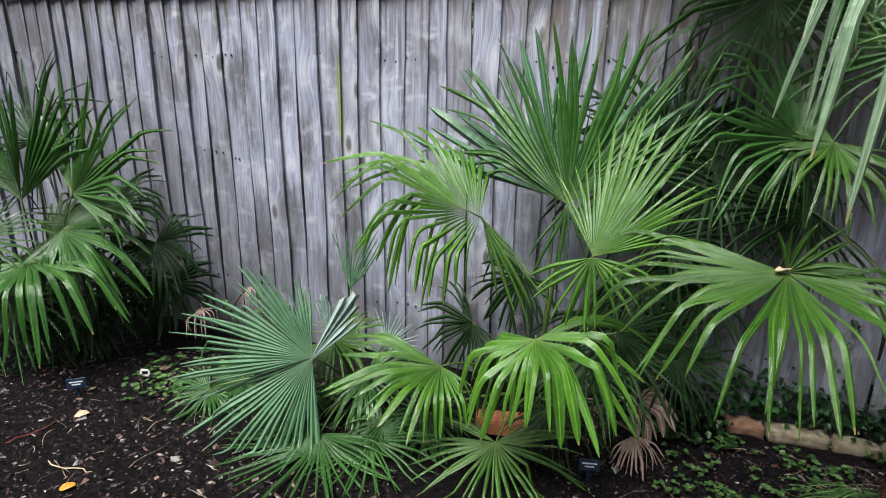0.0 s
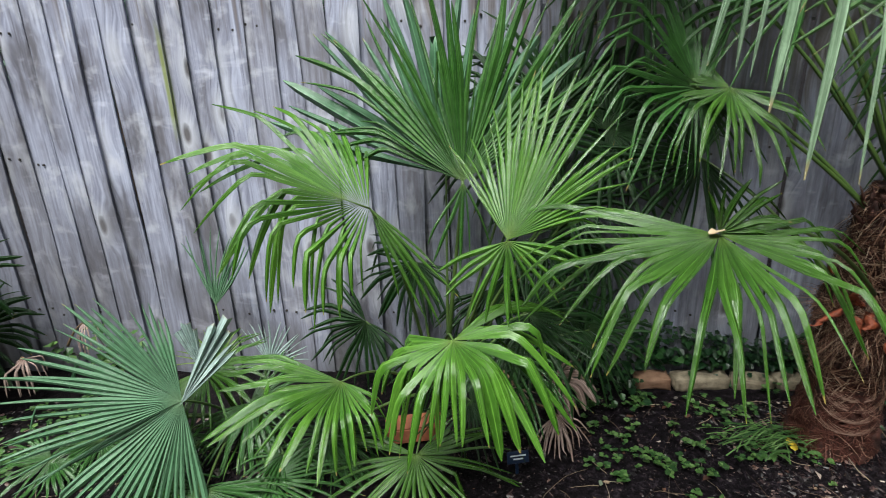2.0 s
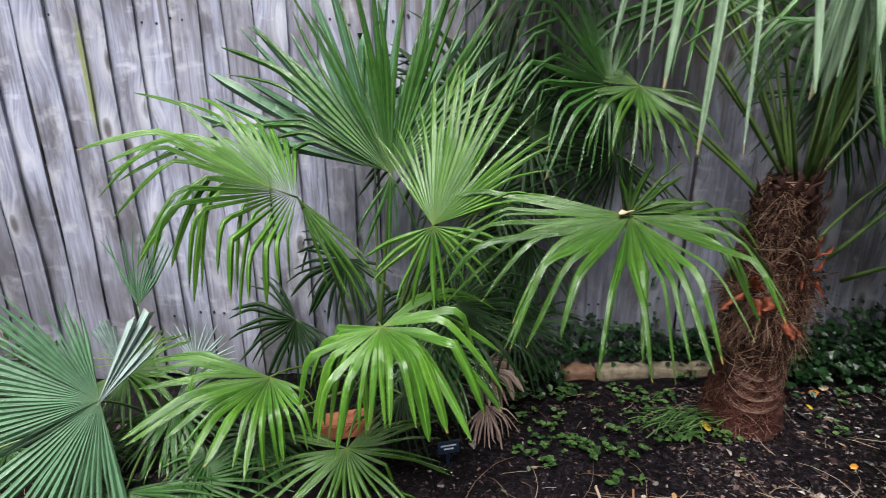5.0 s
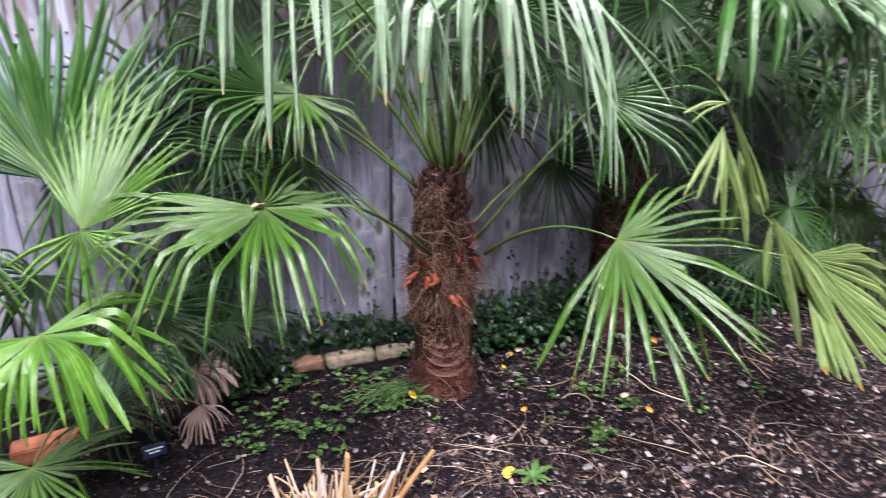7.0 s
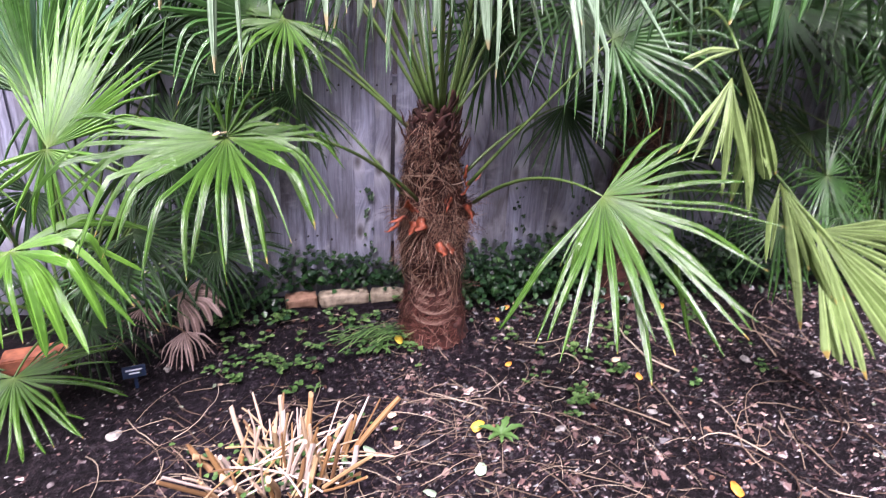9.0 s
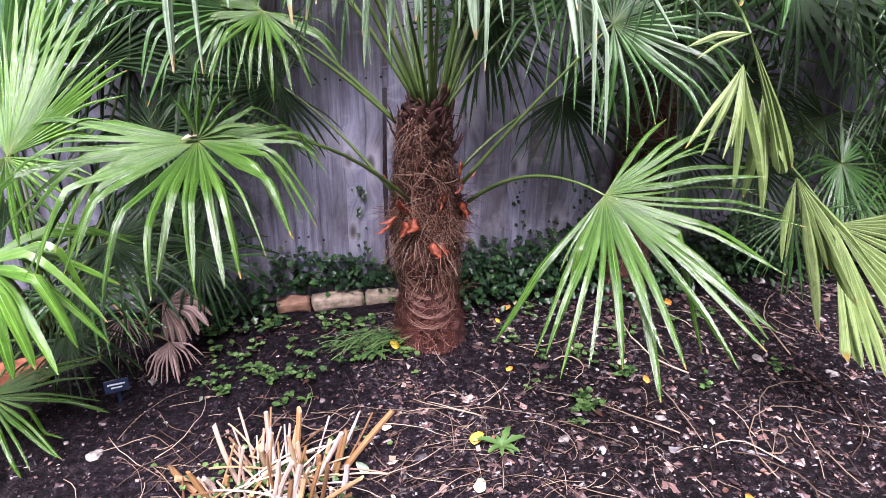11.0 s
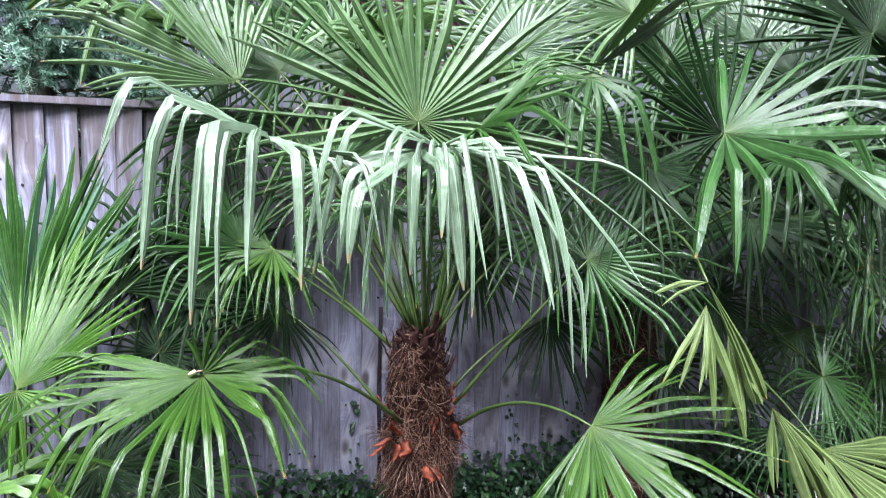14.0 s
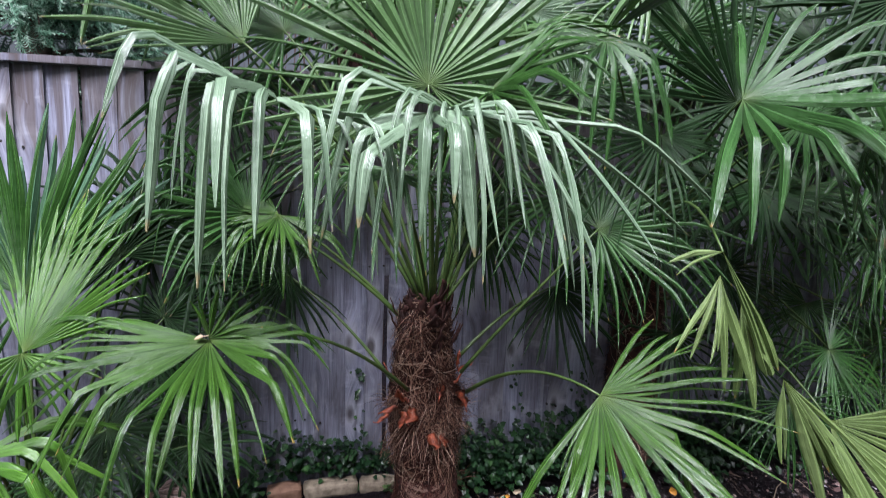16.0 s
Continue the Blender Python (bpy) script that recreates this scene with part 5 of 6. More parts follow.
fan(far_palm, (3.302, 2.1, 1.936), (2.94, 2.337, 2.725), (-0.2, -0.8, 0.6), (4.45, 2.1, 0.8), material=SHADED, span=290, count=36, fused=0.42, droop=0.3, start=0.4, back=0.8)

fan(rear_palm, (2.326, 1.620, 1.628), (2.888, 1.250, 1.296), (0.1, -0.3, 0.95), (2.27, 2.5, 1.15), material=SHEEN, span=140, count=18, fused=0.32, lengths=(0.9, 1.0, 1.0, 0.9, 0.7), droop=(1.2, 1.0, 1.6, 1.9), start=0.3, limp=0.2, arch=0.3, cup=0.0, wide=1.7, taper=0.35, label="arching fan with broad hanging fingers")
fan(far_palm, (3.442, 2.000, 0.993), (3.923, 1.800, 0.653), (-0.1, -0.5, 0.85), (4.45, 2.1, 0.8), material=LEAF, span=190, count=26, fused=0.45, droop=0.5, start=0.4, back=0.7, arch=0.25, wide=0.9)
fan(far_palm, (2.877, 2.300, 1.411), (2.642, 2.180, 1.057), (-0.2, -0.75, 0.6), (4.45, 2.1, 0.8), material=LEAF, span=270, count=30, fused=0.45, droop=0.5, start=0.4, back=0.8, arch=0.12)
fan(far_palm, (3.368, 2.350, 1.210), (3.152, 2.230, 0.820), (-0.2, -0.75, 0.6), (4.45, 2.1, 0.8), material=LEAF, span=270, count=30, fused=0.45, droop=0.5, start=0.4, back=0.8, arch=0.12)
fan(far_palm, (3.803, 2.400, 1.320), (3.687, 2.280, 0.835), (-0.2, -0.75, 0.6), (4.45, 2.1, 0.8), material=LEAF, span=270, count=30, fused=0.45, droop=0.5, start=0.4, back=0.8, arch=0.12)
fan(far_palm, (4.128, 2.300, 1.066), (3.784, 2.180, 0.682), (-0.2, -0.75, 0.6), (4.45, 2.1, 0.8), material=LEAF, span=270, count=30, fused=0.45, droop=0.5, start=0.4, back=0.8, arch=0.12)
fan(far_palm, (3.682, 2.500, 0.630), (3.314, 2.380, 0.419), (-0.2, -0.75, 0.6), (4.45, 2.1, 0.8), material=LEAF, span=270, count=30, fused=0.45, droop=0.5, start=0.4, back=0.8, arch=0.12)
fan(far_palm, (4.000, 2.450, 0.503), (3.676, 2.330, 0.209), (-0.2, -0.75, 0.6), (4.45, 2.1, 0.8), material=LEAF, span=270, count=30, fused=0.45, droop=0.5, start=0.4, back=0.8, arch=0.12)

# ---- behind the fence ----
def conifer(x, y, tall, wide, seed):
    rng = np.random.default_rng(seed)
    tree = thing("conifer_tree", (x, y, 0.0), "blue-green conifer with feathery sprays above the fence", "conifer", "conifers behind the fence")
    v, f = tube([(x, y, -0.05), (x + 0.02, y, tall * 0.35), (x - 0.02, y, tall * 0.7), (x, y, tall)], [0.11, 0.09, 0.06, 0.02], 10)
    part("trunk", local(tree, shape("trunk", v, f, WOOD_BARK, True)), tree)
    chunks, limbs = [], []
    for i in range(130):
        a, z = rng.uniform(0, 2 * math.pi), rng.uniform(1.2, tall - 0.2)
        reach = wide * (1 - 0.45 * (z - 1.2) / (tall - 1.2)) * rng.uniform(0.6, 1.0)
        root = np.array((x, y, z))
        end = root + np.array((math.cos(a) * reach, math.sin(a) * reach * 0.8, rng.uniform(-0.25, 0.2)))
        limbs.append(tube(bezier(root, (root + end) / 2 + (0, 0, 0.1), end, 5), [0.016, 0.013, 0.01, 0.007, 0.003], 5))
        for k in range(60):
            s = rng.uniform(0.3, 1.05)
            c = root + (end - root) * s + rng.normal(0, 0.06, 3)
            way = unit(end - root + rng.normal(0, 0.5, 3) * reach + np.array((0, 0, -0.3)))
            flat = unit(np.cross(way, (0, 0, 1)) + rng.normal(0, 0.5, 3))
            size = rng.uniform(0.07, 0.13)
            vs, fs = [], []
            for j in range(6):
                base = c + way * size * j / 5
                for sgn in (-1, 1):
                    w = size * 0.55 * (1 - 0.7 * j / 5)
                    tip = base + unit(way * 0.9 + flat * sgn) * w
                    q = way * 0.010
                    o = len(vs)
                    vs.extend((base - q, base + (tip - base) * 0.55 + unit(way) * 0.012, tip, base + q))
                    fs.append((o, o + 1, o + 2, o + 3) if sgn < 0 else (o, o + 3, o + 2, o + 1))
            chunks.append((vs, fs))
    v, f = gather(limbs)
    part("branchwork", local(tree, shape("branchwork", v, f, WOOD_BARK, True)), tree, kind="stuff")
    v, f = gather(chunks)
    part("crown", local(tree, shape("crown", v, f, CONIFER)), tree, "feathery blue-green sprays", "stuff")


conifer(-0.62, 3.85, 4.0, 1.05, 21)
conifer(-2.3, 4.1, 3.8, 1.0, 22)


def thatch_palm():
    """An old palm behind the fence with a skirt of dead leaves."""
    x, y = 1.15, 4.55
    palm = thing("old_palm", (x, y, 0.0), "tall palm behind the fence with hanging brown dead fronds", "palm tree")
    rng = np.random.default_rng(31)
    prof = [(0, 0.2), (0.5, 0.17), (1, 0.14)]
    v, f = trunk_shape((x, y, -0.05), (x, y, 3.6), prof, rng, 0.03)
    part("trunk", local(palm, shape("trunk", v, f, BARK, True)), palm)
    for i in range(46):
        a = rng.uniform(0, 2 * math.pi)
        z = rng.uniform(2.5, 3.6)
        out = rng.uniform(0.2, 1.0)
        hub = (x + math.cos(a) * out, y + math.sin(a) * out * 0.7, z)
        tip = (hub[0] + math.cos(a) * 0.15, hub[1] + math.sin(a) * 0.15, z - 0.62)
        fan(palm, hub, tip, (math.cos(a), math.sin(a), 0.4), (x, y, z + 0.25), material=THATCH, span=150, count=20, fused=0.3, droop=0.8,
            start=0.2, limp=0.4, back=0.8, stalk=PETIOLE_DRY, steps=8)


thatch_palm()

# ---- fence ----
PITCH, FENCE_Y = 0.109, 2.70
TOP, FOOT_Z = 1.782, 0.005


def board_mesh(k):
    """A feather-edge board: thick at one edge, thin at the other, slightly warped."""
    rng = np.random.default_rng(700 + k)
    verts, faces = [], []
    steps = 14
    for j in range(steps + 1):
        z = FOOT_Z + (TOP - FOOT_Z) * j / steps
        wob = 0.0040 * math.sin(j * 0.55 + k * 2.1) + 0.0015 * math.sin(j * 1.7 + k) + rng.normal(0, 0.0006)
        warp = 0.0030 * math.sin(j * 0.5 + k) - 0.0015
        w = 0.125
        for px, py in ((0.0, 0.0), (0.0, -0.003), (0.003, -0.006), (w - 0.010, -0.024), (w + 0.002, -0.022), (w - 0.003, 0.0)):
            verts.append((px + wob, py + warp, z))
    n = 6
    for j in range(steps):
        for i in range(n):
            m = (i + 1) % n
            faces.append((j * n + i, j * n + m, (j + 1) * n + m, (j + 1) * n + i))
    faces.append(tuple(range(n))[::-1])
    faces.append(tuple(steps * n + i for i in range(n)))
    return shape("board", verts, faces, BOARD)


def fence():
    f = tagged(new("fence"), "weathered grey feather-edge board fence with capping rail", "fence", kind="structure")
    rng = np.random.default_rng(77)
    kinds = [board_mesh(k) for k in range(7)]
    nails = []
    first = -0.953 - 40 * PITCH
    for i in range(112):
        x = first + i * PITCH
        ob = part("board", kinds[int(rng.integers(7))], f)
        lean = rng.normal(0, 0.0035)
        ob.matrix_basis = Matrix.Translation((x + rng.normal(0, 0.009), FENCE_Y + 0.003 * math.sin(i * 0.7) + rng.normal(0, 0.0015), rng.normal(0, 0.004))) @ Matrix.Rotation(lean, 4, "Y") @ Matrix.Rotation(rng.normal(0, 0.03), 4, "Z")
        for z in (0.30, 1.00, 1.50):
            for dx in (0.040, 0.085):
                if rng.random() < 0.72:
                    c = np.array((x + dx + rng.normal(0, 0.006), FENCE_Y - 0.005 - dx * 0.155, z + rng.normal(0, 0.012)))
                    ring = [c + 0.0052 * np.array((math.cos(a), 0, math.sin(a))) for a in np.linspace(0, 2 * math.pi, 7)[:-1]]
                    nails.append(([*ring, *(r + (0, 0.012, 0) for r in ring), c - (0, 0.0012, 0)], [(k, (k + 1) % 6, 6 + (k + 1) % 6, 6 + k) for k in range(6)] + [(k, 12, (k + 1) % 6) for k in range(6)]))
    v, q = gather(nails)
    part("nails", shape("nails", v, q, RUST), f, "rusty nail heads", "stuff")
    for x0 in np.arange(-5.4, 7.0, 1.83):
        x1 = x0 + 1.826
        bm = bmesh.new()
        bmesh.ops.create_cube(bm, size=1.0, matrix=Matrix.Translation(((x0 + x1) / 2, FENCE_Y - 0.008, TOP + 0.017)) @ Matrix.Diagonal((x1 - x0, 0.07, 0.03, 1)))
        bmesh.ops.bevel(bm, geom=bm.edges[:], offset=0.004, segments=2, affect="EDGES")
        me = bpy.data.meshes.new("capping_rail")
        bm.to_mesh(me)
        bm.free()
        me.materials.append(BOARD)
        part("capping_rail", me, f, "grey capping rail")
    for z in (0.30, 1.0, 1.5):
        bm = bmesh.new()
        bmesh.ops.create_cube(bm, size=1.0, matrix=Matrix.Translation((0.8, FENCE_Y + 0.045, z)) @ Matrix.Diagonal((12.4, 0.07, 0.08, 1)))
        me = bpy.data.meshes.new("rail")
        bm.to_mesh(me)
        bm.free()
        me.materials.append(BOARD)
        part("rail", me, f)
    return f


fence()


def rounded(name, size, material, place, turn=0.0, bevel=0.006, tilt=0.0, jitter=0.0, seed=1):
    bm = bmesh.new()
    bmesh.ops.create_cube(bm, size=1.0, matrix=Matrix.Diagonal((*size, 1)))
    bmesh.ops.bevel(bm, geom=bm.edges[:], offset=bevel, segments=2, affect="EDGES")
    if jitter:
        noise.seed_set(seed)
        for v in bm.verts:
            v.co += Vector(noise.noise_vector(v.co * 25 + Vector((seed, 0, 0)))) * jitter
    me = bpy.data.meshes.new(name)
    bm.to_mesh(me)
    bm.free()
    me.materials.append(material)
    ob = new(name, me)
    ob.matrix_basis = pose(*place, tilt, 0, turn)
    return ob


def edging_stone(x, w, seed):
    """A worn stone block with an uneven, chipped surface."""
    bm = bmesh.new()
    bmesh.ops.create_cube(bm, size=1.0, matrix=Matrix.Diagonal((w, 0.085, 0.062, 1)))
    bmesh.ops.subdivide_edges(bm, edges=bm.edges[:], cuts=7, use_grid_fill=True)
    half = Vector((w / 2, 0.0425, 0.031))
    for v in bm.verts:
        q = v.co.copy()
        out = Vector([max(abs(q[k]) - half[k] + 0.012, 0) / 0.012 for k in range(3)])
        if sum(1 for k in range(3) if out[k] > 0) > 1:
            v.co -= Vector([math.copysign(0.0045, q[k]) * out[k] for k in range(3)])
        v.co += Vector(noise.noise_vector(q * 16 + Vector((seed * 3.1, 0, 0)))) * 0.007 + Vector(noise.noise_vector(q * 60 + Vector((0, seed, 0)))) * 0.0025
    me = bpy.data.meshes.new("edging_brick")
    bm.to_mesh(me)
    bm.free()
    me.materials.append(BRICK if seed == 1 else EDGING)
    me.polygons.foreach_set("use_smooth", [True] * len(me.polygons))
    ob = new("edging_brick", me)
    ob.matrix_basis = pose(x + w / 2, 2.612 + 0.006 * (seed % 3), 0.014, (-4, 3, -2)[seed % 3], (2, -2, 1)[seed % 3], (-2, 2, 4)[seed % 3])
    tagged(ob, "worn pale brick edging at the foot of the fence", "brick", "edging bricks")


# the row of edging stones at the fence's foot, and a loose brick
for i, (x, w) in enumerate(((0.60, 0.15), (0.757, 0.24), (1.003, 0.17), (1.178, 0.12))):
    edging_stone(x, w, i + 1)
tagged(rounded("brick", (0.215, 0.10, 0.065), RED_BRICK, (-0.31, 2.24, 0.040), 12, 0.006, 0, 0.005, 40), "loose orange-red brick among the palm stems", "brick")


# ---- litter on the soil ----
def spot(rng, x0, x1, y0, y1):
    x, y = rng.uniform(x0, x1), rng.uniform(y0, y1)
    return np.array((x, y, soil_height(x, y)))


def chip(c, size, rng):
    """A splinter of bark: an uneven flat wedge."""
    a = rng.uniform(0, 2 * math.pi)
    l, w, h = size, size * rng.choice((rng.uniform(0.15, 0.4), rng.uniform(0.4, 0.95))), size * rng.uniform(0.12, 0.4)
    ca, sa = math.cos(a), math.sin(a)
    tilt = rng.normal(0, 0.28, 2)
    out = []
    for u, v, z in ((-l, -w * rng.uniform(0.5, 1), 0), (l * rng.uniform(0.6, 1), -w, 0), (l, w * rng.uniform(0.3, 1), 0), (-l * rng.uniform(0.5, 1), w, 0),
                    (-l * 0.7, -w * 0.3, h), (l * 0.6, w * 0.2, h)):
        out.append(c + np.array((u * ca - v * sa, u * sa + v * ca, z + u * tilt[0] + v * tilt[1] + h * 0.3)))
    return out, [(0, 1, 5, 4), (1, 2, 5), (2, 3, 4, 5), (3, 0, 4)]


def litter():
    rng = np.random.default_rng(41)
    near = [chip(spot(rng, 0.9, 3.4, 0.9, 2.5), rng.gamma(1.7, 0.0030) + 0.0018, rng) for _ in range(19000)]
    near += [chip(spot(rng, -0.2, 1.2, 1.2, 2.5), rng.gamma(1.6, 0.0022) + 0.0012, rng) for _ in range(5500)]
    near += [chip(spot(rng, -2.9, -0.6, 1.0, 2.4), rng.gamma(1.7, 0.0030) + 0.0018, rng) for _ in range(6000)]
    near += [chip(spot(rng, 1.2, 3.6, 0.9, 2.2), rng.uniform(0.006, 0.014), rng) for _ in range(900)]
    near += [chip(spot(rng, 3.2, 5.4, 0.9, 2.6), rng.gamma(2.2, 0.004) + 0.004, rng) for _ in range(2200)]
    v, f = gather(near)
    tagged(new("bark_litter", shape("bark_litter", v, f, CHIPS)), "scattered brown bark chips and dead leaf scraps on soil", "bark litter", kind="stuff")
    bits = []
    for k in range(720):
        c = spot(rng, -2.8, 4.5, 1.0, 2.6) if k < 500 else spot(rng, 0.5, 2.6, 1.15, 2.3)
        s = rng.gamma(2.0, 0.0016) + 0.0016
        ring = [c + s * rng.uniform(0.7, 1.2) * np.array((math.cos(a), math.sin(a) * 0.8, 0)) for a in np.linspace(0, 2 * math.pi, 7)[:-1]]
        top = [c + s * 0.6 * rng.uniform(0.7, 1.2) * np.array((math.cos(a), math.sin(a) * 0.8, 0)) + (0, 0, s * 0.75) for a in np.linspace(0, 2 * math.pi, 7)[:-1]]
        bits.append((ring + top, [(k, (k + 1) % 6, 6 + (k + 1) % 6, 6 + k) for k in range(6)] + [tuple(range(6, 12))]))
    v, f = gather(bits)
    tagged(new("pebbles", shape("pebbles", v, f, PEBBLE, True)), "small grey and pale pebbles lying on soil", "pebbles", kind="stuff")
    sticks = []

    def stick(c, a, l, r, bend):
        p, pts = np.array(c, dtype=float), []
        for k in range(7):
            pts.append(np.array((p[0], p[1], soil_height(p[0], p[1]) + r + 0.006 + 0.012 * math.sin(k / 6 * math.pi) * (l > 0.1))))
            p = p + np.array((math.cos(a), math.sin(a), 0)) * l / 6
            a += bend / 6 + rng.normal(0, 0.07)
        sticks.append(tube(pts, np.linspace(r, r * 0.6, 7), 4))

    for _ in range(380):
        stick(spot(rng, 0.2, 3.6, 1.0, 2.5), rng.uniform(0, 6.28), rng.gamma(2.5, 0.025) + 0.02, rng.uniform(0.0007, 0.002), rng.normal(0, 0.5))
    for _ in range(90):
        stick(spot(rng, -2.6, -0.8, 1.1, 2.2), rng.uniform(0, 6.28), rng.gamma(2.5, 0.025) + 0.02, rng.uniform(0.0007, 0.002), rng.normal(0, 0.5))
    for _ in range(150):
        stick(spot(rng, 0.0, 1.6, 1.2, 1.9), rng.normal(0.0, 0.7), rng.uniform(0.1, 0.34), rng.uniform(0.0008, 0.0019), rng.normal(0, 0.8))
    for _ in range(100):
        stick(spot(rng, 0.85, 1.9, 1.15, 1.75), rng.uniform(0, 6.28), rng.uniform(0.04, 0.16), rng.uniform(0.0006, 0.0014), rng.normal(0, 1.6))
    for _ in range(45):
        stick(spot(rng, 1.6, 4.3, 1.0, 2.2), rng.uniform(0, 6.28), rng.uniform(0.15, 0.42), rng.uniform(0.0012, 0.0034), rng.normal(0, 1.6))
    for _ in range(12):
        stick(spot(rng, 2.1, 3.5, 1.1, 2.0), rng.uniform(0, 6.28), rng.uniform(0.3, 0.6), rng.uniform(0.0022, 0.0042), rng.normal(0, 2.4))
    v, f = gather(sticks)
    tagged(new("twigs_and_straw", shape("twigs_and_straw", v, f, STRAW, True)), "pale dry straw and thin twigs strewn on soil", "twigs", kind="stuff")


litter()


def scraps():
    """Torn bits of fallen leaves, curled on the soil."""
    rng = np.random.default_rng(43)
    bits = []
    for k in range(420):
        c = spot(rng, 0.3, 2.6, 1.2, 2.5) if k < 290 else spot(rng, -2.6, 4.4, 1.0, 2.5)
        size, n = rng.gamma(2.2, 0.0028) + 0.003, 6
        turn, bend = rng.uniform(0, 6.28), rng.uniform(0.1, 0.6)
        rim = []
        for a in np.linspace(0, 2 * math.pi, n + 1)[:-1]:
            r = size * rng.uniform(0.55, 1.15)
            u, w = r * math.cos(a), r * math.sin(a) * 0.6
            rim.append(c + np.array((u * math.cos(turn) - w * math.sin(turn), u * math.sin(turn) + w * math.cos(turn), 0.006 + bend * abs(w))))
        bits.append(([c + (0, 0, 0.005), *rim], [(0, 1 + j, 1 + (j + 1) % n) for j in range(n)]))
    v, f = gather(bits)
    tagged(new("leaf_scraps", shape("leaf_scraps", v, f, SCRAP)), "torn tan, orange and grey-green leaf scraps on soil", "leaf litter", kind="stuff")


SCRAP = pieces_material("leaf_scraps", [(0.0, (0.03, 0.016, 0.014)), (0.4, (0.09, 0.042, 0.03)), (0.65, (0.19, 0.10, 0.065)), (0.78, (0.27, 0.20, 0.14)), (0.9, (0.13, 0.17, 0.12)), (1.0, (0.42, 0.44, 0.38))], 0.55, 60, 0.3)
scraps()


def leaflet(c, way, up, size, wide=0.8):
    """A small lobed leaf, bent along its middle."""
    way, up = unit(way), unit(up)
    s = unit(np.cross(up, way))
    u2 = np.cross(way, s)
    pts = [(0, 0, 0), (0.35, wide * 0.55, 0.12), (0.6, wide * 0.32, 0.06), (0.72, wide * 0.4, 0.08), (1.0, 0, -0.06), (0.72, -wide * 0.4, 0.08), (0.6, -wide * 0.32, 0.06), (0.35, -wide * 0.55, 0.12), (0.5, 0, 0.0)]
    v = [c + size * (a * way + b * s + z * u2) for a, b, z in pts]
    return v, [(0, 1, 2, 8), (8, 2, 3, 4), (8, 4, 5, 6), (0, 8, 6, 7)]


def greenery():
    rng = np.random.default_rng(51)
    ivy = []
    for _ in range(4600):
        x = rng.uniform(0.05, 4.6) if rng.random() < 0.6 else rng.uniform(1.35, 3.2)
        bump_up = 0.10 + 0.09 * (noise.noise(Vector((x * 2.2, 0, 4))) + 0.6) + (0.12 if x > 1.45 else 0.0) + (0.06 if x < 0.55 else 0)
        y = 2.68 - abs(rng.normal(0, 0.07)) * (1.6 if x > 1.4 or x < 0.6 else 0.7)
        if 0.6 < x < 1.4 and y < 2.645 and rng.random() < 0.8:
            y = 2.67
        z = rng.uniform(0.0, 1.0) ** 1.3 * bump_up * max(0.25, 1 - (2.68 - y) * 2.2) + 0.02
        if 0.6 < x < 1.4 and y > 2.64:
            z += 0.05
        ivy.append(leaflet(np.array((x, y, z)), (rng.normal(0, 0.6), -1, rng.normal(-0.2, 0.5)), (rng.normal(0, 0.4), -0.6, 1), rng.uniform(0.02, 0.045)))
    for _ in range(120):
        x = rng.choice((0.99, 1.75, 2.1, 3.0, 3.6)) + rng.normal(0, 0.03)
        ivy.append(leaflet(np.array((x, 2.672, rng.uniform(0.1, 0.55))), (rng.normal(0, 0.6), -0.4, -0.6), (0, -1, 0.3), rng.uniform(0.012, 0.03)))
    v, f = gather(ivy)
    tagged(new("ivy", shape("ivy", v, f, IVY)), "low dark green ivy along the foot of the fence", "ivy", kind="stuff")
    weeds = []

    def clump(x, y, n, spread, size):
        for _ in range(n):
            dx, dy = rng.normal(0, spread, 2)
            h = rng.uniform(0.01, 0.045)
            c = np.array((x + dx, y + dy, soil_height(x + dx, y + dy) + h))
            for k in range(3):
                a = rng.uniform(0, 6.28)
                weeds.append(leaflet(c, (math.cos(a), math.sin(a), 0.15), (rng.normal(0, 0.2), rng.normal(0, 0.2), 1), rng.uniform(0.6, 1.2) * size, 0.9))

    for _ in range(46):
        clump(rng.uniform(0.3, 1.15), rng.uniform(2.08, 2.56), int(rng.integers(2, 7)), 0.03, 0.023)
    for _ in range(16):
        clump(rng.uniform(1.4, 2.6), rng.uniform(1.7, 2.45), int(rng.integers(2, 7)), 0.025, 0.02)
    for px, py, n, s in ((1.70, 1.72, 10, 0.03), (1.62, 1.65, 5, 0.02), (1.92, 1.85, 10, 0.03), (1.80, 2.0, 9, 0.03), (2.05, 2.1, 7, 0.04), (0.42, 2.02, 6, 0.02), (0.62, 1.95, 4, 0.02)):
        clump(px, py, n, s, 0.026)
    for _ in range(26):
        clump(rng.uniform(-2.1, -1.45), rng.uniform(1.95, 2.5), int(rng.integers(5, 12)), 0.05, 0.024)
    v, f = gather(weeds)
    tagged(new("ground_weeds", shape("ground_weeds", v, f, WEED)), "patches of small bright clover-like weeds on soil", "weeds", kind="stuff")


greenery()


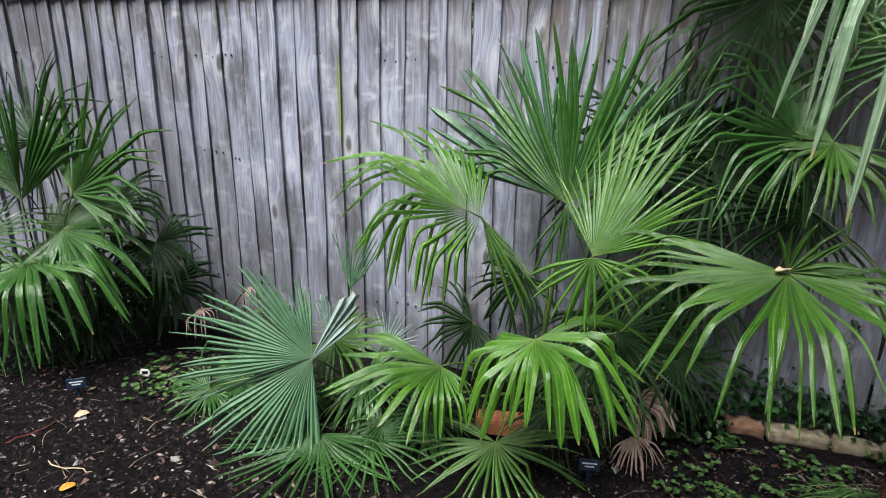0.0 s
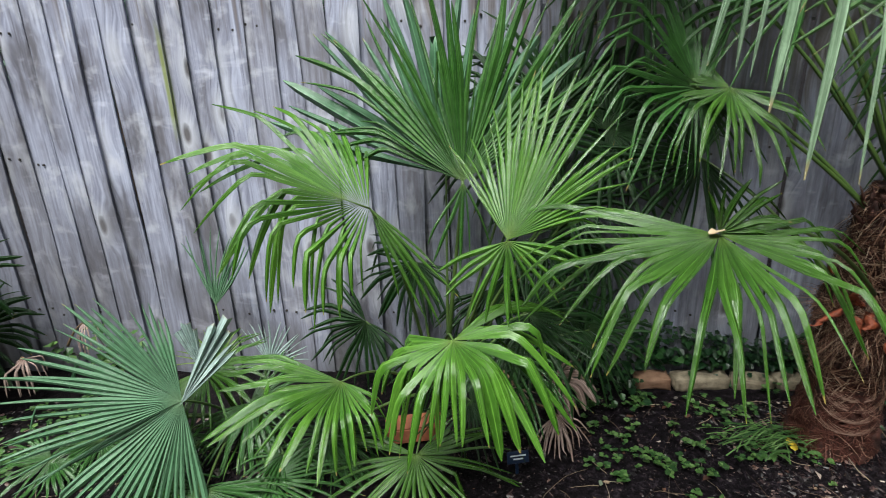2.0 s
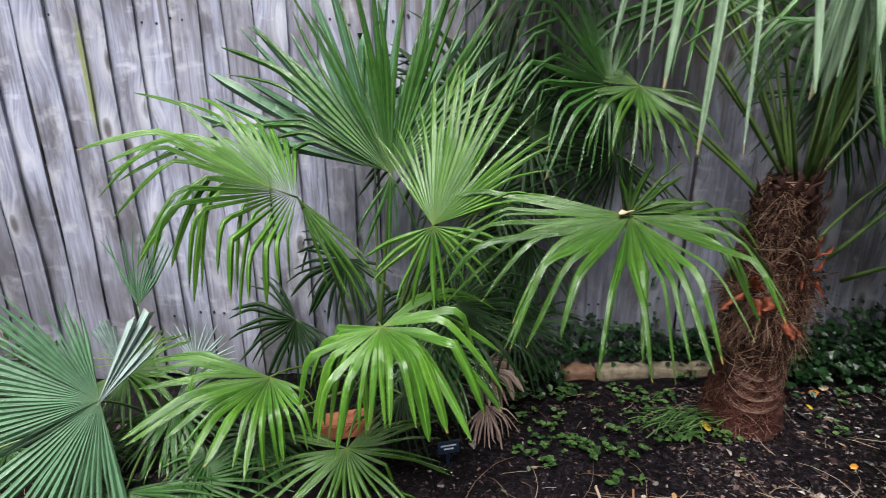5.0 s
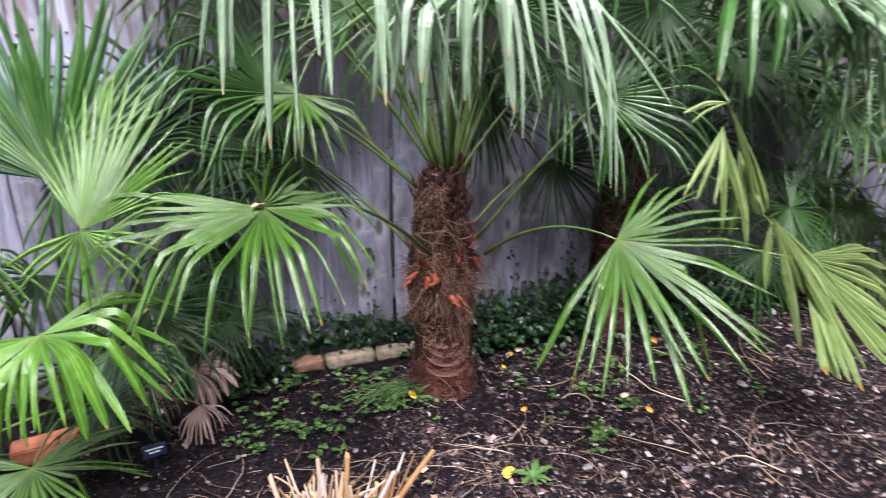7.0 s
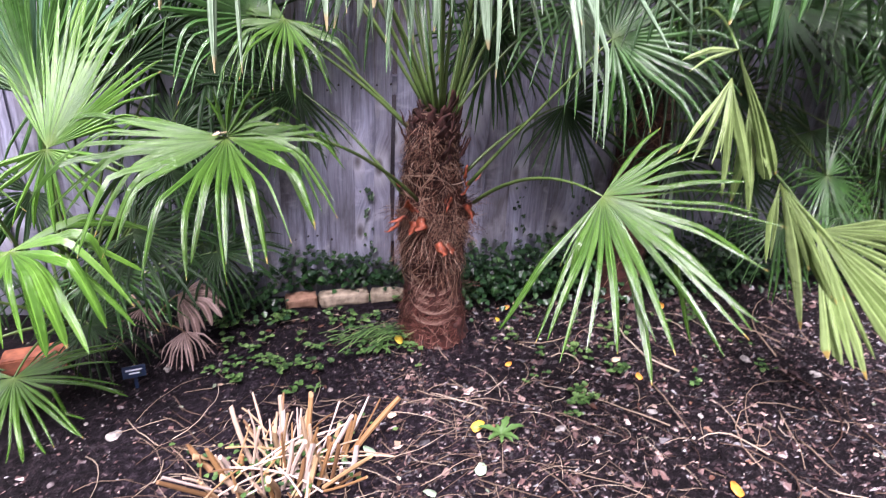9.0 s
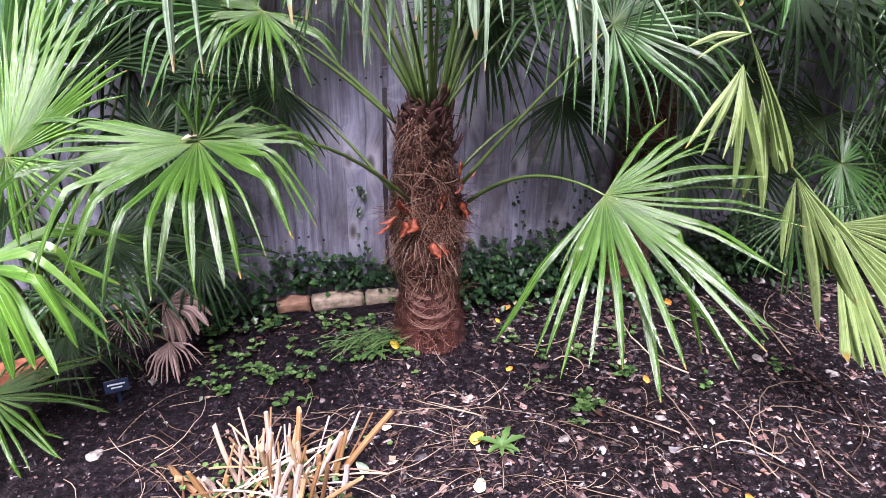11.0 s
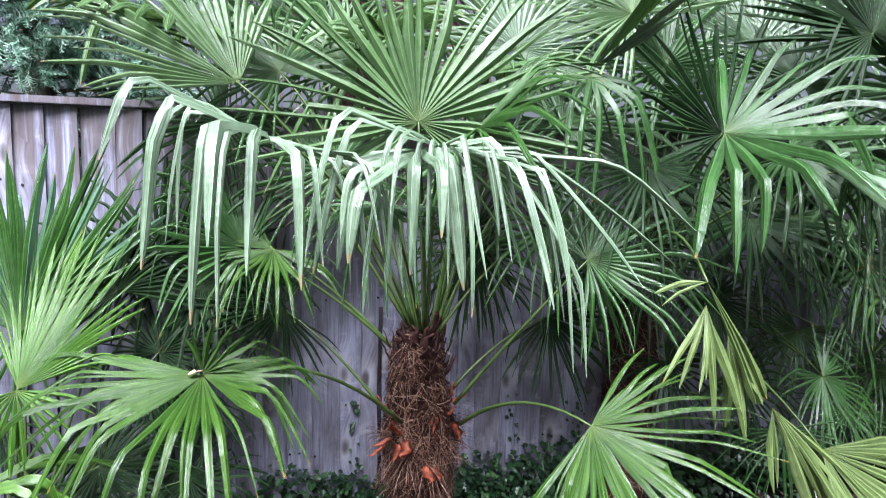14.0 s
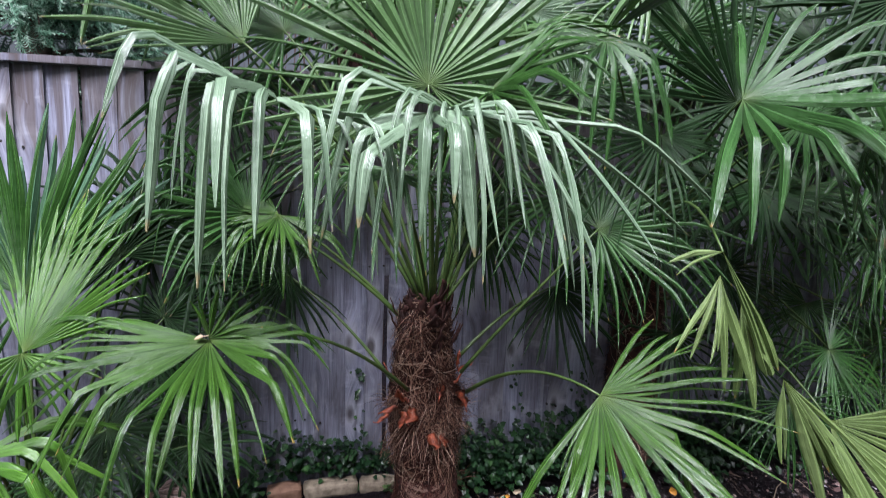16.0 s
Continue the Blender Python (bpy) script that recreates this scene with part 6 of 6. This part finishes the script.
def grass_heap():
    rng = np.random.default_rng(61)
    blades = []
    for _ in range(75):
        a = rng.normal(0.15, 0.35) + (math.pi if rng.random() < 0.3 else 0)
        c = np.array((rng.normal(0.98, 0.06), rng.normal(2.22, 0.03), 0.012 + rng.uniform(0, 0.035)))
        l, w = rng.uniform(0.08, 0.20), rng.uniform(0.0015, 0.0035)
        side = np.array((-math.sin(a), math.cos(a), 0.2)) * w
        v = []
        for k in range(5):
            p = c + np.array((math.cos(a), math.sin(a), 0)) * l * (k / 4 - 0.5) + np.array((0, 0, 0.02 * math.sin(k / 4 * math.pi)))
            v.extend((p - side * (1 - k / 5), p + side * (1 - k / 5)))
        blades.append((v, [(2 * k, 2 * k + 1, 2 * k + 3, 2 * k + 2) for k in range(4)]))
    v, f = gather(blades)
    tagged(new("grass_tuft", shape("grass_tuft", v, f, WEED)), "flattened tuft of pale green grass by the trunk", "grass", kind="stuff")


grass_heap()


# ---- the clump of cut stems ----
def stem_clump():
    rng = np.random.default_rng(71)
    clump = thing("cut_stem_clump", (0.61, 1.53, 0.0), "clump of dry straw-coloured stems cut short", "plant stubble")
    for i in range(82):
        a, r = rng.uniform(0, 2 * math.pi), 0.25 * math.sqrt(rng.uniform(0, 1))
        foot = np.array((0.61 + math.cos(a) * r, 1.52 + math.sin(a) * r * 0.6, -0.005))
        lean = rng.uniform(-0.15, 0.75) * (0.4 + r / 0.25)
        h = rng.uniform(0.07, 0.23) * (1.12 - 1.3 * r)
        top = foot + np.array((math.cos(a) * lean * h * 1.3 + rng.normal(0, 0.025), math.sin(a) * lean * h + rng.normal(0, 0.02), h))
        w = rng.choice((rng.uniform(0.003, 0.005), rng.uniform(0.0060, 0.0095)))
        v, f = tube(bezier(foot, (foot + top) / 2 + rng.normal(0, 0.006, 3), top, 5), [w * 1.1, w, w, w, w * rng.uniform(0.75, 1.05)], 7)
        cut = rng.normal(0, 0.8, 2)
        for k in range(7):
            q = v[28 + k] - top
            v[28 + k] = v[28 + k] + np.array((0, 0, q[0] * cut[0] + q[1] * cut[1]))
        part("stem", local(clump, shape("stem", v, f, STUB)), clump)
    for i in range(40):
        a = rng.uniform(0, 2 * math.pi)
        foot = np.array((0.61 + rng.normal(0, 0.09), 1.52 + rng.normal(0, 0.06), 0.02 + rng.uniform(0, 0.05)))
        end = foot + np.array((math.cos(a) * 0.18, math.sin(a) * 0.14, rng.uniform(-0.01, 0.04)))
        end[2] = max(end[2], 0.012)
        v, f = tube(bezier(foot, (foot + end) / 2 + (0, 0, 0.02), end, 5), [0.003] * 5, 5)
        part("fallen_stem", local(clump, shape("fallen_stem", v, f, STUB)), clump)
    rngl = np.random.default_rng(72)
    leaves = [leaflet(np.array((0.61 + rngl.normal(0, 0.12), 1.53 + rngl.normal(0, 0.07), rngl.uniform(0.01, 0.06))), (rngl.normal(), rngl.normal(), 0.2), (0, 0, 1), 0.022) for _ in range(110)]
    v, f = gather(leaves)
    part("shoot_tuft", local(clump, shape("shoot_tuft", v, f, WEED)), clump, "small green shoots", "stuff")


stem_clump()


# ---- plant labels ----
def plant_tag(x, y, turn, label):
    tag = tagged(new("plant_label"), label, "plant label", "plant labels")
    tag.matrix_basis = pose(x, y, soil_height(x, y), 0, 0, turn)

    def piece(name, size, place, tilt, material, parent):
        bm = bmesh.new()
        bmesh.ops.create_cube(bm, size=1.0, matrix=Matrix.Diagonal((*size, 1)))
        bmesh.ops.bevel(bm, geom=bm.edges[:], offset=min(size) * 0.3, segments=1, affect="EDGES")
        bm.transform(pose(*place, tilt))
        me = bpy.data.meshes.new(name)
        bm.to_mesh(me)
        bm.free()
        me.materials.append(material)
        return part(name, me, parent)

    piece("stake", (0.012, 0.003, 0.11), (0, 0.012, 0.03), -12, TAG, tag)
    plate = piece("plate", (0.078, 0.004, 0.046), (0, 0.0, 0.075), -12, TAG, tag)
    for k, w in enumerate((0.056, 0.036)):
        piece("print_bar", (w, 0.0012, 0.0055), (0, -0.0022 + k * -0.0025, 0.083 - k * 0.012), -12, INK, plate)


plant_tag(0.075, 2.06, 12, "small dark blue plant label with pale print")
plant_tag(2.24, 2.45, 25, "small blue plant label at the foot of the rear palm")
plant_tag(-2.2, 1.83, 38, "small dark blue plant label in the soil")


# ---- dead leaves, fallen leaves and stones ----
def dead_fan(hub, tip, face, base, label, **kw):
    leaf = thing("dead_palm_leaf", (hub[0], hub[1], 0.0), label, "dead leaf", "dead palm leaves")
    fan(leaf, hub, tip, face, base, material=DRY, stalk=PETIOLE_DRY, thick=0.004, **kw)


dead_fan((0.225, 2.235, 0.115), (0.265, 2.05, 0.05), (0.0, -0.75, 0.7), (0.10, 2.32, 0.12), "dry brown fan leaf lying on the soil", span=125, count=15, fused=0.6, droop=0.6, start=0.3, back=0.8, limp=0.15, wide=0.9)
dead_fan((0.200, 2.340, 0.225), (0.405, 2.215, 0.19), (0.15, -0.75, 0.6), (0.06, 2.38, 0.10), "curled pinkish-grey dead fan by the ivy", span=125, count=10, fused=0.8, droop=0.7, start=0.4, back=0.7, limp=0.2, wide=1.3)
dead_fan((0.07, 2.30, 0.20), (0.04, 2.17, 0.05), (0.0, -0.9, 0.4), (0.0, 2.36, 0.24), "withered brown fan hanging behind a plant label", span=170, count=16, fused=0.3, droop=0.7, back=0.8, limp=0.3)
dead_fan((-1.86, 2.30, 0.30), (-1.80, 2.12, 0.24), (0.1, -0.7, 0.7), (-2.0, 2.42, 0.22), "withered pale brown fan under the dark palm", span=170, count=10, fused=0.2, droop=2.2, start=0.1, back=0.8, limp=0.4, wide=1.3)
dead_fan((-1.66, 2.42, 0.40), (-1.56, 2.28, 0.36), (0.1, -0.8, 0.5), (-1.85, 2.5, 0.25), "thin grey dead fan against the fence", span=120, count=7, fused=0.2, droop=1.8, start=0.15, back=0.8, limp=0.4, wide=1.4)


def small_shrub(x, y):
    """A low leafy seedling with a few thin stems."""
    rng = np.random.default_rng(92)
    plant = thing("small_shrub", (x, y, 0.0), "small leafy green seedling against the fence", "shrub")
    for _ in range(5):
        top = np.array((x + rng.normal(0, 0.09), y + rng.normal(-0.03, 0.05), rng.uniform(0.2, 0.38)))
        way = bezier((x, y, 0.0), (x + rng.normal(0, 0.03), y, 0.15), top, 7)
        v, f = tube(way, np.linspace(0.004, 0.0015, 7), 5)
        stem = part("stem", local(plant, shape("stem", v, f, WOOD_BARK, True)), plant)
        leaves = []
        for _ in range(16):
            c = way[int(rng.integers(2, 7))] + rng.normal(0, 0.02, 3)
            leaves.append(leaflet(c, (rng.normal(), rng.normal() - 0.4, rng.normal(0, 0.4)), (rng.normal(0, 0.3), -0.3, 1), rng.uniform(0.03, 0.06)))
        v, f = gather(leaves)
        part("foliage", local(plant, shape("foliage", v, f, WEED)), stem, "small dull green leaves", "stuff")


small_shrub(-1.62, 2.52)


def fallen_leaf(x, y, size, turn, material, label):
    rng = np.random.default_rng(int(1000 * (x + 5) + 10 * y))
    pts, n = [], 12
    for k in range(n):
        a = 2 * math.pi * k / n
        r = size * (0.9 + rng.normal(0, 0.07))
        pts.append((r * math.cos(a) * 1.15, r * math.sin(a) * 0.72 * (1 - 0.35 * math.cos(a)), size * (0.20 * abs(math.sin(a)) + 0.08 * rng.random())))
    verts = [(0, 0, 0), *pts, *[(p[0], p[1], p[2] - 0.0012) for p in pts], (0, 0, -0.0012)]
    faces = [(0, 1 + k, 1 + (k + 1) % n) for k in range(n)] + [(1 + k, 1 + n + k, 1 + n + (k + 1) % n, 1 + (k + 1) % n) for k in range(n)]
    faces += [(2 * n + 1, 1 + n + (k + 1) % n, 1 + n + k) for k in range(n)]
    ob = new("fallen_leaf", shape("fallen_leaf", verts, faces, material, True))
    ob.matrix_basis = pose(x, y, soil_height(x, y) + 0.012, 12, -8, turn)
    tagged(ob, label, "leaf", "fallen leaves")


RUSSET = simple("fallen_orange_leaf", (0.48, 0.17, 0.02), (0.68, 0.34, 0.05), 0.55, 40, 0.2)
TAN = simple("fallen_pale_leaf", (0.42, 0.30, 0.18), (0.60, 0.48, 0.34), 0.6, 40, 0.2)
GREENISH = simple("fallen_green_leaf", (0.20, 0.32, 0.20), (0.36, 0.46, 0.32), 0.55, 40, 0.2)
for x, y, s, a, m, word in ((1.265, 1.62, 0.027, 30, GOLD, "yellow"), (1.08, 2.235, 0.030, 95, GOLD, "yellow"), (1.985, 1.20, 0.030, 80, RUSSET, "orange"),
                            (1.63, 2.42, 0.022, 10, RUSSET, "orange"), (2.42, 2.35, 0.026, 60, RUSSET, "orange"),
                            (1.56, 2.34, 0.016, 100, GOLD, "yellow"), (1.50, 1.98, 0.016, 20, RUSSET, "orange"), 
                            (1.04, 1.36, 0.022, 150, GREENISH, "pale green"), (1.22, 1.42, 0.026, 60, GREENISH, "pale green"), (0.98, 1.72, 0.016, 10, TAN, "pale tan"),
                            (1.95, 1.92, 0.020, 5, TAN, "pale tan"), (-2.05, 1.72, 0.030, 25, TAN, "pale tan"), (-1.70, 1.35, 0.026, 40, RUSSET, "orange"), (2.0, 1.82, 0.02, 70, RUSSET, "orange"),
                            (1.7, 2.46, 0.02, 15, TAN, "pale tan"), (0.88, 1.57, 0.026, 120, GREENISH, "pale green")):
    fallen_leaf(x, y, s, a, m, word + " fallen leaf lying on dark soil")


def rosette(x, y, n, size, label):
    rng = np.random.default_rng(int(abs(x) * 997))
    plant = thing("weed_plant", (x, y, 0.0), label, "weed", "small weeds")
    for k in range(n):
        a = 2 * math.pi * k / n + rng.normal(0, 0.35)
        l = size * rng.uniform(0.4, 1.15)
        d = np.array((math.cos(a), math.sin(a), 0))
        s = np.array((-math.sin(a), math.cos(a), 0))
        rows = []
        for j in range(7):
            u = j / 6
            w = l * (0.035 + 0.10 * math.sin(u * math.pi * 0.9) + (0.10 * u if j % 2 else 0)) * (1 - 0.7 * u ** 3)
            c = np.array((x, y, soil_height(x, y) + 0.012)) + d * l * u + np.array((0, 0, 0.35 * l * math.sin(u * 2.4) * 0.6))
            rows.extend((c - s * w + (0, 0, w * 0.4), c, c + s * w + (0, 0, w * 0.4)))
        faces = []
        for j in range(6):
            faces += [(3 * j, 3 * j + 1, 3 * j + 4, 3 * j + 3), (3 * j + 1, 3 * j + 2, 3 * j + 5, 3 * j + 4)]
        part("leaf", local(plant, shape("leaf", rows, faces, WEED, True)), plant)


rosette(1.33, 1.56, 15, 0.08, "bright green rosette weed growing in soil")
rosette(1.69, 1.70, 7, 0.05, "small bright green weed in dark soil")
rosette(1.0, 2.18, 8, 0.06, "small green weed beside the trunk")
rosette(0.72, 1.93, 5, 0.04, "tiny green seedling in bare soil")
rosette(-2.25, 1.15, 7, 0.06, "small green weed in dark soil")


def stone(x, y, size, material, seed, label):
    bm = bmesh.new()
    bmesh.ops.create_icosphere(bm, subdivisions=3, radius=size)
    for v in bm.verts:
        k = 0.75 + 0.45 * noise.noise(v.co / size * 1.2 + Vector((seed, 0, 0))) + 0.14 * noise.noise(v.co / size * 3 + Vector((0, seed, 0)))
        v.co = Vector((v.co.x * 1.25 * k, v.co.y * 0.9 * k, v.co.z * 0.55 * k))
    me = bpy.data.meshes.new("stone")
    bm.to_mesh(me)
    bm.free()
    me.materials.append(material)
    me.polygons.foreach_set("use_smooth", [True] * len(me.polygons))
    ob = new("stone", me)
    ob.matrix_basis = pose(x, y, soil_height(x, y) + size * 0.12, 8, 5, seed * 47)
    tagged(ob, label, "stone", "loose stones")


for i, (x, y, s) in enumerate(((0.06, 1.80, 0.028), (0.17, 2.14, 0.020), (1.93, 1.60, 0.020), (1.55, 1.56, 0.022), (1.66, 1.50, 0.018), (2.52, 1.85, 0.022), (2.75, 1.7, 0.025), (-1.46, 1.62, 0.02), (2.1, 1.55, 0.015))):
    stone(x, y, s, STONE, i + 1, "rough grey stone half sunk in soil")


def cable_ring():
    verts, faces = tube([(0.021 * math.cos(a), 0.004 * math.sin(3 * a), 0.021 * math.sin(a)) for a in np.linspace(0, 2 * math.pi, 25)], [0.0055] * 25, 8, False)
    ob = new("plastic_ring", shape("plastic_ring", verts, faces, WHITE, True))
    ob.matrix_basis = pose(-2.0, 2.03, 0.055, 15, 0, 10)
    tagged(ob, "small white plastic ring caught in the weeds", "ring")


cable_ring()


def lying_twig(a, b, r, material, label):
    """A thin crooked stick on the soil."""
    rng = np.random.default_rng(int(abs(a[0]) * 1000))
    pts = []
    for u in np.linspace(0, 1, 9):
        x, y = a[0] + (b[0] - a[0]) * u + rng.normal(0, 0.004), a[1] + (b[1] - a[1]) * u + rng.normal(0, 0.004)
        pts.append(np.array((x, y, soil_height(x, y) + r + 0.005)))
    v, f = tube(pts, np.linspace(r, r * 0.55, 9), 6)
    tagged(new("twig", shape("twig", v, f, material, True)), label, "twig", "twigs by the dark palm")


RED_BARK = simple("red_bark", (0.09, 0.012, 0.012), (0.22, 0.035, 0.03), 0.5, 60, 0.3)
lying_twig((-2.185, 1.472), (-2.122, 1.621), 0.004, RED_BARK, "thin dark red twig lying on soil")
lying_twig((-1.916, 1.435), (-1.705, 1.463), 0.003, TAN, "thin pale twig lying on soil")


def hub_scrap():
    """A pale torn scrap caught on the heart of the drooping fan."""
    rng = np.random.default_rng(81)
    verts = [np.array((0.505 + 0.020 * math.cos(a) * rng.uniform(0.6, 1.2), 1.705 + 0.016 * math.sin(a) * rng.uniform(0.6, 1.2), 1.012 + rng.uniform(0, 0.012))) for a in np.linspace(0, 2 * math.pi, 10)[:-1]]
    verts = [np.array((0.505, 1.705, 1.020)), *verts, *(v - (0, 0, 0.002) for v in verts)]
    faces = [(0, 1 + k, 1 + (k + 1) % 9) for k in range(9)] + [(1 + k, 10 + k, 10 + (k + 1) % 9, 1 + (k + 1) % 9) for k in range(9)]
    part("scrap", local(main_palm, shape("scrap", verts, faces, TAN)), main_palm, "pale torn scrap at the heart of a fan")


hub_scrap()


# ---- plain walls added out of view to close the garden and block low light ----
def unseen_wall(name, size, place):
    bm = bmesh.new()
    bmesh.ops.create_cube(bm, size=1.0, matrix=Matrix.Translation(place) @ Matrix.Diagonal((*size, 1)))
    me = bpy.data.meshes.new(name)
    bm.to_mesh(me)
    bm.free()
    me.materials.append(BRICK)
    tagged(new(name, me), "plain unseen brick wall added to block low light", "wall", kind="structure")


unseen_wall("unseen_wall_south", (8.0, 0.22, 2.2), (-3.0, -3.2, 1.08))
unseen_wall("unseen_wall_southeast", (7.4, 0.25, 2.4), (4.7, -3.2, 1.18))
unseen_wall("unseen_wall_east", (0.25, 5.8, 2.4), (7.0, -0.2, 1.18))
unseen_wall("unseen_wall_west", (0.22, 5.8, 1.9), (-6.9, -0.2, 0.93))
